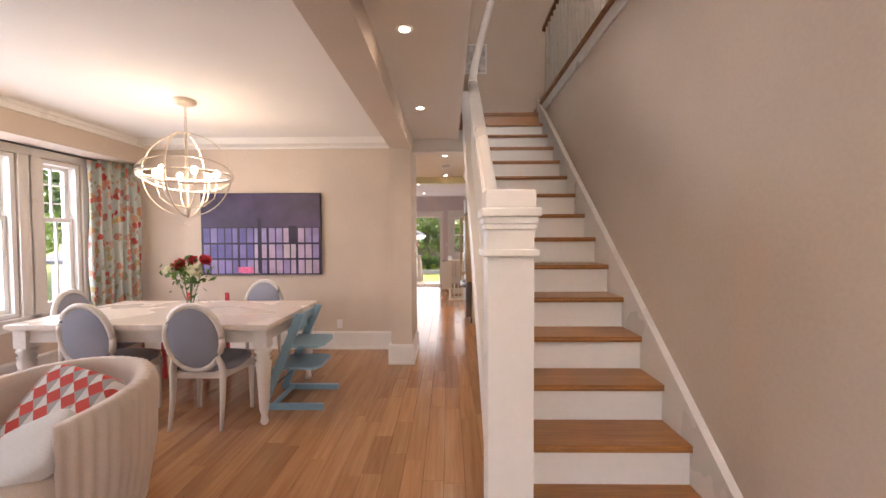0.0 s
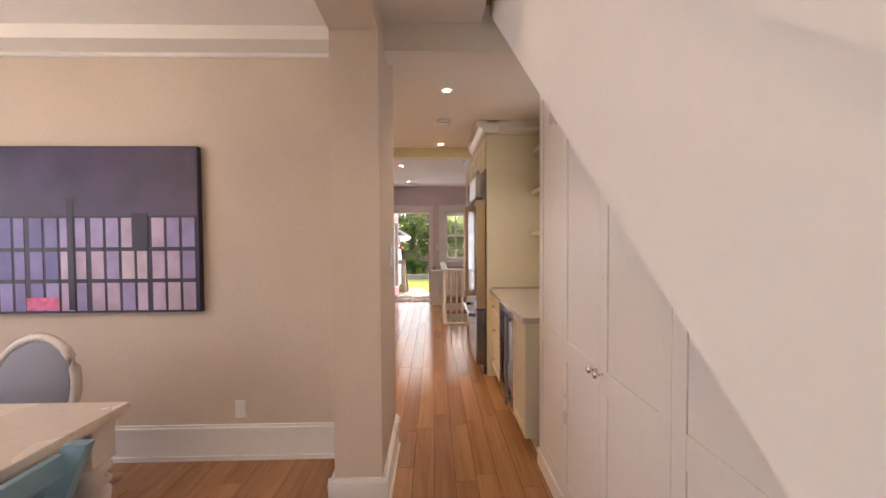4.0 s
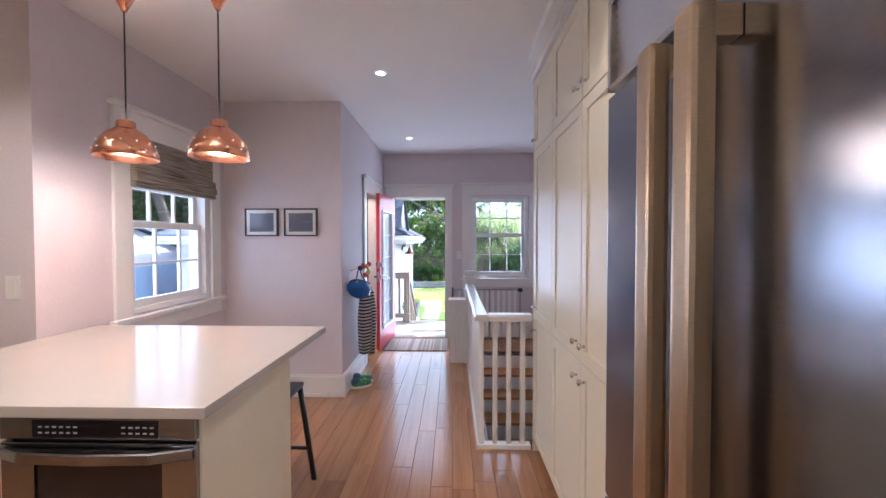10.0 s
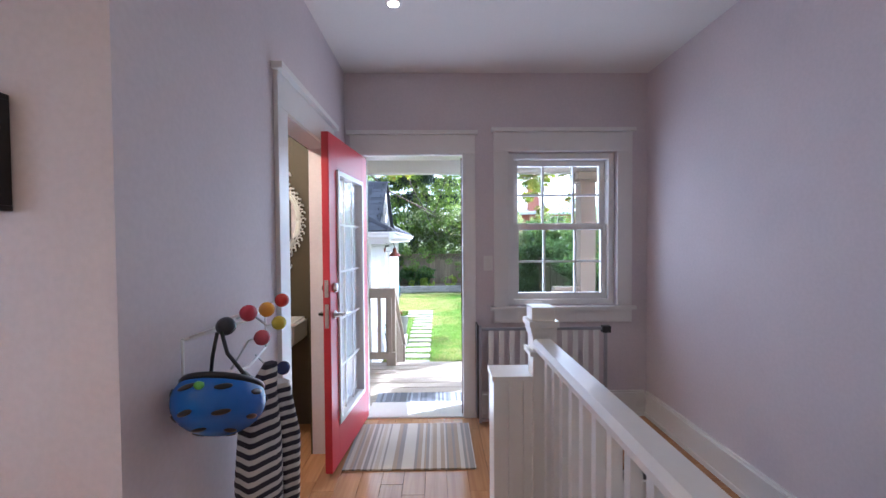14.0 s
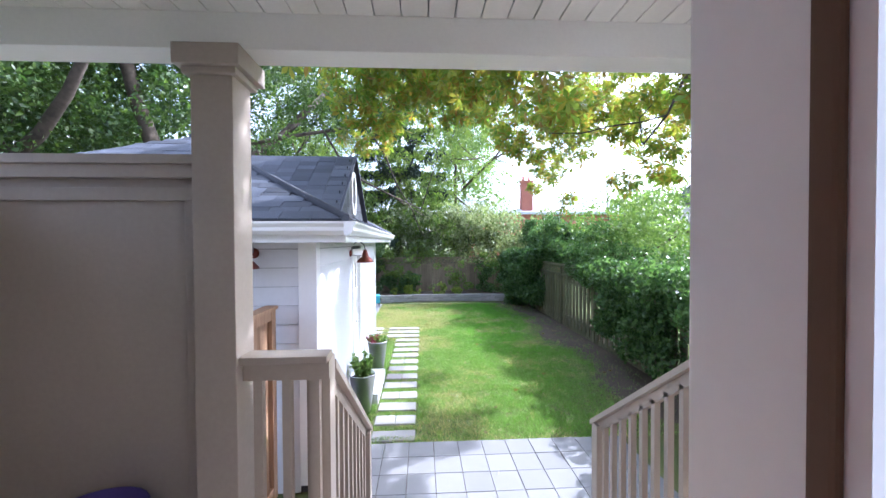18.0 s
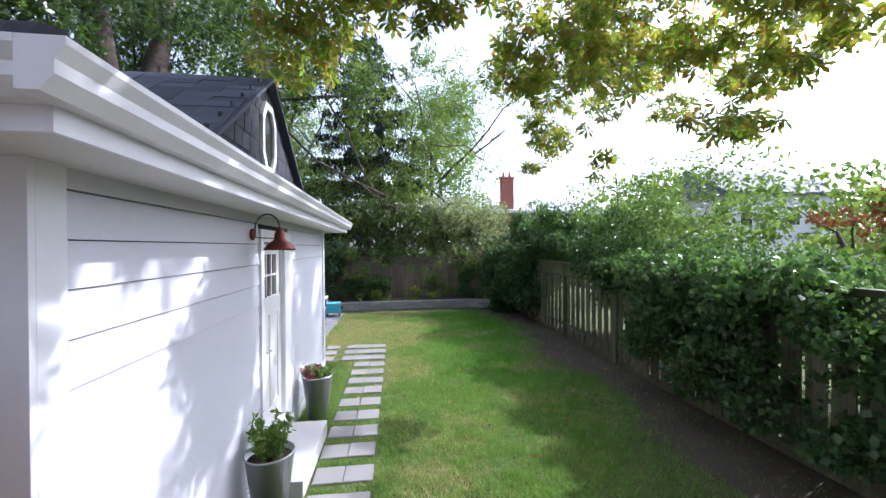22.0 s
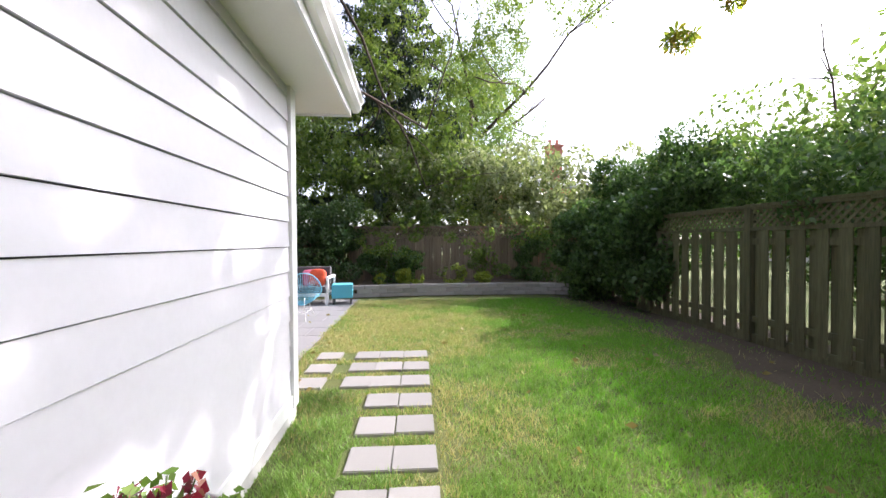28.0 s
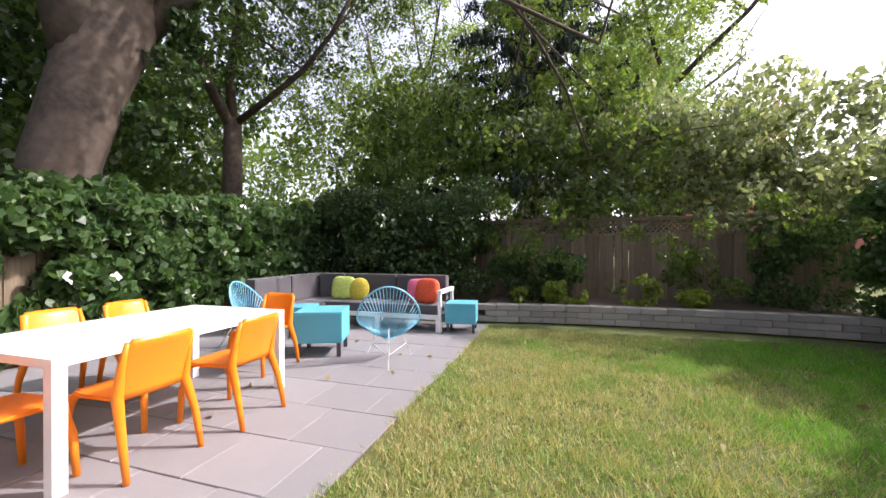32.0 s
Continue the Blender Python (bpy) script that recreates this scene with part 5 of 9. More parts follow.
    o.parent = roof
    tagged(o, "", "", "", "stuff")
    # dormer
    dx, dc, dw, dz0, dz1 = gx - 0.06, 18.8, 1.5, 1.8, 2.86
    back = ex - (dz1 - zr) / s - 0.3
    bm = bmesh.new()
    pts = [(dx, dc - dw, dz0), (dx, dc + dw, dz0), (dx, dc, dz1)]
    v = [bm.verts.new(p) for p in pts] + [bm.verts.new((back, p[1], p[2])) for p in pts]
    for f in ((0, 1, 2), (0, 2, 5, 3), (1, 4, 5, 2), (3, 5, 4)):
        bm.faces.new([v[i] for i in f])
    bmesh.ops.recalc_face_normals(bm, faces=bm.faces)
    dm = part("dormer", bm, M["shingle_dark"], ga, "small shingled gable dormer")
    a = math.degrees(math.atan2(dz1 - dz0, dw))
    for sgn in (1, -1):
        L = math.hypot(dw, dz1 - dz0) + 0.06
        bm = boxes([(back, dx + 0.1, -0.02, L, 0.0, 0.03)], 0.003)
        m = Matrix.Translation((0, dc, dz1 + 0.02)) @ pose(0, 0, 0, -a if sgn > 0 else 0, 0, 0) if sgn > 0 else Matrix.Translation((0, dc, dz1 + 0.02)) @ Matrix.Diagonal((1, -1, 1, 1)) @ pose(0, 0, 0, -a, 0, 0)
        bend(bm, m)
        bmesh.ops.recalc_face_normals(bm, faces=bm.faces)
        part("dormer_roof", bm, M["shingle"], dm)
        # courses on the dormer's roof
        bm = bmesh.new()
        for j in range(int(L / 0.15)):
            xx = back
            while xx < dx + 0.05:
                box(bm, xx + 0.003, min(dx + 0.11, xx + 0.3) - 0.003, L - 0.15 * (j + 1), L - 0.15 * j + 0.01, 0.028, 0.041 + 0.009 * rng.random())
                xx += 0.3
        bend(bm, m)
        bmesh.ops.recalc_face_normals(bm, faces=bm.faces)
        tagged(part("dormer_shingles", bm, M["shingle"], dm), "", "", "", "stuff")
    # face courses
    bm = bmesh.new()
    z = dz0
    while z < dz1 - 0.1:
        half = dw * (dz1 - z) / (dz1 - dz0) - 0.06
        y = -half + rng.uniform(-0.1, 0)
        while y < half:
            a_, b_ = max(-half, y) + 0.004, min(half, y + 0.19) - 0.004
            if b_ - a_ > 0.03:
                box(bm, dx, dx + 0.012 + 0.006 * rng.random(), dc + a_, dc + b_, z, z + 0.165)
            y += 0.19
        z += 0.17
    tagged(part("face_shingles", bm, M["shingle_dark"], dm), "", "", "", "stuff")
    # long octagonal window
    oct_o = [(dc + a_ * 1.0, 2.24 + b_) for a_, b_ in ((-0.12, -0.38), (0.12, -0.38), (0.24, -0.2), (0.24, 0.2), (0.12, 0.38), (-0.12, 0.38), (-0.24, 0.2), (-0.24, -0.2))]
    oct_i = [(dc + (y_ - dc) * 0.72, 2.24 + (z_ - 2.24) * 0.82) for y_, z_ in oct_o]
    bm = bmesh.new()
    lo = [[bm.verts.new((xx, y_, z_)) for y_, z_ in ring] for xx, ring in ((dx, oct_o), (dx + 0.05, oct_o), (dx + 0.05, oct_i), (dx + 0.015, oct_i))]
    for p, q in zip(lo, lo[1:]):
        for i in range(8):
            bm.faces.new((p[i], p[(i + 1) % 8], q[(i + 1) % 8], q[i]))
    bmesh.ops.recalc_face_normals(bm, faces=bm.faces)
    wn_ = part("dormer_window", bm, M["white"], dm, "long white octagonal window")
    part("pane", prism(bmesh.new(), oct_i, dx + 0.018, dx + 0.024, "x"), M["black_glass"], wn_)
    return ga


M_TEAL = paint("pale_teal_panel", (0.44, 0.58, 0.58), 0.5, 0.03)
garage()


def barn_lamp(m):
    """A gooseneck wall lamp; the wall is at x 0, it reaches out along +x."""
    la = thing("wall_lamp", m, "rusty red gooseneck barn lamp on the garage wall", "wall lamp", "garage wall lamps")
    part("wall_plate", bend(lathe(bmesh.new(), [(0.055, 0.0), (0.055, 0.015), (0.035, 0.03), (0.0, 0.032)], 18), pose(0, 0, 0, 0, 90, 0)), M["rust"], la)
    pts = [(0.03, 0, 0)] + [(0.03 + 0.0 + 0.11 - 0.11 * math.cos(radians(a)), 0, 0.06 + 0.13 * math.sin(radians(a))) for a in range(0, 181, 20)] + [(0.25, 0, -0.02)]
    part("gooseneck", tube(bmesh.new(), pts, 0.008, 8), M["steel_dark"], la)
    part("brace", tube(bmesh.new(), [(0.02, 0, -0.03), (0.23, 0, -0.04)], 0.005, 6), M["steel_dark"], la)
    part("shade", lathe(bmesh.new(), [(0.0, 0.06), (0.03, 0.055), (0.034, 0.02), (0.045, 0.01), (0.047, -0.04), (0.06, -0.06), (0.1, -0.085), (0.135, -0.13), (0.145, -0.15), (0.138, -0.15), (0.128, -0.13), (0.09, -0.09), (0.0, -0.075)], 26, 0.25, 0, False), M["rust"], la, "wide rust-red metal shade")
    return la


barn_lamp(pose(-1.73, 18.14, 1.17, 0, 0, 1.17))
barn_lamp(pose(-2.31, 15.85, 1.24, 0, 0, -88.8))

solid("door_step", boxes([(-1.72, -1.29, 18.15, 19.47, G - 0.05, -1.2)], 0.012), M["concrete"], "rough grey concrete step under the garage door", "step", "")


# ---- deck, porch and steps ----
def deck():
    dk = thing("deck", pose(0, 0, 0), "taupe painted deck with porch posts and stair", "deck")
    y = 12.12
    while y < 13.56:
        part("deck_board", boxes([(-2.6, 1.45, y + 0.004, y + 0.136, -0.15, -0.12)], 0.003), M["deck_paint"], dk)
        y += 0.14
    part("skirt", boxes([(-2.6, 1.45, 13.55, 13.58, G, -0.15), (1.42, 1.45, 12.12, 13.55, G, -0.15), (-2.6, -2.57, 12.12, 13.55, G, -0.15)]), M["deck_paint"], dk)
    n, rise, run = 7, (-0.12 - G) / 7, 0.255
    for i in range(1, n):
        z, yy = -0.12 - rise * i, 13.58 + run * (i - 1)
        part("step_tread", boxes([(-1.02, 1.02, yy, yy + run + 0.02, z - 0.035, z)], 0.004), M["deck_paint"], dk)
        part("step_riser", boxes([(-1.0, 1.0, yy, yy + 0.02, z, z + rise - 0.036)]), M["deck_paint"], dk)
    yb = 13.58 + run * (n - 1)
    for x in (-1.06, 1.02):
        part("step_stringer", prism(bmesh.new(), [(13.58, -0.15), (13.58, -0.62), (yb - 0.25, G), (yb + 0.02, G), (yb + 0.02, G + 0.12)], x, x + 0.04, "x"), M["deck_paint"], dk)
    # posts, beam, porch roof
    for x in (-1.45, 1.34):
        p = part("porch_post", boxes([(x - 0.09, x + 0.09, 13.42, 13.6, -0.12, 2.14)], 0.006), M["deck_paint"], dk)
        part("post_cap", boxes([(x - 0.115, x + 0.115, 13.395, 13.625, 2.08, 2.11), (x - 0.14, x + 0.14, 13.37, 13.65, 2.11, 2.2)], 0.008), M["deck_paint"], p)
        part("post_base", boxes([(x - 0.105, x + 0.105, 13.405, 13.615, -0.12, 0.06)], 0.006), M["deck_paint"], p)
    part("porch_beam", boxes([(-2.9, 1.65, 13.43, 13.59, 2.2, 2.44)], 0.004), M["soffit"], dk)
    for i in range(38):
        x = -2.9 + 0.12 * i
        part("soffit_board", boxes([(x + 0.003, x + 0.117, 12.13, 13.43, 2.36, 2.375)], 0.003), M["soffit"], dk)
    part("porch_fascia", boxes([(-2.95, 1.7, 13.6, 13.64, 2.23, 2.44)], 0.003), M["soffit"], dk)
    part("porch_roof", prism(bmesh.new(), [(12.05, 3.0), (12.05, 2.9), (13.7, 2.46), (13.7, 2.54)], -3.0, 1.75, "x"), M["shingle"], dk)
    part("porch_gable", boxes([(-2.95, -2.9, 12.13, 13.6, 2.2, 2.44), (1.65, 1.7, 12.13, 13.6, 2.2, 2.44)]), M["soffit"], dk)

    def rail(x0, x1, y, z, n):
        part("top_rail", boxes([(x0, x1, y - 0.065, y + 0.065, z - 0.035, z)], 0.006), M["deck_paint"], dk)
        part("under_rail", boxes([(x0, x1, y - 0.02, y + 0.02, z - 0.12, z - 0.036)]), M["deck_paint"], dk)
        part("low_rail", boxes([(x0, x1, y - 0.02, y + 0.02, -0.03, 0.05)]), M["deck_paint"], dk)
        for i in range(n):
            xx = x0 + (x1 - x0) * (i + 0.5) / n
            part("picket", boxes([(xx - 0.02, xx + 0.02, y - 0.02, y + 0.02, 0.05, z - 0.12)]), M["deck_paint"], dk)
    rail(-1.36, -0.97, 13.5, 0.83, 3)
    rail(0.95, 1.25, 13.5, 0.83, 2)
    for x, s in ((-1.03, -1), (1.01, 1)):
        part("stair_newel", boxes([(x - 0.055, x + 0.055, 13.52, 13.63, -0.12, 0.79)], 0.004), M["deck_paint"], dk)
        y0, z0, y1, z1 = 13.63, 0.76, 14.95, -0.2
        sl = (z1 - z0) / (y1 - y0)
        part("sloped_rail", prism(bmesh.new(), [(y0, z0), (y0, z0 - 0.045), (y1 + 0.06, z1 - 0.045 + sl * 0.06), (y1 + 0.06, z1 + sl * 0.06)], x - 0.06, x + 0.06, "x"), M["deck_paint"], dk)
        part("sloped_under_rail", prism(bmesh.new(), [(y0, z0 - 0.046), (y0, z0 - 0.13), (y1, z1 - 0.13), (y1, z1 - 0.046)], x - 0.02, x + 0.02, "x"), M["deck_paint"], dk)
        part("sloped_low_rail", prism(bmesh.new(), [(y0, z0 - 0.78), (y0, z0 - 0.86), (y1, z1 - 0.86), (y1, z1 - 0.78)], x - 0.02, x + 0.02, "x"), M["deck_paint"], dk)
        for i in range(9):
            yy = y0 + (y1 - y0) * (i + 0.6) / 9.4
            zz = z0 + sl * (yy - y0)
            part("picket", boxes([(x - 0.02, x + 0.02, yy - 0.02, yy + 0.02, zz - 0.8, zz - 0.1)]), M["deck_paint"], dk)
        part("end_post", boxes([(x - 0.05, x + 0.05, y1 - 0.06, y1 + 0.04, G, z1 - 0.05)], 0.004), M["deck_paint"], dk)
    # privacy wall
    part("privacy_wall", boxes([(-2.6, -2.56, 12.11, 13.49, -0.12, 1.64)]), M["deck_paint"], dk)
    pw = part("privacy_wall", boxes([(-2.6, -1.54, 13.5, 13.54, -0.12, 1.64)]), M["deck_paint"], dk)
    for nm, k in (("privacy_cap", (-2.62, -1.54, 13.44, 13.6, 1.7, 1.74)), ("privacy_rail", (-2.6, -1.54, 13.46, 13.58, 1.64, 1.7)), ("privacy_bead", (-2.6, -1.54, 13.48, 13.5, 1.54, 1.6)), ("privacy_batten", (-1.6, -1.54, 13.47, 13.5, -0.12, 1.54)), ("privacy_batten", (-2.6, -2.54, 13.47, 13.5, -0.12, 1.54))):
        part(nm, boxes([k], 0.003), M["deck_paint"], pw)
    return dk


deck()


# cedar side fence with a gate, between deck and garage
def cedar_gate():
    cg = thing("cedar_gate", pose(-2.12, 13.6, G), "cedar fence and gate with a mossy top rail", "gate")
    L, top = 2.17, 2.02
    me = mesh_of("board", boxes([(-0.012, 0.012, 0.002, 0.136, 0.06, top - 0.04)], 0.002), M["cedar"])
    for i in range(15):
        share("board", me, cg, Matrix.Translation((0.0, 0.04 + 0.14 * i, 0)))
    part("top_rail", boxes([(-0.07, 0.07, 0.0, 1.35, top - 0.04, top)], 0.006), paint("mossy_cedar", (0.2, 0.2, 0.07), 0.9, 0.25, 30, 0.5), cg, "weathered top rail with moss")
    part("side_rail", boxes([(0.012, 0.05, 0.0, 1.35, top - 0.18, top - 0.05)], 0.004), M["cedar_old"], cg)
    part("gate_frame", boxes([(0.012, 0.06, 1.4, 1.5, 0.05, top), (0.012, 0.06, 2.06, 2.16, 0.05, top), (0.012, 0.055, 1.5, 2.06, top - 0.1, top), (0.012, 0.055, 1.5, 2.06, 0.1, 0.2)], 0.004), M["cedar"], cg)
    part("gate_top", boxes([(-0.05, 0.08, 1.38, 2.18, top, top + 0.035)], 0.006), M["cedar"], cg)
    part("latch", boxes([(0.06, 0.09, 1.38, 1.46, top - 0.2, top - 0.14), (0.06, 0.075, 1.3, 1.52, top - 0.18, top - 0.165)], 0.004), M["black"], cg, "black iron gate latch")


cedar_gate()

# ---- plants and distance ----
GREEN = leafy("green_leaf", [(0.072, 0.129, 0.027), (0.120, 0.185, 0.039), (0.192, 0.263, 0.068), (0.090, 0.146, 0.033)], 0.56, 0.3)
DARK = leafy("dark_leaf", [(0.028, 0.06, 0.018), (0.046, 0.09, 0.024), (0.08, 0.135, 0.035)], 0.3, 0.35)
LIGHT = leafy("light_leaf", [(0.115, 0.184, 0.040), (0.172, 0.248, 0.056), (0.230, 0.292, 0.080), (0.103, 0.162, 0.040)], 0.56)
AUTUMN = leafy("chestnut_leaf", [(0.13, 0.22, 0.03), (0.20, 0.28, 0.045), (0.30, 0.31, 0.05), (0.30, 0.18, 0.045), (0.16, 0.24, 0.035), (0.36, 0.33, 0.055)], 0.64, 0.3)
SILVER = leafy("grey_leaf", [(0.216, 0.253, 0.138), (0.384, 0.414, 0.288), (0.100, 0.137, 0.060), (0.288, 0.333, 0.175)], 0.5, 0.2)
SPRUCE = leafy("spruce_needle", [(0.012, 0.028, 0.014), (0.022, 0.042, 0.02), (0.03, 0.055, 0.025)], 0.1, 0.6)
REDLEAF = leafy("red_leaf", [(0.22, 0.06, 0.03), (0.28, 0.1, 0.04), (0.15, 0.07, 0.03)], 0.35)
ASH = leafy("ash_leaf", [(0.091, 0.162, 0.043), (0.143, 0.216, 0.060), (0.195, 0.276, 0.085)], 0.5)
DEEP = leafy("deep_leaf", [(0.032, 0.068, 0.018), (0.055, 0.1, 0.026), (0.1, 0.15, 0.04), (0.042, 0.08, 0.02)], 0.5, 0.3)
IVY = leafy("ivy_leaf", [(0.039, 0.089, 0.026), (0.061, 0.126, 0.039), (0.143, 0.231, 0.091), (0.077, 0.147, 0.052)], 0.5, 0.28)


def ball_row(rng, x0, x1, y0, y1, z0, z1, n, r):
    return [(rng.uniform(x0, x1), rng.uniform(y0, y1), rng.uniform(z0, z1), r * rng.uniform(0.6, 1.3), r * rng.uniform(0.6, 1.3), r * rng.uniform(0.5, 1.0)) for _ in range(n)]


def vines(name, label, blobs, n, size, seed, material=None, category="vine", aspect=0.75, hole=0.2):
    rng = np.random.default_rng(seed)
    pts = clumps(rng, blobs, n, hole)
    return quads(name, leaf_quads(rng, pts, size, aspect, 0.9), material or IVY, None, "stuff", label, category)


_r = random.Random(21)
# creeper over the side fence: thick top, hanging front
vines("fence_creeper", "thick green creeper hanging over the side fence", ball_row(_r, 3.75, 4.25, 13.5, 22.2, 0.38, 0.64, 60, 0.42) + ball_row(_r, 3.65, 3.95, 13.5, 21.0, -0.95, 0.3, 80, 0.38), 60000, 0.085, 1)
vines("fence_creeper_far", "dark green creeper and shrub at the corner of the yard", ball_row(_r, 3.35, 4.3, 26.4, 29.2, -1.2, 0.95, 56, 0.44) + ball_row(_r, 3.6, 4.2, 25.9, 26.8, -1.1, 0.9, 18, 0.36) + ball_row(_r, 3.1, 3.7, 28.8, 29.4, -1.2, 0.6, 14, 0.34), 34000, 0.1, 2, IVY, "vine", 0.75, 0.06)
vines("ivy", "dense dark ivy covering the fence beside the patio", ball_row(_r, -6.85, -6.6, 21.6, 30.4, -1.15, 0.6, 190, 0.34) + ball_row(_r, -6.9, -6.55, 21.8, 30.4, 0.35, 0.72, 50, 0.32), 76000, 0.14, 3, None, "vine", 0.8, 0.0)
vines("hedge_behind_fence", "light green shrubs behind the side fence", ball_row(_r, 4.6, 7.5, 15.0, 30.0, -0.4, 0.8, 70, 0.7) + ball_row(_r, 4.5, 5.6, 22.5, 29.0, 0.6, 1.8, 34, 0.55) + ball_row(_r, 4.3, 5.3, 25.4, 29.6, 0.7, 2.2, 46, 0.42) + ball_row(_r, 4.3, 5.2, 26.0, 29.6, 1.4, 2.2, 24, 0.42) + ball_row(_r, 4.05, 4.7, 22.0, 26.6, 0.5, 1.35, 44, 0.36), 92000, 0.09, 4, IVY, "shrub", 0.6)
vines("hedge_rear", "tall mixed shrubs along the rear fence", ball_row(_r, -6.5, 0.8, 30.9, 33.4, 0.4, 4.0, 130, 0.75), 24000, 0.165, 5, GREEN, "shrub", 0.55, 0.34)
vines("hedge_rear_grey", "grey-leaved shrub along the rear fence", ball_row(_r, -2.4, 3.4, 31.2, 32.6, 0.5, 3.0, 76, 0.62) + ball_row(_r, -2.2, 3.0, 31.5, 32.3, -0.6, 1.2, 30, 0.5), 19000, 0.15, 6, SILVER, "shrub", 0.5, 0.36)
vines("hedge_rear_light", "light green shrubs at the rear corner", ball_row(_r, 1.8, 6.0, 29.5, 33.0, 0.6, 2.6, 40, 0.8), 18000, 0.15, 7, SILVER, "shrub", 0.55, 0.34)
vines("ivy_corner", "dark shrubs in the rear corner behind the sofa", ball_row(_r, -6.6, -2.6, 29.6, 30.8, -1.0, 1.1, 60, 0.5), 34000, 0.09, 8, DARK, "shrub", 0.6, 0.05)
vines("bed_shrub", "straggling grey-green shrub before the rear fence", ball_row(_r, -2.4, 2.9, 29.8, 30.4, -0.75, 0.9, 40, 0.28), 6000, 0.09, 9, GREEN, "shrub", 0.5)
vines("bed_evergreen", "low dark evergreen shrubs in the raised bed", ball_row(_r, -2.4, -0.7, 29.85, 30.5, -1.0, -0.25, 26, 0.3) + ball_row(_r, 2.3, 3.6, 29.9, 30.6, -1.0, 0.3, 22, 0.34), 11000, 0.1, 50, IVY, "shrub", 0.55)
LIMEY = leafy("lime_leaf", [(0.2, 0.28, 0.04), (0.3, 0.36, 0.06), (0.16, 0.24, 0.035)], 0.45)
for i, (x, w, h) in enumerate(((-1.83, 0.14, 0.26), (-1.15, 0.26, 0.42), (-0.8, 0.2, 0.3), (0.12, 0.2, 0.34), (0.36, 0.24, 0.5), (1.1, 0.26, 0.3))):
    rng = np.random.default_rng(40 + i)
    pts = clumps(rng, [(x, 29.72, -1.06 + h * 0.5, w, 0.2, h * 0.6)], int(1500 * w + 80))
    quads("bed_plant", leaf_quads(rng, pts, 0.14, 0.4, -0.2), LIMEY, None, "stuff", "leafy perennial in the raised bed", "plant")

def dapple_clumps(rng, n):
    """Leaf clumps added to the chestnut, set sunwards of the garage wall to dapple it."""
    out = []
    for _ in range(n):
        a, z, t = rng.uniform(15.4, 22.6) if rng.random() < 0.65 else rng.uniform(19.0, 22.6), rng.uniform(-1.4, 1.2), rng.uniform(6.4, 9.6)
        r = rng.uniform(0.14, 0.34)
        out.append((-1.7 + 0.705 * t, a + 0.30 * t, z + 0.643 * t, r, r, r * 0.7))
    return out


# chestnut over the deck and lawn
_r = random.Random(5)
tree("chestnut_tree", "horse chestnut with turning leaves over the lawn", (0, 0, 0),
     [((6.1, 16.6, G), (-0.02, 0.02, 1), 8.5, 0.24), ((6.05, 16.6, 2.2), (-0.5, 0.12, 0.95), 3.4, 0.11), ((4.75, 16.7, 2.6), (-0.75, 0.1, 0.8), 2.8, 0.028), ((4.7, 16.7, 2.7), (-0.3, -0.8, 0.7), 2.8, 0.026), ((4.85, 16.8, 6.2), (-0.25, 0.85, 0.35), 6.0, 0.03)],
     # the row from y 14.4 to 16.4 is added overhead to shade the porch post
     ball_row(_r, -1.8, 2.6, 15.4, 19.5, 3.3, 5.2, 36, 0.6) + ball_row(_r, 1.8, 4.5, 16.8, 19.5, 2.1, 3.2, 8, 0.3) + ball_row(_r, 0.8, 4.2, 15.0, 17.0, 2.6, 3.7, 11, 0.34) + ball_row(_r, 3.2, 6.5, 14.5, 18.5, 3.2, 5.6, 14, 0.6) + ball_row(_r, 1.6, 4.8, 14.4, 16.4, 3.6, 6.0, 16, 0.45) + ball_row(_r, 3.4, 6.4, 17.4, 21.0, 3.2, 5.4, 13, 0.45) + dapple_clumps(_r, 128) + ball_row(_r, 3.5, 5.6, 20.0, 22.8, 3.9, 5.2, 8, 0.4), 13600, AUTUMN, 0.145, 10, palm=True, hole=0.3)
tree("ash_tree", "tall ash with fine light green leaves beyond the rear fence", (0, 0, 0),
     [((4.0, 52.0, G), (0.05, 0.0, 1), 12.0, 0.35), ((4.2, 52.0, 7.0), (0.5, 0.2, 0.7), 9.0, 0.16), ((-12.0, 55.0, G), (0.0, 0.1, 1), 14.0, 0.3)],
     ball_row(_r, 0.0, 7.6, 45.0, 50.0, 4.0, 12.0, 56, 1.5) + ball_row(_r, -16.0, -8.0, 53.0, 59.0, 8.0, 18.0, 44, 2.0) + ball_row(_r, 1.5, 8.5, 53.0, 59.0, 10.0, 18.0, 44, 2.0), 70000, ASH, 0.25, 11, gap=0.3)
tree("lilac_tree", "dense green thicket tree behind the rear fence", (0, 0, 0),
     [((-1.0, 33.2, G), (0.1, 0.0, 1), 4.0, 0.08), ((-0.2, 33.4, G), (0.25, 0.0, 1), 4.0, 0.07), ((0.8, 33.3, G), (0.2, 0.0, 1), 3.6, 0.07)],
     ball_row(_r, -4.5, 1.6, 32.6, 34.6, 1.5, 5.6, 70, 0.8) + ball_row(_r, 1.0, 3.6, 32.0, 34.0, 0.8, 3.2, 24, 0.7), 19000, LIGHT, 0.17, 18, hole=0.32, gap=0.12)
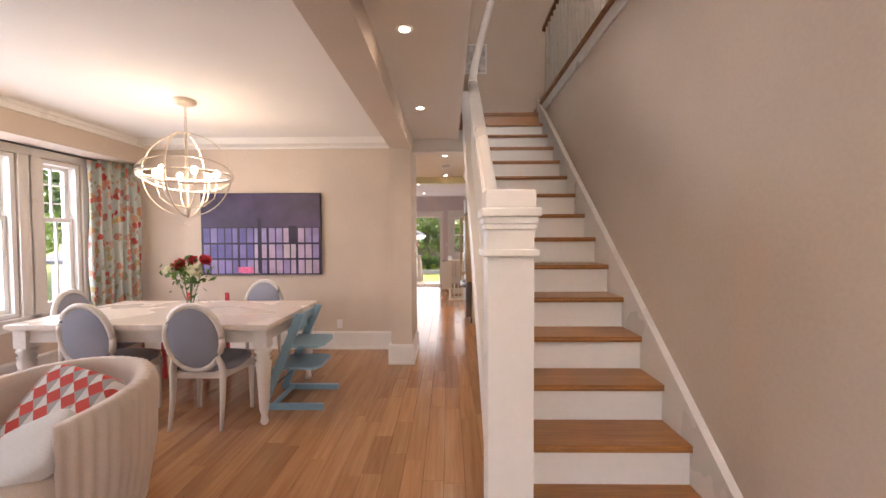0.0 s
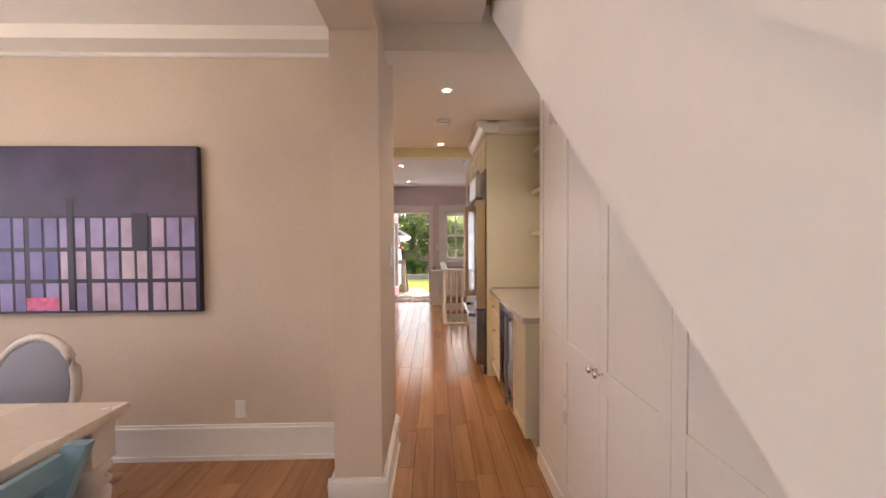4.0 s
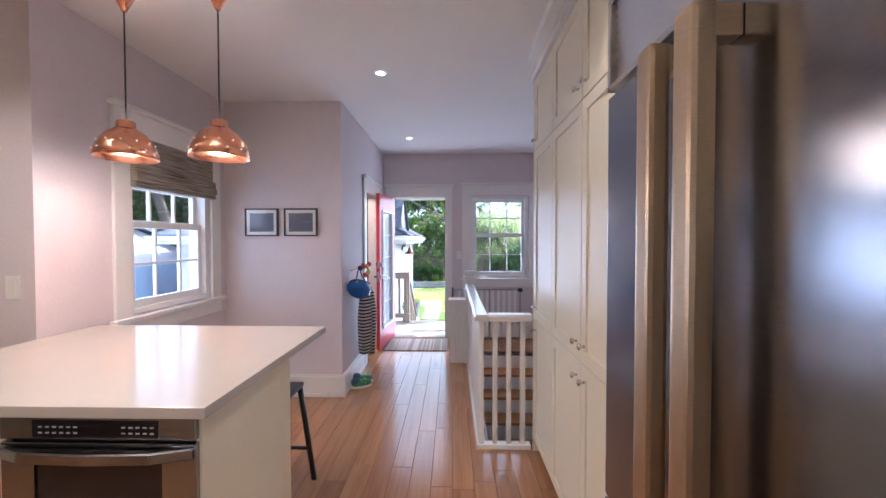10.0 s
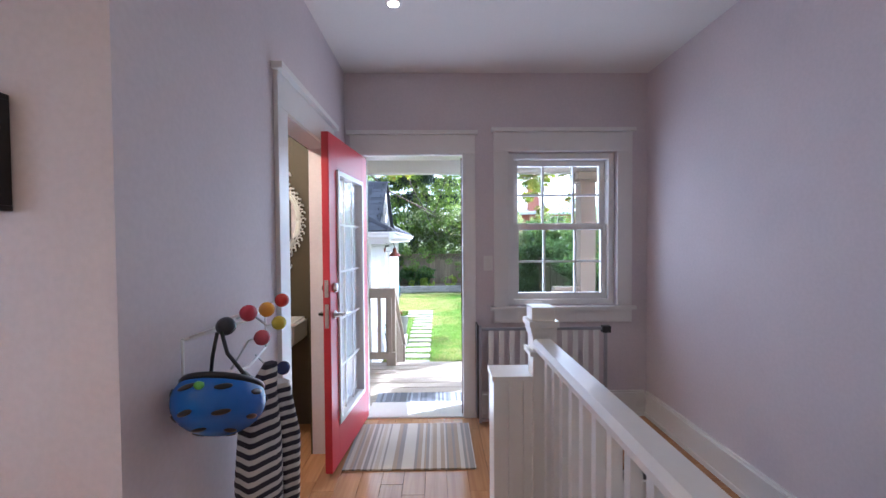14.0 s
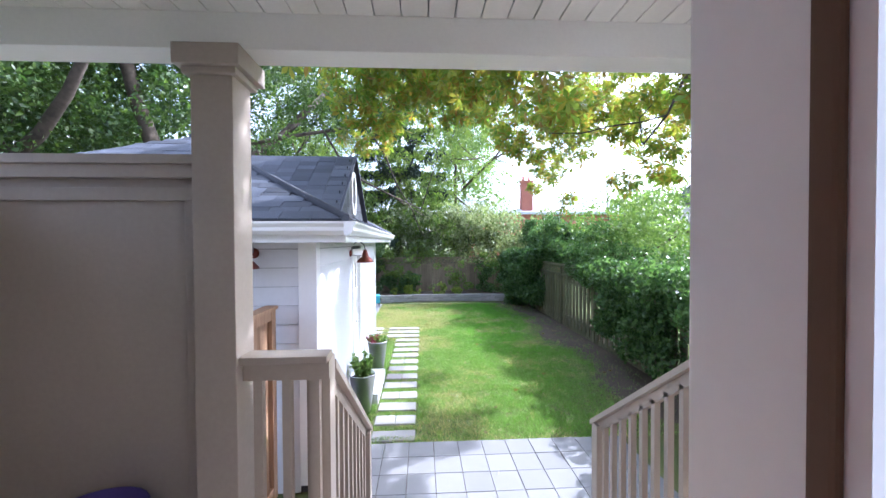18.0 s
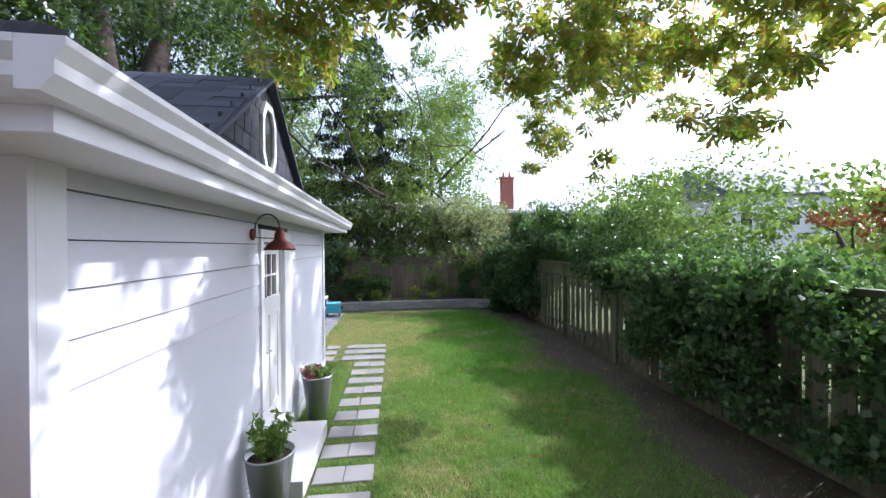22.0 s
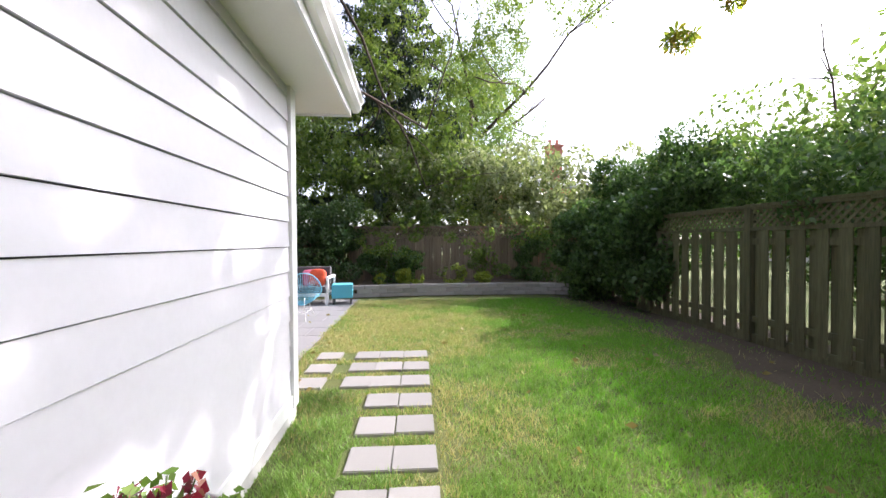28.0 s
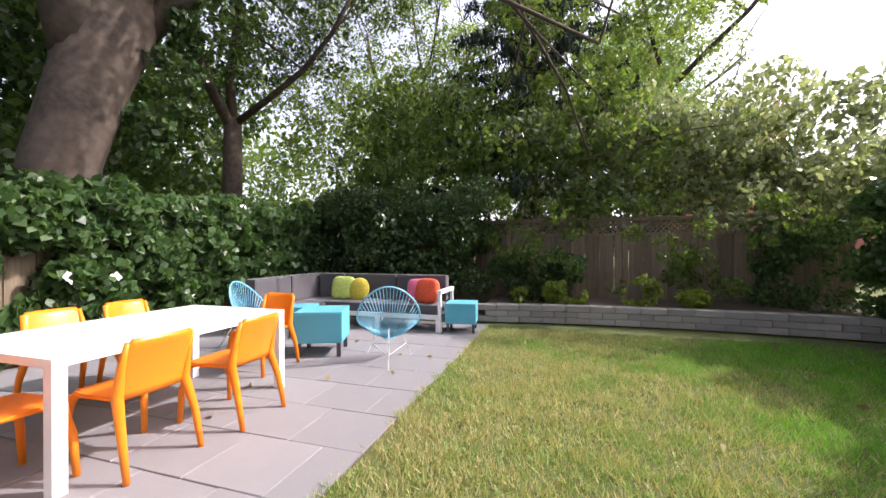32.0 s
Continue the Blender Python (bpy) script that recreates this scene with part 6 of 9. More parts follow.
tree("linden_tree", "tall linden with light leaves behind the rear corner", (0, 0, 0),
     [((-6.5, 37.0, G), (0.02, 0.0, 1), 9.0, 0.24), ((-6.4, 37.0, 4.5), (0.5, 0.2, 0.9), 6.0, 0.1), ((-6.6, 37.0, 4.0), (-0.6, 0.1, 0.8), 6.0, 0.1)],
     ball_row(_r, -11.0, -4.9, 33.5, 40.0, 4.0, 13.5, 54, 1.1), 30000, LIGHT, 0.17, 19, hole=0.28, gap=0.35)
tree("locust_tree", "airy locust with long limbs over the rear fence", (0, 0, 0),
     [((1.6, 34.8, G), (0.06, -0.05, 1), 7.5, 0.18), ((1.8, 34.6, 4.4), (0.7, -0.2, 0.7), 5.0, 0.08), ((1.7, 34.6, 5.0), (-0.4, -0.25, 0.85), 4.5, 0.07)],
     ball_row(_r, -2.6, 3.1, 31.6, 34.4, 4.8, 10.5, 62, 0.75) + ball_row(_r, 3.2, 6.0, 31.5, 34.0, 7.8, 10.5, 12, 0.5), 24000, LIGHT, 0.15, 20, hole=0.3, gap=0.25)
_maple = tree("maple_tree", "large old maple with an ivy-clad trunk", (0, 0, 0),
     [((-7.95, 26.9, 3.6), (0.6, 0.3, 0.9), 6.0, 0.26), ((-8.0, 27.0, 3.8), (-0.1, 0.7, 0.8), 5.5, 0.24), ((-8.4, 24.6, 3.0), (0.1, -0.7, 0.9), 6.0, 0.26), ((-7.8, 27.0, 5.0), (0.95, 0.1, 0.25), 7.0, 0.09)],
     ball_row(_r, -12.0, -4.2, 22.0, 33.0, 4.6, 11.0, 80, 1.05) + ball_row(_r, -4.6, -0.8, 27.0, 29.2, 5.9, 8.6, 22, 0.6) + ball_row(_r, -12.0, -5.0, 26.0, 33.0, 7.0, 13.0, 50, 1.1), 78000, DEEP, 0.155, 12, gap=0.2)
_bm = bmesh.new()
tube(_bm, [(-8.1, 25.75, G - 0.1), (-8.1, 25.8, -0.6), (-8.1, 25.95, 1.3), (-8.1, 26.3, 2.6), (-8.1, 26.6, 3.6), (-8.08, 27.25, 5.2), (-8.0, 28.1, 8.0), (-7.7, 28.6, 12.5)], [0.78, 0.56, 0.46, 0.5, 0.6, 0.42, 0.28, 0.06], 16)
tube(_bm, [(-8.15, 26.3, 2.9), (-8.2, 26.05, 4.2), (-8.3, 25.5, 8.0), (-8.6, 25.0, 12.0)], [0.42, 0.42, 0.28, 0.06], 14)
part("bole", _bm, M["bark"], _maple, "massive leaning bole with ivy")
_elm = tree("elm_tree", "slim forked tree behind the patio", (0, 0, 0),
     [((-9.6, 30.5, 3.2), (-0.45, -0.2, 0.9), 4.6, 0.15), ((-9.6, 30.5, 3.3), (0.4, 0.25, 0.9), 5.0, 0.14), ((-9.5, 30.5, 3.4), (0.95, 0.25, 0.28), 4.8, 0.1)],
     ball_row(_r, -11.0, -4.6, 30.5, 36.0, 2.4, 8.0, 60, 0.9), 30000, LIGHT, 0.1, 13, gap=0.34)
part("bole", tube(bmesh.new(), [(-9.65, 30.4, G), (-9.6, 30.45, 1.4), (-9.6, 30.5, 3.5)], [0.34, 0.26, 0.22], 12), M["bark"], _elm)
tree("garage_tree", "tree with dark limbs behind the garage", (0, 0, 0),
     [((-10.5, 21.5, G), (-0.1, 0.0, 1), 6.2, 0.3), ((-10.6, 21.5, 3.6), (-0.5, -0.2, 0.9), 5.0, 0.18), ((-10.5, 21.4, 3.2), (0.6, -0.1, 0.8), 5.0, 0.17)],
     ball_row(_r, -14.0, -8.2, 18.5, 25.0, 4.0, 9.5, 80, 0.95), 60000, DEEP, 0.15, 14, gap=0.08)
tree("dogwood_tree", "spreading small tree behind the side fence", (0, 0, 0),
     [((6.6, 24.0, G), (-0.05, 0.05, 1), 3.2, 0.1), ((6.5, 24.0, 0.8), (-0.7, 0.3, 0.5), 1.6, 0.04), ((6.6, 24.0, 0.8), (0.7, -0.3, 0.5), 1.6, 0.04)],
     ball_row(_r, 5.4, 8.6, 21.6, 26.6, 1.3, 3.4, 50, 0.55) + ball_row(_r, 5.0, 7.5, 22.0, 26.8, 1.2, 2.6, 24, 0.55) + ball_row(_r, 4.3, 6.0, 23.2, 27.4, 1.2, 2.0, 22, 0.45), 13500, ASH, 0.125, 15, hole=0.42)
tree("cherry_tree", "red-leaved tree beyond the fence", (0, 0, 0), [((14.5, 25.0, G), (0, 0, 1), 3.0, 0.15)], ball_row(_r, 14.2, 16.8, 23.0, 26.0, 0.9, 2.6, 14, 0.7), 4200, REDLEAF, 0.2, 16, depth=1)


def spruce():
    rng = np.random.default_rng(17)
    tr = thing("spruce_tree", pose(-1.9, 35.0, G), "tall dark spruce with drooping branches", "tree")
    bm = bmesh.new()
    tube(bm, [(0, 0, 0), (0, 0, 6), (0.05, 0, 13.5)], [0.26, 0.18, 0.03], 9)
    out = []
    z = 2.4
    while z < 13.2:
        reach = 5.6 * (1 - z / 15.5) + 0.25
        n = 8
        a0 = rng.uniform(0, 6.3)
        for i in range(n):
            a = a0 + 2 * math.pi * i / n + rng.normal(0, 0.12)
            L = reach * rng.uniform(0.8, 1.1)
            pts = [(math.cos(a) * L * t, math.sin(a) * L * t, z - 0.3 * L * t + 0.16 * L * t * t) for t in (0, 0.35, 0.7, 1.0)]
            tube(bm, pts, [0.035, 0.025, 0.015, 0.005], 4)
            k = int(420 * L / 3)
            t = rng.uniform(0.12, 1.0, k)
            c = np.stack([np.cos(a) * L * t, np.sin(a) * L * t, z - 0.3 * L * t + 0.16 * L * t * t], 1)
            c += rng.normal(0, 0.07, (k, 3)) * (1, 1, 0.3)
            c[:, 2] -= rng.uniform(0.0, 0.6, k) * rng.uniform(0.3, 1.0, k)
            out.append(leaf_quads(rng, c, 0.3, 0.22, 2.2))
        z += 1.2
    part("trunk", bm, M["bark"], tr)
    quads("needles", np.concatenate(out), SPRUCE, tr, "")


spruce()

vines("trunk_ivy", "ivy climbing the old maple trunk", ball_row(_r, -8.6, -7.5, 24.8, 25.9, -1.0, 0.9, 40, 0.3) + ball_row(_r, -7.9, -7.4, 26.6, 27.7, 1.6, 4.8, 26, 0.26), 10000, 0.13, 33, DARK)
# far woods: soft wall of leaves beyond the neighbours
vines("far_woods", "distant trees beyond the neighbouring gardens", ball_row(_r, -60, -11, 44, 60, 1.0, 11.0, 90, 3.4) + ball_row(_r, 14, 60, 40, 70, 0.5, 4.2, 70, 2.6), 52000, 0.5, 30, GREEN, "woods", 0.6)
vines("west_woods", "tall trees beside the yard", ball_row(_r, -24, -14, 19, 36, 1.0, 10.0, 90, 2.0), 60000, 0.32, 31, DEEP, "woods", 0.6)
vines("east_woods", "trees beyond the side fence", ball_row(_r, 10, 22, 6, 34, 0.0, 3.4, 60, 1.5), 26000, 0.25, 32, GREEN, "woods", 0.6)


def neighbour_house():
    nh = thing("neighbour_house", pose(8.0, 44.5, G + 0.9), "low neighbouring house with a pale roof and brick chimney", "house")
    part("wall", boxes([(-4.5, 9.0, 0, 7, -0.9, 4.2)]), M["brick"], nh)
    part("roof", prism(bmesh.new(), [(-0.6, 4.15), (-0.6, 4.35), (3.5, 5.9), (7.6, 4.35), (7.6, 4.15)], -5.1, 9.6, "x"), paint("pale_roof", (0.55, 0.56, 0.6), 0.8, 0.1), nh)
    ch = part("chimney", boxes([(0.0, 0.95, -0.3, 0.4, 3.4, 6.9), (-0.06, 1.01, -0.36, 0.46, 6.9, 7.05)], 0.01), M["brick"], nh, "red brick chimney")
    for x in (0.2, 0.7):
        part("chimney_pot", lathe(bmesh.new(), [(0.11, 7.05), (0.12, 7.1), (0.09, 7.4), (0.11, 7.45)], 12, x, 0.05), M["brick"], ch)
    w = part("window", boxes([(2.0, 3.4, -0.06, 0.0, 2.9, 4.0)], 0.01), M["white"], nh)
    part("pane", boxes([(2.08, 2.66, -0.07, -0.062, 2.98, 3.92), (2.74, 3.32, -0.07, -0.062, 2.98, 3.92)]), M["black_glass"], w)
    wh = thing("white_house", pose(24.0, 40.0, G), "white neighbouring house beyond the trees", "house")
    part("wall", boxes([(0, 9, 0, 7, 0, 6.2)]), M["siding"], wh)
    part("roof", prism(bmesh.new(), [(-0.5, 6.1), (-0.5, 6.3), (3.5, 8.6), (7.5, 6.3), (7.5, 6.1)], -0.6, 9.6, "x"), M["shingle"], wh)
    for i in range(4):
        w = part("window", boxes([(0.8 + 2 * i, 1.9 + 2 * i, -0.06, 0.0, 3.8, 5.2)], 0.01), M["white"], wh)
        part("pane", boxes([(0.88 + 2 * i, 1.82 + 2 * i, -0.07, -0.062, 3.88, 5.12)]), M["black_glass"], w)



def west_neighbours():
    ng = thing("neighbour_garage", pose(-10.5, 15.4, G), "white gabled neighbouring garage with blue doors", "garage")
    part("wall", prism(bmesh.new(), [(-3.0, 0.0), (3.0, 0.0), (3.0, 2.1), (0.0, 3.15), (-3.0, 2.1)], -2.5, 2.5, "x"), M["siding"], ng)
    for s in (-1, 1):
        part("roof", prism(bmesh.new(), [(0.0, 3.17), (0.0, 3.27), (3.35 * s, 2.1), (3.35 * s, 2.0)], -2.7, 2.7, "x"), M["shingle"], ng)
    blue = paint("blue_door", (0.38, 0.50, 0.66), 0.5)
    for y in (-1.5, 0.1):
        part("door", boxes([(2.5, 2.54, y, y + 1.4, 0.05, 2.15)], 0.01), blue, ng, "blue painted garage door")
    bh = thing("brick_house", pose(-8.2, -2.5, G), "pale painted brick neighbouring house beside the dining room windows", "house")
    part("wall", boxes([(-6, 0, -6, 10.0, 0, 4.3)]), paint("pale_brick", (0.70, 0.69, 0.68), 0.8, 0.08, 20, 0.3), bh)
    part("roof", prism(bmesh.new(), [(-6.4, 4.2), (0.4, 4.2), (0.4, 4.32), (-3.0, 6.3), (-6.4, 4.32)], -6.3, 10.3, "y"), M["shingle"], bh)


# added out of view: a house-shaped block that keeps sun out of the rooms
def east_sun_block():
    eh = thing("east_house", pose(5.2, 1.5, G), "added brick house shape that keeps the sun off the kitchen windows", "house")
    part("wall", boxes([(0, 7, 0, 9.5, 0, 7.0)]), M["brick"], eh)
    part("roof", prism(bmesh.new(), [(-0.4, 6.9), (7.4, 6.9), (7.4, 7.02), (3.5, 9.2), (-0.4, 7.02)], -0.3, 9.8, "y"), M["shingle"], eh)


neighbour_house()
west_neighbours()
east_sun_block()

# ---- dining room ----
LINEN = fabric("grey_linen", (0.26, 0.27, 0.33), 0.1)
CHAIR_WHITE = paint("worn_white", (0.68, 0.63, 0.58), 0.45, 0.08, 50, 0.1)
BLUE_WOOD = paint("blue_stain", (0.22, 0.37, 0.46), 0.45, 0.06, 40, 0.05)


def oval_chair():
    ch = thing("dining_chair", pose(0, 0, 0), "white oval-back dining chair with grey linen upholstery", "chair", "chairs round the table")
    for x, y in ((-0.225, 0.16), (0.225, 0.16)):
        part("leg", lathe(bmesh.new(), [(0.012, 0), (0.016, 0.01), (0.013, 0.04), (0.024, 0.34), (0.03, 0.36), (0.022, 0.375), (0.03, 0.39), (0.03, 0.43)], 12, x, y), CHAIR_WHITE, ch)
    for x in (-0.19, 0.19):
        bm = bmesh.new()
        tube(bm, [(x * 1.03, -0.25, 0), (x, -0.215, 0.22), (x, -0.2, 0.43), (x * 0.96, -0.212, 0.5), (x * 0.86, -0.23, 0.56)], [0.014, 0.02, 0.026, 0.022, 0.02], 8)
        part("leg", bm, CHAIR_WHITE, ch)
    rail = bmesh.new()
    prism(rail, [(-0.2, -0.2), (0.2, -0.2), (0.255, 0.15), (0.2, 0.22), (-0.2, 0.22), (-0.255, 0.15)], 0.38, 0.44)
    bmesh.ops.bevel(rail, geom=rail.edges, offset=0.008, segments=2, affect="EDGES")
    part("seat_frame", rail, CHAIR_WHITE, ch)
    part("seat", blob(bmesh.new(), 0, 0.025, 0.455, 0.245, 0.235, 0.05, 20, 8, 0.6), LINEN, ch)
    back = part("back_frame", bend(tube(bmesh.new(), [(0.21 * math.cos(a), 0, 0.255 * math.sin(a)) for a in [2 * math.pi * i / 28 for i in range(29)]], 0.022, 8), Matrix.Translation((0, -0.245, 0.705)) @ pose(0, 0, 0, 8, 0, 0)), CHAIR_WHITE, ch)
    part("back_pad", bend(blob(bmesh.new(), 0, 0, 0, 0.198, 0.03, 0.243, 22, 10, 0.9), Matrix.Translation((0, -0.245, 0.705)) @ pose(0, 0, 0, 8, 0, 0)), LINEN, ch)
    return ch


_ch = oval_chair()
_ch.matrix_basis = pose(-1.92, 3.09, 0, 0, 0, 1)
copy_thing(_ch, pose(-2.73, 3.1, 0, 0, 0, -3))
copy_thing(_ch, pose(-2.13, 4.13, 0, 0, 0, 178))
copy_thing(_ch, pose(-3.3, 3.6, 0, 0, 0, -86))


def red_chair():
    rc = thing("red_chair", pose(-2.73, 4.12, 0), "red painted wooden chair behind the dining table", "chair")
    for x in (-0.22, 0.22):
        part("leg", boxes([(x - 0.018, x + 0.018, -0.22, -0.184, 0, 0.42)], 0.004), M["red"], rc)
        part("back_post", prism(bmesh.new(), [(0.16, 0.0), (0.196, 0.0), (0.21, 0.82), (0.18, 0.84)], x - 0.017, x + 0.017, "x"), M["red"], rc)
        part("side_rail", boxes([(x - 0.012, x + 0.012, -0.184, 0.16, 0.34, 0.39)], 0.003), M["red"], rc)
    part("seat", boxes([(-0.235, 0.235, -0.235, 0.155, 0.421, 0.445)], 0.006), CHAIR_WHITE, rc, "white painted seat")
    for z in (0.55, 0.66):
        part("back_rail", boxes([(-0.202, 0.202, 0.178, 0.196, z, z + 0.06)], 0.003), M["red"], rc)


red_chair()


def dining_table():
    tb = thing("dining_table", pose(-2.38, 3.43, 0), "distressed white dining table with turned legs", "table")
    w, d, h = 1.02, 0.56, 0.80
    part("tabletop", boxes([(-w, w, -d, d, h - 0.035, h), (-w + 0.015, w - 0.015, -d + 0.015, d - 0.015, h - 0.05, h - 0.036)], 0.006), paint("table_white", (0.74, 0.66, 0.58), 0.28, 0.05, 30, 0.05), tb)
    part("apron", boxes([(-w + 0.09, w - 0.09, -d + 0.06, -d + 0.085, h - 0.15, h - 0.05), (-w + 0.09, w - 0.09, d - 0.085, d - 0.06, h - 0.15, h - 0.05), (-w + 0.06, -w + 0.085, -d + 0.09, d - 0.09, h - 0.15, h - 0.05), (w - 0.085, w - 0.06, -d + 0.09, d - 0.09, h - 0.15, h - 0.05)], 0.003), CHAIR_WHITE, tb)
    for sx in (-1, 1):
        for sy in (-1, 1):
            x, y = sx * (w - 0.085), sy * (d - 0.085)
            lg = part("leg", lathe(bmesh.new(), [(0.022, 0), (0.032, 0.02), (0.026, 0.05), (0.022, 0.07), (0.036, 0.12), (0.05, 0.4), (0.06, 0.49), (0.045, 0.51), (0.062, 0.53), (0.045, 0.55), (0.066, 0.58), (0.05, 0.605)], 18, x, y), CHAIR_WHITE, tb)
            part("leg_block", boxes([(x - 0.052, x + 0.052, y - 0.052, y + 0.052, 0.605, h - 0.051)], 0.004), CHAIR_WHITE, lg)
    return tb


dining_table()


def high_chair():
    hc = thing("high_chair", pose(-1.345, 3.43, 0, 0, 0, 90), "blue wooden adjustable child's high chair", "high chair")
    for x in (-0.22, 0.22):
        part("floor_rail", boxes([(x - 0.018, x + 0.018, -0.28, 0.26, 0.0, 0.05)], 0.006), BLUE_WOOD, hc)
        part("upright", prism(bmesh.new(), [(0.19, 0.05), (0.26, 0.05), (-0.06, 0.815), (-0.13, 0.815)], x - 0.017, x + 0.017, "x"), BLUE_WOOD, hc)
    for z, y, dd in ((0.33, 0.1, 0.3), (0.52, 0.02, 0.25)):
        bm = bmesh.new()
        prism(bm, [(-0.2, y - dd), (-0.12, y - dd - 0.04), (0.12, y - dd - 0.04), (0.2, y - dd), (0.2, y + 0.06), (-0.2, y + 0.06)], z, z + 0.02)
        part("seat" if z > 0.4 else "foot_plate", bm, BLUE_WOOD, hc)
    for z, y in ((0.62, 0.01), (0.72, -0.05)):
        part("back_rest", boxes([(-0.205, 0.205, y - 0.012, y + 0.012, z, z + 0.07)], 0.006), BLUE_WOOD, hc)
    part("cross_bar", boxes([(-0.2, 0.2, 0.13, 0.17, 0.02, 0.045)], 0.004), BLUE_WOOD, hc)
    part("rod", tube(bmesh.new(), [(-0.2, 0.14, 0.2), (0.2, 0.14, 0.2)], 0.006, 6), M["black"], hc)


high_chair()


def vase_of_flowers():
    vf = thing("flower_vase", pose(-2.35, 3.46, 0.80) @ Matrix.Scale(1.2, 4), "clear glass vase of red and white flowers on the table", "vase")
    part("vase", lathe(bmesh.new(), [(0.04, 0.0), (0.05, 0.01), (0.055, 0.08), (0.05, 0.16), (0.06, 0.2), (0.057, 0.2), (0.047, 0.16), (0.05, 0.08), (0.0, 0.02)], 20, 0, 0, False), M["glass"], vf)
    rng = np.random.default_rng(3)
    stem = paint("stem_green", (0.06, 0.13, 0.03), 0.6)
    heads = [(-0.09, 0.02, 0.34, 0.05, 0), (0.06, -0.04, 0.31, 0.055, 1), (0.1, 0.03, 0.38, 0.04, 0), (-0.03, 0.05, 0.3, 0.05, 1), (-0.14, -0.02, 0.3, 0.04, 1), (0.02, 0.0, 0.38, 0.035, 0)]
    red, wht = leafy("red_petal", [(0.45, 0.01, 0.02), (0.55, 0.02, 0.03)], 0.2), leafy("white_petal", [(0.72, 0.68, 0.6), (0.8, 0.77, 0.7)], 0.3)
    for x, y, z, r, c in heads:
        part("stem", tube(bmesh.new(), [(x * 0.1, y * 0.1, 0.03), (x * 0.5, y * 0.5, 0.2), (x, y, z)], 0.003, 5), stem, vf)
        v = rng.normal(size=(110, 3))
        v /= np.linalg.norm(v, axis=1, keepdims=True)
        quads("flower", leaf_quads(rng, np.array([x, y, z]) + v * r * rng.uniform(0.3, 1, (110, 1)), r * 0.8, 0.9), wht if c else red, vf, "")
    p = rng.normal(size=(120, 3)) * (0.07, 0.06, 0.05) + (0, 0, 0.27)
    quads("foliage", leaf_quads(rng, p, 0.06, 0.45, -0.4), LEAF_GREEN, vf, "")


LEAF_GREEN = leafy("bouquet_leaf", [(0.05, 0.11, 0.02), (0.08, 0.16, 0.03), (0.12, 0.2, 0.05)], 0.3)
vase_of_flowers()


def chandelier():
    cd = thing("chandelier", pose(-2.37, 3.48, 2.7), "antique white orb chandelier with six candle lights", "chandelier")
    iron = paint("champagne_iron", (0.62, 0.53, 0.43), 0.35, 0.1, 60, 0.1, 0.35)
    part("canopy", lathe(bmesh.new(), [(0.0, 0.0), (0.09, 0.0), (0.09, -0.025), (0.07, -0.04), (0.0, -0.042)], 24), iron, cd)
    for i in range(7):
        part("chain_link", bend(tube(bmesh.new(), [(0.011 * math.cos(a), 0, 0.024 * math.sin(a)) for a in [2 * math.pi * k / 10 for k in range(11)]], 0.003, 5), Matrix.Translation((0, 0, -0.06 - 0.038 * i)) @ pose(0, 0, 0, 0, 0, 90 * (i % 2))), iron, cd)
    cz, r, rz = -0.67, 0.365, 0.37
    part("stem", lathe(bmesh.new(), [(0.012, -0.3), (0.012, -0.95), (0.03, -0.97), (0.02, -1.0), (0.008, -1.06)], 10), iron, cd)
    def ring(m, rad, rzz, t=0.008, w=0.014):
        bm = bmesh.new()
        n = 48
        rows = []
        for i in range(n):
            a = 2 * math.pi * i / n
            rows.append([bm.verts.new(m @ Vector(((rad + dr) * math.cos(a), dy, (rzz + dr) * math.sin(a)))) for dr, dy in ((0, -w / 2), (t, -w / 2), (t, w / 2), (0, w / 2))])
        for i in range(n):
            p, q = rows[i], rows[(i + 1) % n]
            for k in range(4):
                bm.faces.new((p[k], q[k], q[(k + 1) % 4], p[(k + 1) % 4]))
        return bm
    c = Matrix.Translation((0, 0, cz))
    for m in (pose(0, 0, 0, 0, 0, 10), pose(0, 0, 0, 0, 0, 100)):
        part("orb_ring", ring(c @ m, r, rz), iron, cd)
    for m in (pose(0, 0, 0, 90, 0, 0), pose(0, 0, 0, 72, 0, 30), pose(0, 0, 0, 108, 0, 30)):
        part("orb_ring", ring(c @ m, r, r), iron, cd)
    for i in range(6):
        a = 2 * math.pi * i / 6 + 0.3
        x, y = 0.24 * math.cos(a), 0.24 * math.sin(a)
        arm = part("arm", tube(bmesh.new(), [(0.01 * math.cos(a), 0.01 * math.sin(a), -0.97), (x * 0.55, y * 0.55, -0.95), (x * 0.9, y * 0.9, -0.88), (x, y, -0.78)], 0.007, 6), iron, cd)
        part("candle_sleeve", lathe(bmesh.new(), [(0.018, -0.79), (0.02, -0.775), (0.012, -0.77), (0.012, -0.69)], 12, x, y), CHAIR_WHITE, arm)
        part("bulb", blob(bmesh.new(), x, y, -0.655, 0.026, 0.026, 0.035, 12, 8), M["bulb_on"], arm)
    part("crystal", blob(bmesh.new(), 0, 0, -1.1, 0.035, 0.03, 0.03, 8, 6), M["glass"], cd, "clear crystal drop")


chandelier()


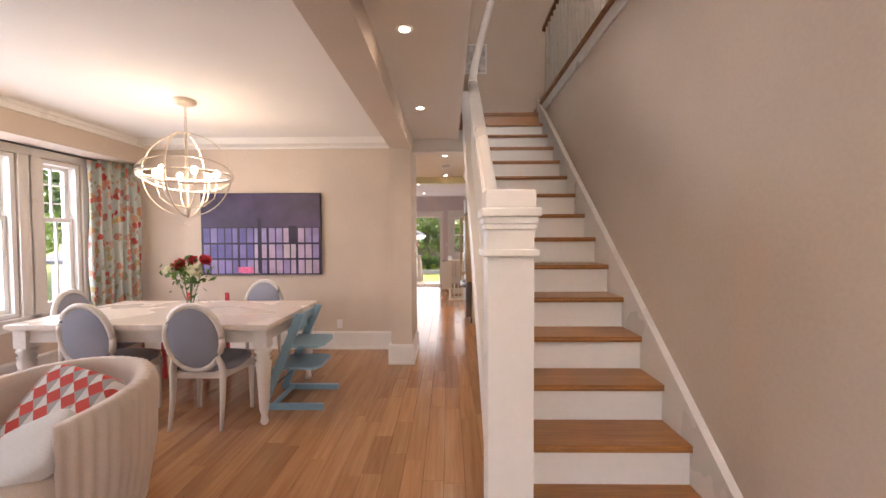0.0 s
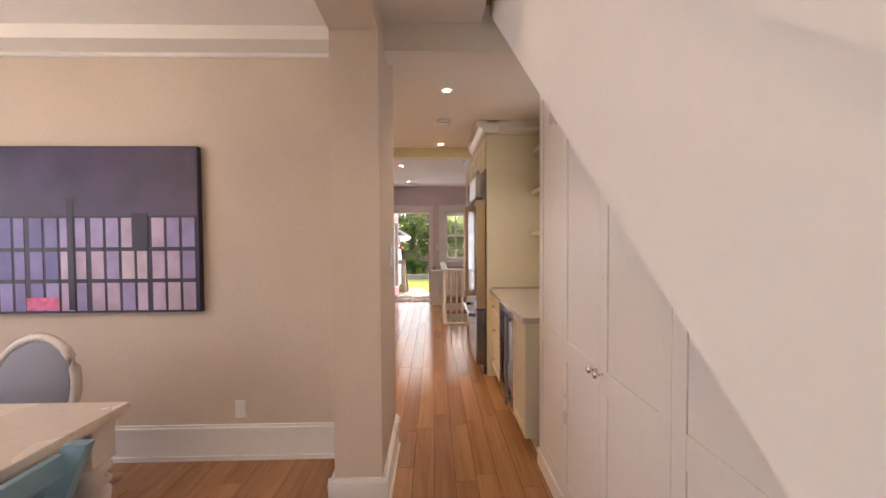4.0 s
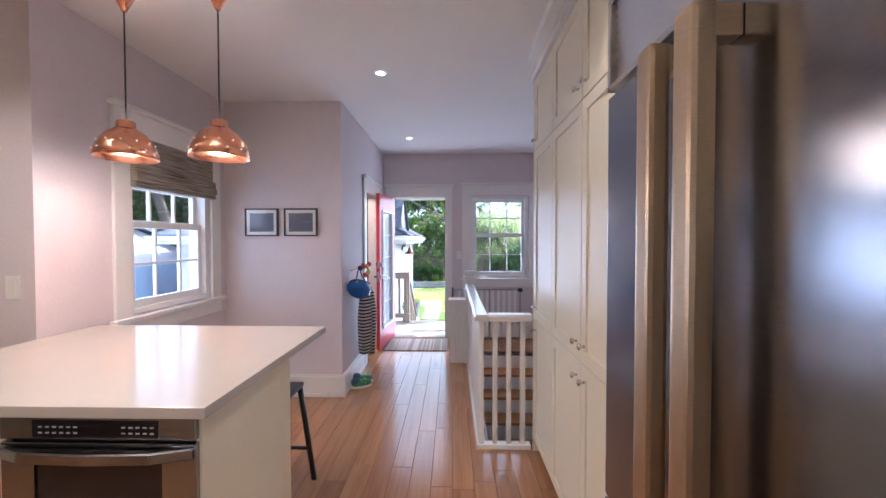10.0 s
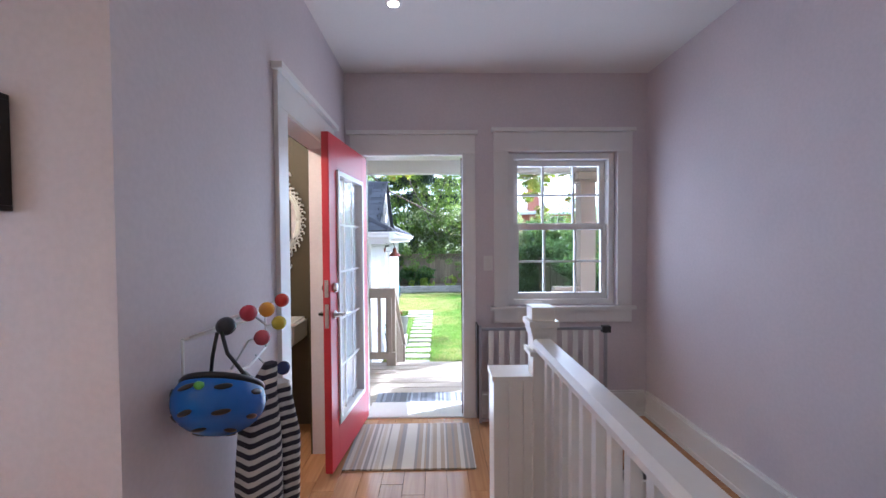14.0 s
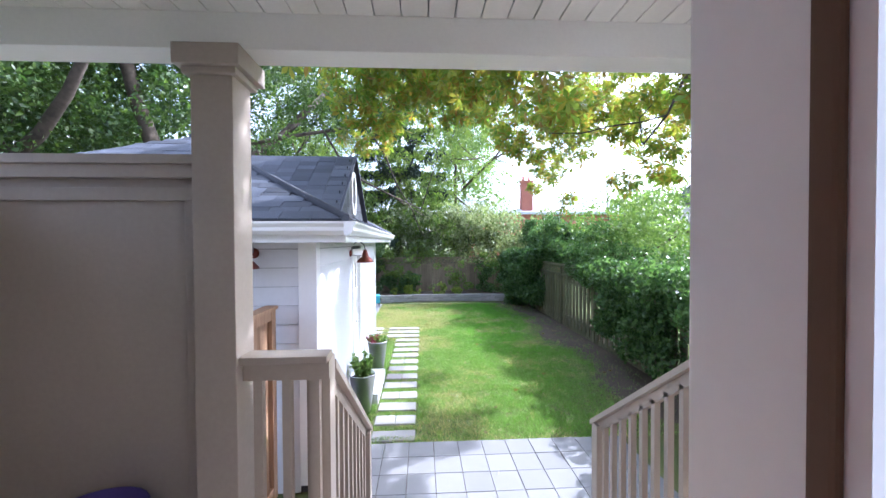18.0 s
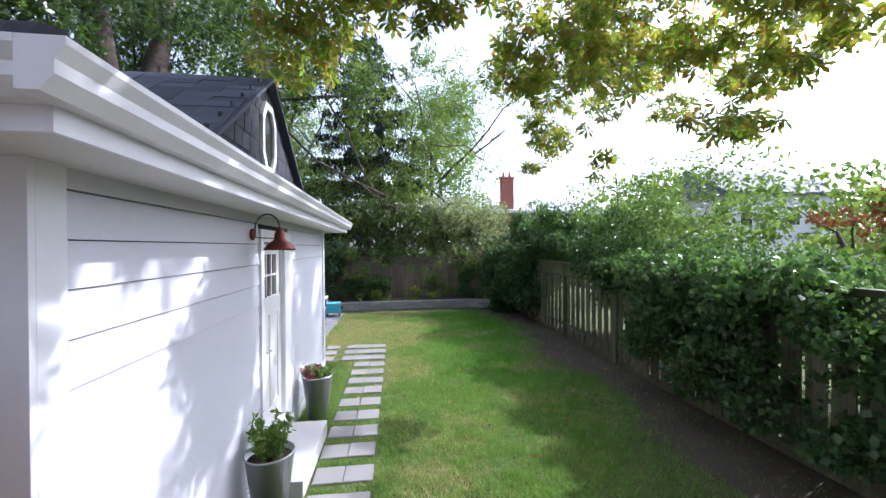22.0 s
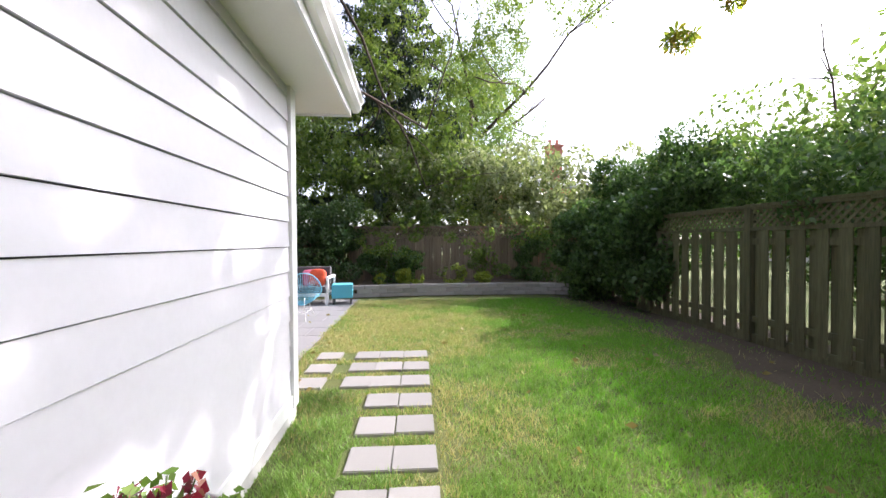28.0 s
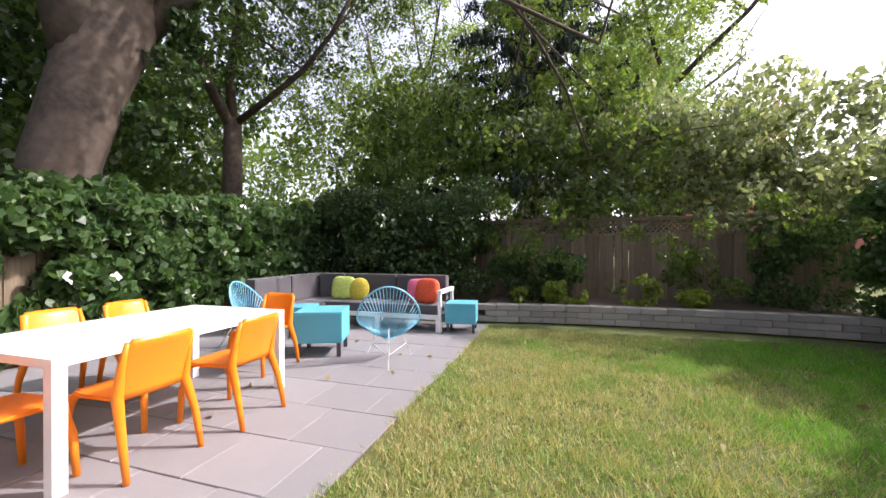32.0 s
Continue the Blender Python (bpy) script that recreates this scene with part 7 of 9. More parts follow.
def painting():
    pt = thing("painting", pose(-2.415, 4.977, 1.505), "large violet canvas of a gridded factory window at dusk", "painting")
    w, h = 0.775, 0.525
    part("canvas", boxes([(-w, w, -0.045, 0.0, -h, h)], 0.004), paint("dusk_canvas", (0.022, 0.014, 0.045), 0.45, 0.35, 9, 0.02), pt)
    tones = [paint("pane_%d" % i, _shift(c, 0.8), 0.4, 0.22, 7, 0.02) for i, c in enumerate([(0.20, 0.16, 0.42), (0.34, 0.28, 0.55), (0.13, 0.11, 0.36), (0.52, 0.40, 0.58), (0.26, 0.21, 0.5), (0.60, 0.50, 0.60)])]
    rng = random.Random(9)
    xs = [(-w + 0.02 + 1.51 * i / 16) for i in range(17)]
    groups = [[] for _ in tones]
    for r, (z0, z1) in enumerate(((-h + 0.015, -h + 0.19), (-h + 0.215, -h + 0.39), (-h + 0.415, -h + 0.6))):
        for i in range(16):
            a, b = xs[i] + 0.011, xs[i + 1] - (0.022 if i in (4, 8, 12) else 0.006)
            k = rng.choice((0, 2, 2, 4) if r else (0, 4, 1)) if i < 7 else rng.choice((1, 3, 4, 1) if r == 2 else (3, 5, 1, 3))
            groups[k].append((a, b, -0.0475, -0.0452, z0, z1))
    for g, t in zip(groups, tones):
        for r in g:
            part("painted_pane", boxes([r]), t, pt)
    part("painted_sky", boxes([(-w + 0.01, w - 0.01, -0.0468, -0.0452, 0.09, h - 0.01)]), paint("dusk_sky", (0.05, 0.03, 0.085), 0.45, 0.45, 4, 0.02), pt)
    part("painted_beam", boxes([(0.36, 0.46, -0.0486, -0.0477, -h + 0.4, -h + 0.63), (-0.04, 0.0, -0.0486, -0.0477, -h + 0.02, -h + 0.72)]), paint("dusk_beam", (0.016, 0.01, 0.035), 0.45, 0.3, 9, 0.02), pt)
    part("painted_blossom", boxes([(-0.3, -0.1, -0.0482, -0.0477, -h + 0.02, -h + 0.1)]), paint("pink_blossom", (0.6, 0.12, 0.25), 0.5, 0.4, 30), pt)


painting()


def curtain():
    bm = bmesh.new()
    n, rows = 60, 10
    grid = []
    for j in range(rows + 1):
        z = 0.03 + 2.36 * j / rows
        grid.append([bm.verts.new((-4.25 + 0.3 * i / n + 0.045 * math.sin(i * 0.62 + 0.25 * math.sin(j)) * (1.0 - 0.25 * j / rows) + 0.01 * math.sin(i * 1.7 + j), 4.5 + 0.41 * i / n - 0.02 * math.sin(i * 0.62), z)) for i in range(n + 1)])
    for a, b in zip(grid, grid[1:]):
        for i in range(n):
            bm.faces.new((a[i], a[i + 1], b[i + 1], b[i])).smooth = True
    m, nd, ln, bs = _nodes("floral_cotton")
    v = _coords(nd, ln)
    vor = nd.new("ShaderNodeTexVoronoi")
    vor.inputs["Scale"].default_value = 11.0
    ln.new(v, vor.inputs["Vector"])
    n1 = _noise(nd, ln, v, 14, 3)
    blob_ = nd.new("ShaderNodeMath")
    blob_.operation = "ADD"
    ln.new(vor.outputs["Distance"], blob_.inputs[0])
    ln.new(n1, blob_.inputs[1])
    sep = nd.new("ShaderNodeSeparateColor")
    ln.new(vor.outputs["Color"], sep.inputs[0])
    flower = _ramp(nd, ln, sep.outputs[0], [(0.0, (0.55, 0.07, 0.06)), (0.2, (0.66, 0.3, 0.22)), (0.4, (0.62, 0.45, 0.2)), (0.55, (0.36, 0.42, 0.3)), (0.75, (0.7, 0.55, 0.45)), (1.0, (0.5, 0.16, 0.14))])
    c = _mix(nd, ln, _ramp(nd, ln, blob_.outputs[0], [(0.94, (1, 1, 1)), (1.02, (0, 0, 0))]), (0.60, 0.66, 0.62), flower)
    ln.new(c, bs.inputs["Base Color"])
    bs.inputs["Roughness"].default_value = 0.95
    cu = thing("curtain", pose(0, 0, 0), "floral cotton curtain on a pale blue ground beside the window", "curtain")
    ob = part("curtain_panel", bm, m, cu)
    mod = ob.modifiers.new("cloth", "SOLIDIFY")
    mod.thickness = 0.004
    part("curtain_rod", tube(bmesh.new(), [(-4.2, 1.0, 2.385), (-4.2, 4.95, 2.385)], 0.01, 8), M["steel_dark"], cu)


curtain()


def diamond_cloth():
    """Printed cotton: rows of red diamonds over half grey, half white ones."""
    m, nd, ln, bs = _nodes("diamond_cotton")
    sep = nd.new("ShaderNodeSeparateXYZ")
    ln.new(_coords(nd, ln, (9.5, 12.0, 1)), sep.inputs[0])

    def do(op, a, b=None):
        k = nd.new("ShaderNodeMath")
        k.operation = op
        for s, v in zip(k.inputs, (a, b)):
            if v is None:
                continue
            if isinstance(v, (int, float)):
                s.default_value = v
            else:
                ln.new(v, s)
        return k.outputs[0]
    p, q = do("ADD", sep.outputs[0], sep.outputs[1]), do("SUBTRACT", sep.outputs[0], sep.outputs[1])
    row = do("PINGPONG", do("SUBTRACT", do("FLOOR", p), do("FLOOR", q)), 1.0)
    half = do("GREATER_THAN", do("ADD", do("FRACT", p), do("FRACT", q)), 1.0)
    pale = _mix(nd, ln, half, (0.40, 0.37, 0.36), (0.74, 0.72, 0.70))
    weave = _noise(nd, ln, _coords(nd, ln), 260, 2)
    c = _mix(nd, ln, row, (0.62, 0.09, 0.07), pale)
    ln.new(_mix(nd, ln, 1.0, c, _ramp(nd, ln, weave, [(0.3, (0.85,) * 3), (0.7, (1.0,) * 3)]), "MULTIPLY"), bs.inputs["Base Color"])
    bs.inputs["Roughness"].default_value = 0.95
    return m


def tub_chair():
    tc = thing("tub_chair", pose(-2.0, 1.86, 0, 0, 0, 176), "cream pleated tub armchair with a patterned cushion", "armchair")
    cream = fabric("cream_velvet", (0.56, 0.47, 0.40), 0.1)
    bm = bmesh.new()
    n = 176
    prof = lambda t: 0.75 - 0.1 * abs(t) ** 2.2
    rows = []
    for i in range(n + 1):
        t = -1 + 2 * i / n
        a = radians(90 + 128 * t) + math.pi
        ri, ro, h = 0.34, 0.44 + 0.007 * math.sin(i * 1.3) + 0.003 * math.sin(i * 0.37), prof(t)
        c, s = math.cos(a), math.sin(a)
        rows.append([bm.verts.new((c * r_, s * r_ * 0.95, z)) for r_, z in ((ro * 0.9, 0.1), (ro, 0.35), (ro * 1.03, h - 0.06), (ro * 0.99, h), (ri * 1.1, h), (ri, h - 0.06), (ri, 0.36))])
    for p, q in zip(rows, rows[1:]):
        for k in range(6):
            bm.faces.new((p[k], q[k], q[k + 1], p[k + 1])).smooth = True
    bm.faces.new(rows[0]), bm.faces.new(rows[-1][::-1])
    bmesh.ops.recalc_face_normals(bm, faces=bm.faces)
    part("shell", bm, cream, tc)
    part("seat", blob(bmesh.new(), 0, 0.05, 0.36, 0.36, 0.38, 0.1, 22, 8, 0.55), cream, tc)
    part("base", lathe(bmesh.new(), [(0.36, 0.02), (0.39, 0.05), (0.4, 0.12), (0.36, 0.3)], 30), cream, tc)
    for i in range(4):
        a = radians(45 + 90 * i)
        part("foot", lathe(bmesh.new(), [(0.02, 0.0), (0.025, 0.03)], 10, 0.28 * math.cos(a), 0.28 * math.sin(a)), M["black"], tc)
    cu = thing("cushion", pose(-1.95, 1.87, 0.56, 52, 6, -16), "red, grey and white diamond-pattern cushion in the armchair", "cushion")
    part("cover", blob(bmesh.new(), 0, 0, 0, 0.25, 0.24, 0.06, 28, 11, 0.32), diamond_cloth(), cu)
    th = thing("throw_pillow", pose(-1.88, 1.66, 0.5, 40, 0, -20) @ pose(0, 0, 0, 0, 0, 38), "crumpled white pillow in the armchair", "cushion")
    part("cover", blob(bmesh.new(), 0, 0, 0, 0.17, 0.16, 0.05, 22, 9, 0.35), fabric("pale_linen", (0.68, 0.66, 0.64)), th)


tub_chair()


def wall_plate(name, m, label, kind="outlet"):
    wp = thing(name, m, label, kind)
    part("plate", boxes([(-0.036, 0.036, -0.006, 0.0, -0.058, 0.058)], 0.002), M["white"], wp)
    part("insert", boxes([(-0.017, 0.017, -0.01, -0.0065, -0.034, 0.034)], 0.002), M["ceramic"], wp)


wall_plate("outlet", pose(-1.42, 4.978, 0.33), "white wall outlet above the baseboard")
wall_plate("light_switch", pose(-0.418, 4.81, 1.33, 0, 0, 90), "white light switch on the wall end", "switch")
wall_plate("thermostat_plate", pose(-0.662, 4.6, 1.55, 0, 0, -90), "small dark wall control", "switch")
wall_plate("light_switch", pose(-2.36, 8.098, 1.2), "white light switch beside the chalkboard", "switch")
wall_plate("light_switch", pose(-0.06, 11.878, 1.22), "white light switch beside the back door", "switch")


def downlight(x, y, z):
    dl = thing("recessed_light", pose(x, y, z), "small round recessed ceiling light, lit", "ceiling light", "recessed lights")
    part("trim_ring", lathe(bmesh.new(), [(0.03, 0.0), (0.047, 0.0), (0.045, -0.005), (0.03, -0.005)], 24, 0, 0, False), M["white"], dl)
    part("lens", lathe(bmesh.new(), [(0.0, -0.002), (0.03, -0.002), (0.03, -0.004), (0.0, -0.0041)], 24, 0, 0, False), M["lamp_on"], dl)


for _x, _y in HALL_SPOTS + KITCHEN_SPOTS:
    downlight(_x, _y, 2.62)
for _x, _y in BACK_SPOTS:
    downlight(_x, _y, 2.7)
sd = thing("smoke_detector", pose(-0.04, 6.35, 2.62), "round white smoke detector on the ceiling", "smoke detector")
part("housing", lathe(bmesh.new(), [(0.0, 0.0), (0.07, 0.0), (0.07, -0.02), (0.055, -0.035), (0.0, -0.036)], 24), M["white"], sd)
part("grille", lathe(bmesh.new(), [(0.056, -0.0355), (0.058, -0.03)], 24, 0, 0, False), M["black"], sd)
up = thing("stair_print", pose(0.42, 5.945, 4.15), "small framed print on the landing wall", "picture")
part("frame", boxes([(-0.17, 0.17, -0.02, 0, -0.22, 0.22)], 0.004), M["white"], up)
part("print", boxes([(-0.15, 0.15, -0.023, -0.0205, -0.2, 0.2)]), paint("ink_print", (0.55, 0.53, 0.5), 0.6, 0.5, 22), up)


# ---- kitchen ----
def knob(parent, x, y, z, axis="-x"):
    bm = bmesh.new()
    lathe(bm, [(0.006, 0.0), (0.006, 0.012), (0.014, 0.018), (0.015, 0.026), (0.008, 0.03)], 12)
    turn = {"-x": pose(0, 0, 0, 0, -90, 0), "-y": pose(0, 0, 0, 90, 0, 0), "x": pose(0, 0, 0, 0, 90, 0)}[axis]
    return part("knob", bend(bm, Matrix.Translation((x, y, z)) @ turn), M["nickel"], parent, "small nickel knob")


def shaker(name, parent, axis, f, a, b, z0, z1, knob_at=None, w=0.055, material="cabinet"):
    """A framed cabinet front on the plane axis = f, standing out towards the hall (-x) or the south (-y)."""
    def bx(t0, t1, p, q, lo, hi):
        return (f - t1, f - t0, p, q, lo, hi) if axis == "x" else (p, q, f - t1, f - t0, lo, hi)
    g = 0.0006
    d = part(name, boxes([bx(0.0, 0.012, a + g, b - g, z0 + g, z1 - g)]), M[material], parent)
    for lo, hi in ((a + g, a + w), (b - w, b - g)):
        part("stile", boxes([bx(0.0121, 0.02, lo, hi, z0 + g, z1 - g)], 0.0015), M[material], d)
    for lo, hi in ((z0 + g, z0 + w), (z1 - w, z1 - g)):
        part("rail", boxes([bx(0.0121, 0.02, a + w + 0.0003, b - w - 0.0003, lo, hi)], 0.0015), M[material], d)
    if knob_at:
        if axis == "x":
            knob(d, f - 0.02, knob_at[0], knob_at[1], "-x")
        else:
            knob(d, knob_at[0], f - 0.02, knob_at[1], "-y")
    return d


def island():
    il = thing("kitchen_island", pose(0, 0, 0), "cream kitchen island with drawers and an open shelf", "island")
    x0, x1, y0, y1 = -2.18, -0.93, 7.38, 8.02
    part("toe_kick", boxes([(x0 + 0.06, x1 - 0.0, y0 + 0.06, y1, 0.0, 0.09)]), M["cabinet"], il)
    part("side_panel", boxes([(x1 - 0.02, x1, y0, y1 - 0.1, 0.09, 0.905), (x1 - 0.02, x1, y1 - 0.1, y1, 0.2, 0.905)], 0.002), M["cabinet"], il)
    part("side_panel", boxes([(x0, x0 + 0.02, y0, y1, 0.09, 0.905)], 0.002), M["cabinet"], il)
    part("divider", boxes([(-1.575, -1.555, y0, y1, 0.09, 0.905)], 0.002), M["cabinet"], il)
    part("back_panel", boxes([(x0 + 0.02, x1 - 0.02, y1 - 0.02, y1, 0.09, 0.905)]), M["cabinet"], il)
    part("bottom", boxes([(x0 + 0.02, x1 - 0.02, y0 + 0.02, y1 - 0.02, 0.09, 0.11)]), M["cabinet"], il)
    part("niche_floor", boxes([(x0 + 0.02, -1.575, y0, y1 - 0.02, 0.47, 0.49)], 0.002), M["cabinet"], il)
    part("rail", boxes([(-1.555, x1 - 0.02, y0 + 0.02, y1 - 0.02, 0.47, 0.49)]), M["cabinet"], il)
    for a, b in ((x0 + 0.01, -1.566), (-1.564, x1 - 0.01)):
        shaker("drawer", il, "y", y0, a, b, 0.30, 0.472, ((a + b) / 2, 0.385), 0.045)
        shaker("drawer", il, "y", y0, a, b, 0.09, 0.298, ((a + b) / 2, 0.195), 0.05)
    ct = thing("island_countertop", pose(0, 0, 0.905), "pale polished quartz island worktop", "countertop")
    part("slab", boxes([(-2.24, -0.89, 7.33, 8.42, 0.0, 0.035)], 0.004), M["counter"], ct)
    mw = thing("drawer_microwave", pose(-1.245, 7.36, 0.49), "stainless drawer microwave with a dark window", "microwave")
    part("body", boxes([(-0.3, 0.3, 0.03, 0.5, 0.0, 0.4)]), M["black"], mw)
    part("front", boxes([(-0.305, -0.2, 0.0, 0.03, 0.0, 0.325), (0.2, 0.305, 0.0, 0.03, 0.0, 0.325), (-0.2, 0.2, 0.0, 0.03, 0.0, 0.08), (-0.2, 0.2, 0.0, 0.03, 0.275, 0.325)], 0.004), M["steel"], mw)
    part("window", boxes([(-0.2, 0.2, 0.006, 0.03, 0.08, 0.275)], 0.003), M["black_glass"], mw)
    pn = part("control_panel", boxes([(-0.305, 0.305, 0.0, 0.03, 0.335, 0.4)], 0.003), M["steel"], mw)
    part("display", boxes([(-0.2, 0.19, -0.003, 0.0, 0.342, 0.395)], 0.001), M["black_glass"], pn)
    part("key_marks", boxes([(-0.18 + 0.022 * i, -0.168 + 0.022 * i, -0.0036, -0.003, 0.355 + 0.018 * j, 0.36 + 0.018 * j) for i in range(6) for j in range(2)] + [(0.08 + 0.022 * i, 0.092 + 0.022 * i, -0.0036, -0.003, 0.355 + 0.018 * j, 0.36 + 0.018 * j) for i in range(5) for j in range(2)]), paint("grey_marks", (0.3, 0.3, 0.3), 0.5), pn)
    bm = bmesh.new()
    prism(bm, [(-0.31, -0.015), (-0.2, -0.05), (0.0, -0.06), (0.2, -0.05), (0.31, -0.015), (0.31, 0.0), (-0.31, 0.0)], 0.285, 0.32)
    bmesh.ops.bevel(bm, geom=bm.edges, offset=0.004, segments=1, affect="EDGES")
    part("handle", bm, M["steel"], mw)
    cols = [(0.55, 0.4, 0.36), (0.5, 0.55, 0.45), (0.15, 0.38, 0.42), (0.28, 0.2, 0.14), (0.05, 0.05, 0.07), (0.6, 0.55, 0.46), (0.5, 0.22, 0.08), (0.42, 0.16, 0.06), (0.56, 0.34, 0.16)]
    x = -1.95
    for i, c in enumerate(cols):
        w, h, d = (0.03, 0.022, 0.03, 0.035, 0.022, 0.018, 0.04, 0.016, 0.02)[i], (0.2, 0.2, 0.28, 0.3, 0.25, 0.29, 0.26, 0.22, 0.3)[i], (0.16, 0.15, 0.18, 0.2, 0.18, 0.2, 0.22, 0.15, 0.24)[i]
        bk = thing("book", pose(x, 7.5, 0.49, 0, 5 if i > 6 else 0, 0), "upright cookbook on the island's open shelf", "book", "cookbooks")
        part("pages", boxes([(0.003, w - 0.003, 0.004, d - 0.004, 0.003, h - 0.003)]), paint("paper", (0.7, 0.66, 0.58), 0.8), bk)
        part("cover", boxes([(0, 0.003, 0, d, 0, h), (w - 0.003, w, 0, d, 0, h), (0.003, w - 0.003, 0, 0.003, 0, h)]), paint("cover_%d" % i, c, 0.5, 0.15, 30), bk)
        x += w + 0.003


island()


def stool():
    so = thing("bar_stool", pose(-1.2, 8.28, 0), "black metal counter stool tucked under the island", "stool")
    part("seat", boxes([(-0.17, 0.17, -0.17, 0.17, 0.58, 0.605)], 0.012), M["black"], so)
    for sx in (-1, 1):
        for sy in (-1, 1):
            part("leg", tube(bmesh.new(), [(0.21 * sx, 0.21 * sy, 0), (0.15 * sx, 0.15 * sy, 0.59)], 0.016, 6), M["black"], so)
    for s in (-1, 1):
        part("stretcher", tube(bmesh.new(), [(-0.19, 0.19 * s, 0.2), (0.19, 0.19 * s, 0.2)], 0.01, 6), M["black"], so)
    return so


_st = stool()
copy_thing(_st, pose(-1.75, 8.28, 0))


PINHOLE = glow("pinhole_lit", (1.0, 0.8, 0.55), 0.2)


def pendant(x, y):
    pd = thing("pendant_lamp", pose(x, y, 2.7), "copper dome pendant lamp with pinholes over the island", "pendant lamp", "pendants over the island")
    part("ceiling_cone", lathe(bmesh.new(), [(0.055, 0.0), (0.052, -0.01), (0.012, -0.1), (0.0, -0.1)], 20), M["copper"], pd)
    part("cord", tube(bmesh.new(), [(0, 0, -0.1), (0, 0, -0.7)], 0.004, 6), M["black"], pd)
    prof = [(0.035, -0.655), (0.04, -0.66), (0.042, -0.69), (0.05, -0.695), (0.085, -0.72), (0.115, -0.76), (0.132, -0.8), (0.14, -0.845), (0.137, -0.845), (0.128, -0.8), (0.11, -0.762), (0.08, -0.725), (0.03, -0.7)]
    sh = part("shade", lathe(bmesh.new(), prof, 32, 0, 0, False), M["copper"], pd)
    bm = bmesh.new()
    for k, (r, z) in enumerate(((0.122, -0.77), (0.135, -0.81))):
        for i in range(12):
            a = 2 * math.pi * (i + 0.5 * k) / 12
            blob(bm, r * math.cos(a), r * math.sin(a), z, 0.003, 0.003, 0.003, 6, 4)
    part("pinhole_light", bm, PINHOLE, sh)
    part("bulb", blob(bmesh.new(), 0, 0, -0.78, 0.05, 0.05, 0.05, 14, 8), M["bulb_on"], pd)


pendant(-1.83, 8.17)
pendant(-1.345, 8.17)
lamp("pendant_light", "POINT", pose(-1.83, 8.17, 1.84), 1.2, WARM, 0.05)
lamp("pendant_light", "POINT", pose(-1.345, 8.17, 1.84), 1.2, WARM, 0.05)


def fridge():
    fx, y0, y1 = 0.29, 6.47, 7.36
    fr = thing("refrigerator", pose(0, 0, 0), "built-in stainless french-door refrigerator with a louvred grille", "refrigerator")
    part("body", boxes([(fx + 0.11, 1.15, y0, y1, 0.02, 2.12)]), M["steel_bright"], fr)
    ym = (y0 + y1) / 2
    for a, b in ((y0 + 0.004, ym - 0.003), (ym + 0.003, y1 - 0.004)):
        d = part("door", boxes([(fx, fx + 0.105, a, b, 0.69, 1.84)], 0.008), M["steel"], fr)
        yy = b - 0.06 if a < ym - 0.1 else a + 0.06
        part("handle", boxes([(fx - 0.085, fx - 0.045, yy - 0.026, yy + 0.026, 0.78, 1.8)], 0.01), M["bronze"], d, "heavy warm-toned steel handle")
        if a < ym - 0.1:
            part("door_edge", boxes([(fx + 0.006, fx + 0.1, a - 0.003, a + 0.002, 0.695, 1.835)]), M["bronze"], d)
        for z in (0.78, 1.75):
            part("handle_mount", boxes([(fx - 0.045, fx - 0.001, yy - 0.018, yy + 0.018, z, z + 0.05)], 0.004), M["bronze"], d)
    d = part("freezer_drawer", boxes([(fx, fx + 0.105, y0 + 0.004, y1 - 0.004, 0.1, 0.68)], 0.008), M["steel"], fr)
    part("handle", boxes([(fx - 0.075, fx - 0.045, y0 + 0.06, y1 - 0.06, 0.6, 0.635)], 0.01), M["steel"], d)
    for y in (y0 + 0.06, y1 - 0.1):
        part("handle_mount", boxes([(fx - 0.045, fx - 0.001, y, y + 0.04, 0.6, 0.635)], 0.004), M["steel"], d)
    part("plinth", boxes([(fx + 0.08, fx + 0.109, y0, y1, 0.0, 0.095)]), M["steel_dark"], fr)
    g = part("grille", boxes([(fx, fx + 0.05, y0, y0 + 0.02, 1.86, 2.12), (fx, fx + 0.05, y1 - 0.02, y1, 1.86, 2.12), (fx, fx + 0.05, y0, y1, 2.1, 2.12), (fx, fx + 0.05, y0, y1, 1.86, 1.875)], 0.002), M["steel_bright"], fr)
    for i in range(9):
        bm = boxes([(-0.03, 0.0, y0 + 0.02, y1 - 0.02, -0.003, 0.003)])
        part("louvre", bend(bm, Matrix.Translation((fx + 0.032, 0, 1.89 + 0.024 * i)) @ pose(0, 0, 0, 0, 50, 0)), M["steel_bright"], g)
    part("hinge", boxes([(fx + 0.005, fx + 0.07, y0 + 0.005, y0 + 0.05, 1.842, 1.858)], 0.002), M["steel_dark"], fr)
    part("badge", boxes([(fx - 0.002, fx - 0.0005, y0 + 0.1, y0 + 0.17, 1.77, 1.785)]), M["steel_dark"], fr)


fridge()


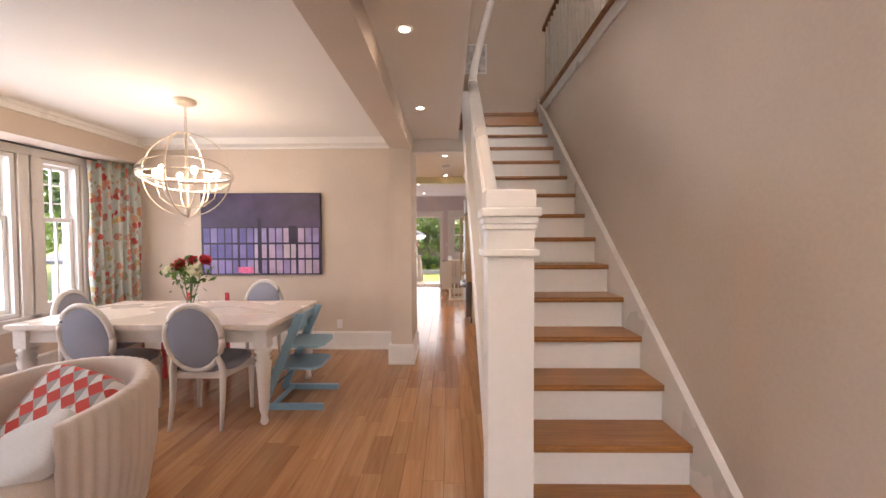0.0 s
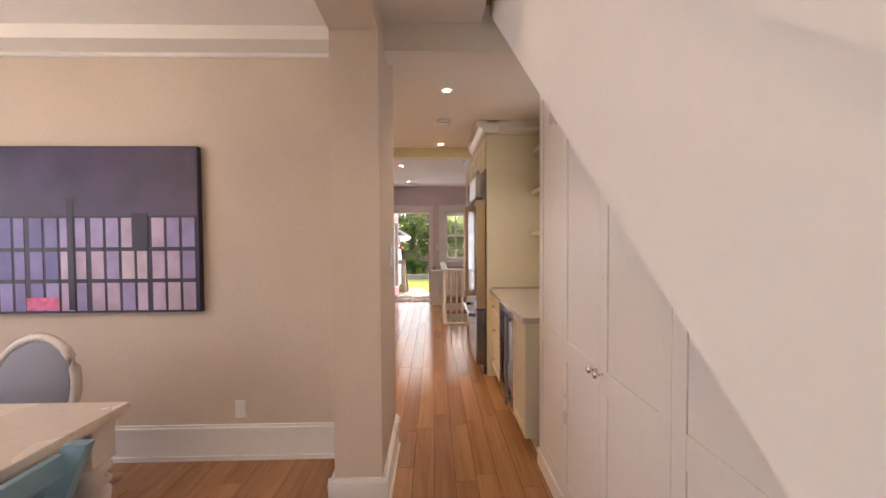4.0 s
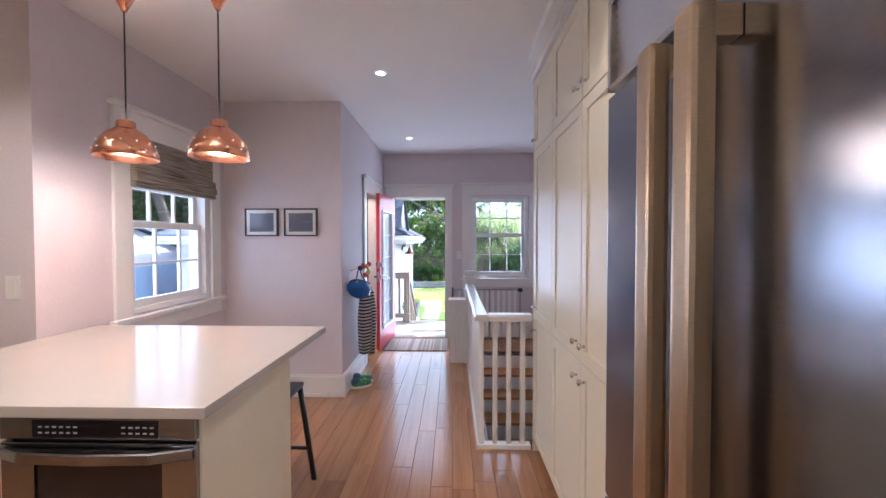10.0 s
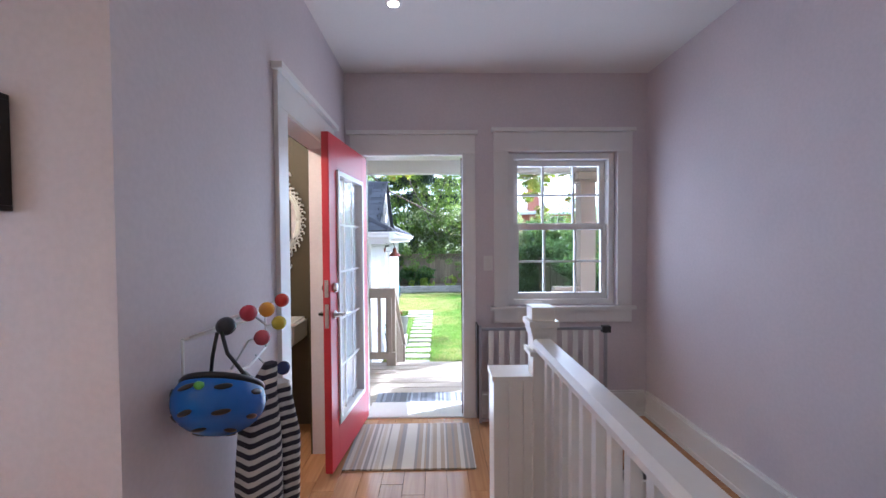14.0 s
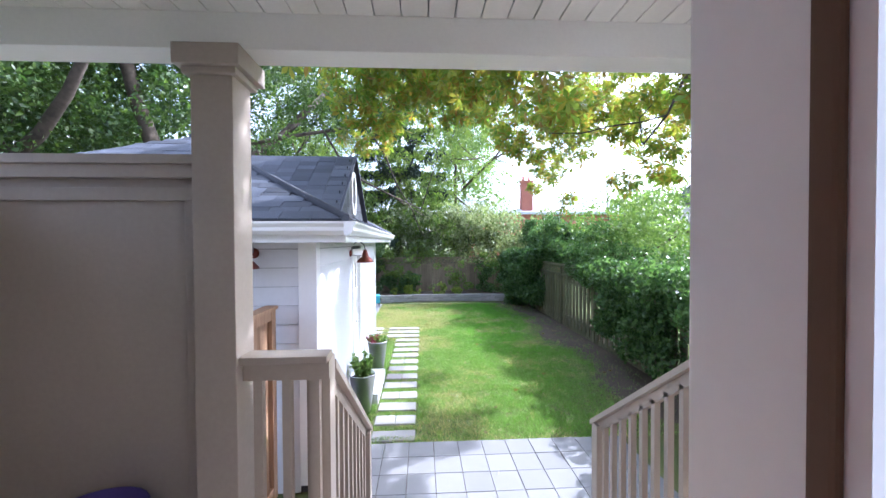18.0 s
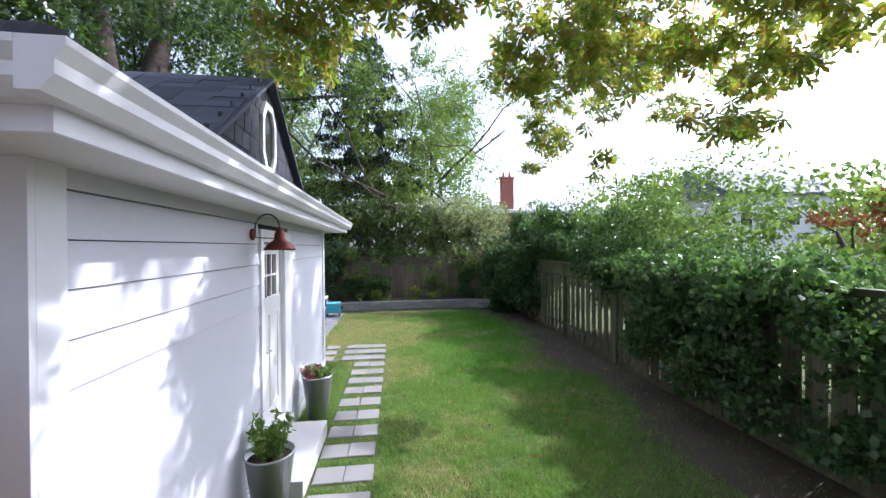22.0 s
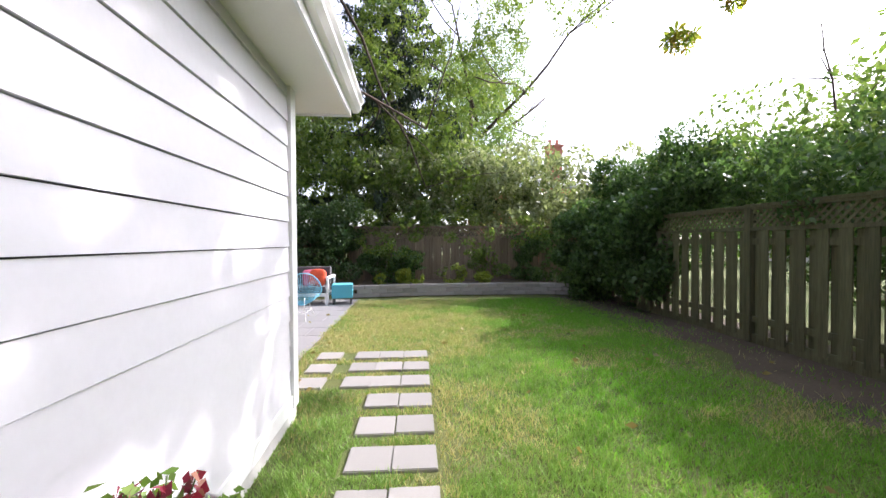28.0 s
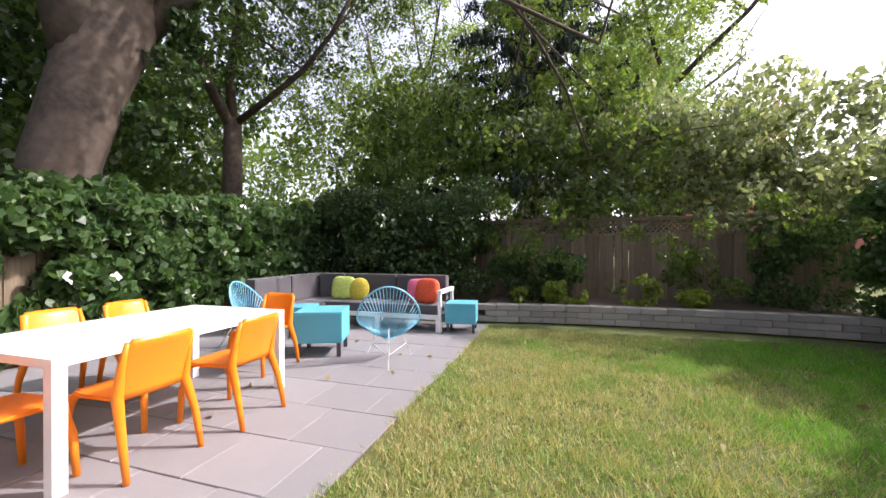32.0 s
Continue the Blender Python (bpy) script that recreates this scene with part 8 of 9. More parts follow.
def tall_cabinets():
    tc = thing("pantry_cabinet", pose(0, 0, 0), "tall cream cabinets round the refrigerator with crown moulding", "cabinet")
    f = 0.41
    part("end_panel", boxes([(0.40, 1.2, 6.42, 6.455, 0.0, 2.5)], 0.002), M["cabinet"], tc)
    part("filler", boxes([(f - 0.02, 1.2, 7.365, 7.39, 0.0, 2.15)], 0.002), M["cabinet"], tc)
    part("body", boxes([(f, 1.2, 7.39, 8.83, 0.1, 2.5), (f, 1.2, 6.455, 7.39, 2.15, 2.5)]), M["cabinet"], tc)
    part("end_panel", boxes([(f - 0.02, 1.2, 8.83, 8.85, 0.0, 2.5)], 0.002), M["cabinet"], tc)
    part("toe_kick", boxes([(f + 0.05, f + 0.07, 7.39, 8.83, 0.0, 0.1)]), M["cabinet"], tc)
    for a, b, s in ((7.4, 7.875, 1), (7.88, 8.355, -1), (8.36, 8.82, 1)):
        k = b - 0.045 if s > 0 else a + 0.045
        shaker("door", tc, "x", f, a, b, 0.914, 2.026, (k, 0.99))
        shaker("door", tc, "x", f, a, b, 0.1, 0.91, (k, 0.84))
        shaker("door", tc, "x", f, a, b, 2.03, 2.49, (k, 2.09))
    for a, b, s in ((6.46, 6.92, 1), (6.93, 7.39, -1)):
        shaker("door", tc, "x", f, a, b, 2.16, 2.49, ((b if s > 0 else a) - 0.045 * s, 2.21))
    c = bmesh.new()
    pts = [(f - 0.02, 2.5), (f - 0.05, 2.5), (f - 0.06, 2.53), (f - 0.1, 2.56), (f - 0.12, 2.6), (f - 0.12, 2.619), (f + 0.1, 2.619), (f + 0.1, 2.5)]
    prism(c, pts, 6.33, 7.515, "y")
    part("crown", c, M["white"], tc)
    c = bmesh.new()
    prism(c, [(6.43 - (f - 0.02 - a), b) for a, b in pts], f - 0.02, 1.2, "x")
    part("crown", c, M["white"], tc)
    part("top_filler", boxes([(f, 1.2, 7.68, 8.85, 2.5, 2.699)]), M["cabinet"], tc)
    part("bead", boxes([(f - 0.04, f, 7.69, 8.87, 2.5, 2.53), (f - 0.06, f, 7.69, 8.87, 2.64, 2.699)], 0.004), M["white"], tc)


tall_cabinets()


def wet_bar():
    wb = thing("bar_cabinet", pose(0, 0, 0), "cream base cabinet run of the wet bar", "cabinet")
    f = 0.47
    part("end_panel", boxes([(f - 0.02, 1.2, 4.965, 4.985, 0.1, 0.88)], 0.002), M["cabinet"], wb)
    part("body", boxes([(f, 1.2, 4.985, 5.36, 0.1, 0.88), (f, 1.2, 5.98, 6.42, 0.1, 0.88)]), M["cabinet"], wb)
    part("toe_kick", boxes([(f + 0.06, f + 0.08, 4.985, 6.42, 0.0, 0.1), (f + 0.08, 1.2, 4.985, 5.0, 0.0, 0.1)]), M["cabinet"], wb)
    shaker("door", wb, "x", f, 4.985, 5.36, 0.1, 0.875, (5.31, 0.8))
    for z0, z1 in ((0.1, 0.4), (0.405, 0.66), (0.665, 0.875)):
        shaker("drawer", wb, "x", f, 5.985, 6.415, z0, z1, (6.2, (z0 + z1) / 2), 0.045)
    ct = thing("bar_countertop", pose(0, 0, 0), "pale polished quartz worktop with a low splash", "countertop")
    part("slab", boxes([(0.425, 1.2, 4.93, 6.418, 0.88, 0.915)], 0.004), M["counter"], ct)
    part("splash", boxes([(1.18, 1.2, 4.93, 6.418, 0.9155, 0.955), (0.45, 1.18, 6.4, 6.418, 0.9155, 0.93)], 0.003), M["counter"], ct)
    wc = thing("wine_cooler", pose(0, 0, 0), "stainless undercounter wine cooler with a glass door", "wine cooler")
    part("body", boxes([(f + 0.04, 1.1, 5.375, 5.965, 0.09, 0.87)]), M["black"], wc)
    d = part("door", boxes([(f - 0.02, f + 0.03, 5.375, 5.44, 0.1, 0.865), (f - 0.02, f + 0.03, 5.9, 5.965, 0.1, 0.865), (f - 0.02, f + 0.03, 5.44, 5.9, 0.1, 0.165), (f - 0.02, f + 0.03, 5.44, 5.9, 0.8, 0.865)], 0.004), M["steel"], wc)
    part("pane", boxes([(f - 0.005, f + 0.002, 5.44, 5.9, 0.165, 0.8)]), M["black_glass"], d)
    part("handle", boxes([(f - 0.075, f - 0.05, 5.395, 5.42, 0.14, 0.84)], 0.008), M["steel"], d)
    for z in (0.16, 0.79):
        part("handle_mount", boxes([(f - 0.05, f - 0.021, 5.398, 5.417, z, z + 0.03)]), M["steel"], d)
    for z in (1.46, 1.88, 2.28):
        sh = thing("wall_shelf", pose(0.86, 5.84, z), "thick white floating shelf above the wet bar", "shelf", "bar shelves")
        part("board", boxes([(0, 0.339, 0, 0.578, 0.0, 0.045)], 0.003), M["cabinet"], sh)
    # things on the shelves
    cn = thing("copper_canister", pose(0.98, 6.08, 1.925), "copper canister with a lid", "canister")
    part("body", lathe(bmesh.new(), [(0.06, 0.0), (0.063, 0.01), (0.063, 0.16), (0.066, 0.165)], 24), M["copper"], cn)
    part("lid", lathe(bmesh.new(), [(0.067, 0.166), (0.066, 0.18), (0.02, 0.188), (0.012, 0.2), (0.0, 0.205)], 24), M["copper"], cn)
    for x, y, s, lab in ((1.04, 5.98, 1.0, "tall white ceramic bottle"), (0.97, 5.95, 0.55, "small grey ceramic cup")):
        v = thing("ceramic_vase", pose(x, y, 1.925), lab + " on the shelf", "vase")
        part("body", lathe(bmesh.new(), [(0.035, 0.0), (0.045 , 0.01), (0.05, 0.1 * s), (0.035, 0.18 * s), (0.018, 0.22 * s), (0.02, 0.24 * s), (0.0, 0.24 * s)], 22), M["ceramic"], v)
    bs_ = thing("wire_basket", pose(1.02, 6.05, 1.505), "round rose-gold wire fruit basket", "basket")
    for r, z in ((0.085, 0.005), (0.125, 0.12)):
        part("hoop", tube(bmesh.new(), [(r * math.cos(a), r * math.sin(a), z) for a in [2 * math.pi * k / 28 for k in range(29)]], 0.004, 6), M["copper"], bs_)
    for i in range(18):
        for s in (1, -1):
            a, b = 2 * math.pi * i / 18, 2 * math.pi * (i + 1.0 * s) / 18
            part("wire", tube(bmesh.new(), [(0.085 * math.cos(a), 0.085 * math.sin(a), 0.005), (0.125 * math.cos(b), 0.125 * math.sin(b), 0.12)], 0.0018, 4), M["copper"], bs_)
    ck = thing("cake_stand", pose(1.0, 6.12, 2.325), "white ceramic cake stand on the top shelf", "cake stand")
    part("foot", lathe(bmesh.new(), [(0.06, 0.0), (0.05, 0.01), (0.02, 0.03), (0.018, 0.08), (0.03, 0.1)], 22), M["ceramic"], ck)
    part("plate", lathe(bmesh.new(), [(0.03, 0.1), (0.13, 0.105), (0.14, 0.115), (0.138, 0.125), (0.0, 0.118)], 28), M["ceramic"], ck)
    for i in range(3):
        gl = thing("drinking_glass", pose(1.05 + 0.05 * (i % 2), 5.88 + 0.055 * i, 2.325), "small clear glass on the top shelf", "glass")
        part("bowl", lathe(bmesh.new(), [(0.02, 0.0), (0.022, 0.01), (0.026, 0.09), (0.024, 0.09), (0.02, 0.015), (0.0, 0.012)], 16, 0, 0, False), M["glass"], gl)


wet_bar()


def west_kitchen():
    pk = thing("peninsula_cabinet", pose(0, 0, 0), "cream base cabinets along the dining wall", "cabinet")
    part("body", boxes([(-4.34, -0.98, 5.085, 5.62, 0.1, 0.88), (-0.98, -0.72, 5.085, 5.45, 0.1, 0.88)]), M["cabinet"], pk)
    part("toe_kick", boxes([(-4.34, -0.8, 5.085, 5.56, 0.0, 0.1)]), M["cabinet"], pk)
    for i in range(5):
        a = -4.3 + 0.66 * i
        b = boxes([(a, a + 0.65, 5.621, 5.64, 0.11, 0.87)], 0.002)
        part("door", b, M["cabinet"], pk)
    pc = thing("peninsula_countertop", pose(0, 0, 0.88), "pale quartz worktop with a clipped corner", "countertop")
    bm = prism(bmesh.new(), [(-4.34, 5.081), (-0.67, 5.081), (-0.67, 5.62), (-0.93, 5.9), (-4.34, 5.9)], 0.0, 0.035)
    bmesh.ops.bevel(bm, geom=bm.edges, offset=0.003, segments=1, affect="EDGES")
    part("slab", bm, M["counter"], pc)
    uc = thing("upper_cabinet", pose(0, 0, 0), "cream upper cabinets with a light valance", "cabinet")
    part("body", boxes([(-4.34, -0.715, 5.085, 5.56, 1.47, 2.56)], 0.002), M["cabinet"], uc)
    part("valance", boxes([(-4.34, -0.715, 5.54, 5.57, 1.43, 1.469), (-0.745, -0.715, 5.085, 5.54, 1.43, 1.469)], 0.002), M["cabinet"], uc)
    for i in range(6):
        a = -4.3 + 0.6 * i
        part("door", boxes([(a, a + 0.59, 5.561, 5.58, 1.48, 2.55)], 0.002), M["cabinet"], uc)
    part("crown", boxes([(-4.34, -0.70, 5.085, 5.6, 2.56, 2.6), (-4.34, -0.68, 5.085, 5.63, 2.6, 2.619)], 0.004), M["white"], uc)
    wk = thing("corner_cabinet", pose(0, 0, 0), "cream drawer cabinets beside the chalkboard", "cabinet")
    part("body", boxes([(-4.34, -3.38, 6.0, 8.09, 0.1, 0.89)]), M["cabinet"], wk)
    part("toe_kick", boxes([(-4.34, -3.44, 6.0, 8.09, 0.0, 0.1)]), M["cabinet"], wk)
    for a, b in ((6.0, 6.7), (6.7, 7.4), (7.4, 8.08)):
        for z0, z1 in ((0.1, 0.41), (0.415, 0.72), (0.725, 0.885)):
            dr = part("drawer", boxes([(-3.379, -3.36, a + 0.003, b - 0.003, z0, z1), (-3.36, -3.352, a + 0.003, a + 0.05, z0, z1), (-3.36, -3.352, b - 0.05, b - 0.003, z0, z1), (-3.36, -3.352, a + 0.05, b - 0.05, z0, z0 + 0.04), (-3.36, -3.352, a + 0.05, b - 0.05, z1 - 0.04, z1)], 0.0015), M["cabinet"], wk)
            knob(dr, -3.352, (a + b) / 2, (z0 + z1) / 2, "x")
    cc = thing("corner_countertop", pose(0, 0, 0.89), "pale quartz worktop beside the chalkboard", "countertop")
    part("slab", boxes([(-4.34, -3.34, 5.91, 8.09, 0.0, 0.035)], 0.003), M["counter"], cc)
    fv = thing("floor_vent", pose(-2.75, 7.75, 0.001), "oak slatted register set in the floor", "vent")
    part("frame", boxes([(-0.16, 0.16, -0.07, -0.05, 0, 0.006), (-0.16, 0.16, 0.05, 0.07, 0, 0.006), (-0.16, -0.14, -0.05, 0.05, 0, 0.006), (0.14, 0.16, -0.05, 0.05, 0, 0.006)]), M["oak_tread"], fv)
    for i in range(11):
        part("slat", boxes([(-0.13 + 0.026 * i, -0.118 + 0.026 * i, -0.05, 0.05, 0, 0.005)]), M["oak_tread"], fv)


west_kitchen()


def framed(name, m, w, h, border, mat_w, frame_m, art, label, category="picture"):
    fr = thing(name, m, label, category)
    part("frame", boxes([(-w, w, -0.025, 0, h - border, h), (-w, w, -0.025, 0, -h, -h + border), (-w, -w + border, -0.025, 0, -h + border, h - border), (w - border, w, -0.025, 0, -h + border, h - border)], 0.002), M[frame_m], fr)
    iw, ih = w - border, h - border
    if mat_w:
        part("mount", boxes([(-iw, iw, -0.012, 0, -ih, ih)]), M["white"], fr)
        part("print", boxes([(-iw + mat_w, iw - mat_w, -0.014, -0.0125, -ih + mat_w, ih - mat_w)]), art, fr)
        part("pane", boxes([(-iw, iw, -0.02, -0.018, -ih, ih)]), M["glass"], fr)
    else:
        part("slate", boxes([(-iw, iw, -0.012, 0, -ih, ih)]), art, fr)
    return fr


def sketch(name, seed):
    m, nd, ln, bs = _nodes(name)
    n = _noise(nd, ln, _coords(nd, ln, (1 + 0.2 * seed, 1, 1.6)), 26, 5, 0.7)
    ln.new(_ramp(nd, ln, n, [(0.5, (0.13, 0.14, 0.19)), (0.6, (0.16, 0.17, 0.22)), (0.66, (0.5, 0.5, 0.54))]), bs.inputs["Base Color"])
    bs.inputs["Roughness"].default_value = 0.6
    return m


framed("chalkboard", pose(-2.98, 8.098, 1.49), 0.275, 0.36, 0.045, 0, "black", paint("chalk_slate", (0.10, 0.075, 0.07), 0.85, 0.35, 5, 0.1), "black framed chalkboard with wiped chalk marks", "chalkboard")
framed("framed_print", pose(-1.90, 9.718, 1.60), 0.152, 0.126, 0.012, 0.03, "black", sketch("chalk_sketch_a", 1), "black framed pale line drawing on slate grey")
framed("framed_print", pose(-1.54, 9.718, 1.60), 0.152, 0.126, 0.012, 0.03, "black", sketch("chalk_sketch_b", 3), "black framed pale line drawing on slate grey")


def roman_blind():
    rb = thing("roman_blind", pose(-2.235, 8.66, 2.12), "woven bamboo roman blind, half raised", "blind")
    m, nd, ln, bs = _nodes("woven_reed")
    v = _coords(nd, ln, (1, 1, 60))
    n = _noise(nd, ln, v, 4, 4)
    ln.new(_ramp(nd, ln, n, [(0.35, (0.10, 0.075, 0.05)), (0.5, (0.30, 0.25, 0.19)), (0.65, (0.5, 0.45, 0.38))]), bs.inputs["Base Color"])
    bs.inputs["Roughness"].default_value = 0.9
    _bump(nd, ln, bs, n, 0.6, 0.006)
    for i, (z0, z1, t) in enumerate(((-0.2, 0.0, 0.02), (-0.255, -0.19, 0.045), (-0.3, -0.245, 0.055), (-0.335, -0.29, 0.045))):
        part("fold", boxes([(-0.01, t, 0.0, 0.84, z0, z1)], 0.012), m, rb)


roman_blind()

# ---- back hall ----
def stair_guard():
    sg = thing("stair_railing", pose(0, 0, 0), "white balustrade round the basement stair", "railing")
    x, y0, y1, z = 0.04, 8.87, 10.68, 0.93
    rail = [(-0.045, z - 0.045), (-0.05, z - 0.02), (-0.035, z), (0.035, z), (0.05, z - 0.02), (0.045, z - 0.045)]
    part("top_rail", prism(bmesh.new(), [(x + a, b) for a, b in rail], y0 - 0.045, y1, "y"), M["white"], sg)
    part("top_rail", prism(bmesh.new(), [(y0 + a, b) for a, b in rail], x + 0.046, 0.378, "x"), M["white"], sg)
    part("shoe_rail", boxes([(x - 0.03, x + 0.03, y0 - 0.03, y1, 0.0, 0.03), (x + 0.03, 0.378, y0 - 0.03, y0 + 0.03, 0.0, 0.03)], 0.003), M["white"], sg)
    part("nosing", boxes([(0.0, 0.1, y0 - 0.05, y1 + 0.5, -0.021, 0.0005)]), M["oak_tread"], sg)
    n = 17
    for i in range(n):
        y = y0 + (y1 - y0) * i / n
        part("baluster", boxes([(x - 0.016, x + 0.016, y - 0.016, y + 0.016, 0.03, z - 0.045)]), M["white"], sg)
    for i in range(1, 4):
        xx = x + 0.34 * i / 3.6
        part("baluster", boxes([(xx - 0.016, xx + 0.016, y0 - 0.016, y0 + 0.016, 0.03, z - 0.045)]), M["white"], sg)
    part("fascia", boxes([(0.068, 0.072, y0, y1 + 0.4, -0.3, -0.03)]), M["white"], sg)


stair_guard()
newel_post("stair_newel", pose(0.045, 10.735, 0), 0.1, 0.1, 1.08, "white square newel post at the basement stair", True)
bx = thing("boxed_newel_base", pose(-0.085, 10.81, 0), "white panelled box beside the newel post", "panel box")
for i in range(3):
    part("board", boxes([(-0.108 + 0.072 * i + 0.001, -0.108 + 0.072 * (i + 1) - 0.001, -0.11, 0.05, 0.0, 0.72)], 0.003), M["white"], bx)
part("top", boxes([(-0.115, 0.11, -0.118, 0.055, 0.7205, 0.745)], 0.003), M["white"], bx)


def basement_steps():
    bs_ = thing("basement_stair", pose(0, 0, 0), "white basement stair going down beside the wall", "staircase", "", "structure")
    for i in range(9):
        z, y = -0.18 * (i + 1), 11.1 - 0.24 * i
        part("tread", boxes([(0.11, 1.05, y - 0.26, y, z - 0.03, z)], 0.003), M["oak_tread"], bs_)
        part("riser", boxes([(0.11, 1.05, y - 0.015, y, z, z + 0.149)]), M["white"], bs_)


basement_steps()


def red_door():
    d = thing("door_back", pose(-1.025, 11.85, 0.035, 0, 0, -96), "red back door with a full divided glass light, open", "door", "", "structure")
    w, h, t = 0.755, 2.0, 0.022
    leaf = part("leaf", boxes([(0.0, 0.12, -t, t, 0, h), (w - 0.12, w, -t, t, 0, h), (0.12, w - 0.12, -t, t, 0, 0.24), (0.12, w - 0.12, -t, t, h - 0.2, h)], 0.003), M["red"], d)
    part("light_frame", boxes([(0.12, 0.15, -t - 0.012, t + 0.012, 0.24, h - 0.2), (w - 0.15, w - 0.12, -t - 0.012, t + 0.012, 0.24, h - 0.2), (0.15, w - 0.15, -t - 0.012, t + 0.012, 0.24, 0.27), (0.15, w - 0.15, -t - 0.012, t + 0.012, h - 0.23, h - 0.2)], 0.004), M["white"], d)
    part("pane", boxes([(0.15, w - 0.15, -0.004, 0.004, 0.27, h - 0.23)]), M["glass"], d)
    bars = [(0.15 + (w - 0.3) * i / 3 - 0.006, 0.15 + (w - 0.3) * i / 3 + 0.006, -0.007, 0.007, 0.27, h - 0.23) for i in (1, 2)] + [(0.15, w - 0.15, -0.0065, 0.0065, 0.27 + 1.5 * i / 5 - 0.006, 0.27 + 1.5 * i / 5 + 0.006) for i in range(1, 5)]
    for r in bars:
        part("glazing_bar", boxes([r]), M["white"], d)
    for s in (1, -1):
        bm = bmesh.new()
        bend(lathe(bm, [(0.026, 0.0), (0.026, 0.008), (0.014, 0.012), (0.01, 0.05)], 16), pose(w - 0.06, s * t, 0.93, -90 * s, 0, 0))
        tube(bm, [(w - 0.06, s * (t + 0.05), 0.93), (w - 0.16, s * (t + 0.055), 0.93)], 0.009, 8)
        part("lever_handle", bm, M["nickel"], leaf, "brushed nickel lever handle")
        part("deadbolt", bend(lathe(bmesh.new(), [(0.03, 0.0), (0.03, 0.01), (0.022, 0.022), (0.0, 0.024)], 16), pose(w - 0.06, s * t, 1.09, -90 * s, 0, 0)), M["nickel"], leaf)
    part("edge_plate", boxes([(w + 0.0005, w + 0.002, -0.012, 0.012, 0.86, 1.0), (w + 0.0005, w + 0.002, -0.012, 0.012, 1.04, 1.14)]), M["nickel"], leaf)


red_door()


def washroom():
    mi = thing("ornate_mirror", pose(-1.68, 11.797, 1.56), "oval mirror in an ornate white carved frame", "mirror")
    a_, b_ = 0.17, 0.235
    part("mirror_glass", prism(bmesh.new(), [(a_ * math.cos(t), b_ * math.sin(t)) for t in [2 * math.pi * i / 40 for i in range(40)]], -0.012, -0.004, "y"), M["mirror"], mi)
    for r in (1.0, 1.1):
        part("frame_ring", tube(bmesh.new(), [(a_ * r * math.cos(t), -0.018, b_ * r * math.sin(t)) for t in [2 * math.pi * i / 48 for i in range(49)]], 0.012 if r == 1.0 else 0.009, 6), M["white"], mi)
    for i in range(36):
        t = 2 * math.pi * i / 36
        big = 1.0 + 0.5 * max(0.0, abs(math.sin(t)) - 0.75) * 4
        cx, cz = a_ * 1.25 * math.cos(t), b_ * (1.2 + 0.04 * big) * math.sin(t)
        r = 0.017 * big ** 0.6
        part("scroll", tube(bmesh.new(), [(cx + r * math.cos(t + s), -0.015, cz + r * math.sin(t + s)) for s in [k * 0.55 for k in range(10)]], 0.0065, 5), M["white"], mi)
    for s in (1, -1):
        for k in range(5):
            r = 0.03
            cx, cz = (k - 2) * 0.045, s * (b_ * 1.42 + 0.035 * (2 - abs(k - 2)))
            part("crest_scroll", tube(bmesh.new(), [(cx + r * math.cos(q), -0.015, cz + s * r * math.sin(q)) for q in [j * 0.6 for j in range(10)]], 0.009, 5), M["white"], mi)
    sk = thing("pedestal_sink", pose(-1.72, 11.55, 0), "white pedestal washbasin with nickel taps", "sink")
    part("pedestal", lathe(bmesh.new(), [(0.13, 0.0), (0.12, 0.03), (0.09, 0.08), (0.08, 0.5), (0.11, 0.66), (0.16, 0.7)], 24), M["ceramic"], sk)
    bm = bmesh.new()
    prism(bm, [(-0.28, 0.22), (-0.28, -0.08), (-0.2, -0.2), (0.2, -0.2), (0.28, -0.08), (0.28, 0.22)], 0.68, 0.84)
    bmesh.ops.bevel(bm, geom=bm.edges, offset=0.02, segments=3, affect="EDGES")
    part("basin", bm, M["ceramic"], sk)
    part("bowl", blob(bmesh.new(), 0, -0.02, 0.842, 0.18, 0.13, 0.004, 22, 6), paint("basin_shade", (0.72, 0.7, 0.66), 0.1), sk)
    part("spout", tube(bmesh.new(), [(0, 0.13, 0.84), (0, 0.13, 0.97), (0, 0.1, 1.03), (0, 0.04, 1.03), (0, 0.02, 0.99)], 0.011, 8), M["nickel"], sk)
    for s in (-1, 1):
        bm = lathe(bmesh.new(), [(0.02, 0.84), (0.014, 0.87), (0.012, 0.9), (0.0, 0.91)], 12, 0.1 * s, 0.13)
        tube(bm, [(0.1 * s, 0.13, 0.895), (0.1 * s, 0.07, 0.905)], 0.006, 6)
        part("tap", bm, M["nickel"], sk)
    so = thing("soap_bottle", pose(-1.93, 11.64, 0.84), "small green glass soap bottle", "bottle")
    part("body", lathe(bmesh.new(), [(0.024, 0.0), (0.026, 0.02), (0.02, 0.06), (0.022, 0.09), (0.01, 0.11), (0.012, 0.15), (0.0, 0.152)], 16), paint("green_bottle", (0.35, 0.4, 0.12), 0.3), so)


washroom()
lamp("washroom_lamp", "POINT", pose(-1.8, 10.7, 2.3), 12, (1.0, 0.75, 0.45), 0.08)
wl = thing("washroom_ceiling_lamp", pose(-1.8, 10.7, 2.7), "frosted washroom ceiling lamp, lit", "ceiling light")
part("shade", lathe(bmesh.new(), [(0.0, -0.0), (0.12, -0.0), (0.12, -0.05), (0.08, -0.1), (0.0, -0.11)], 24), M["lamp_on"], wl)


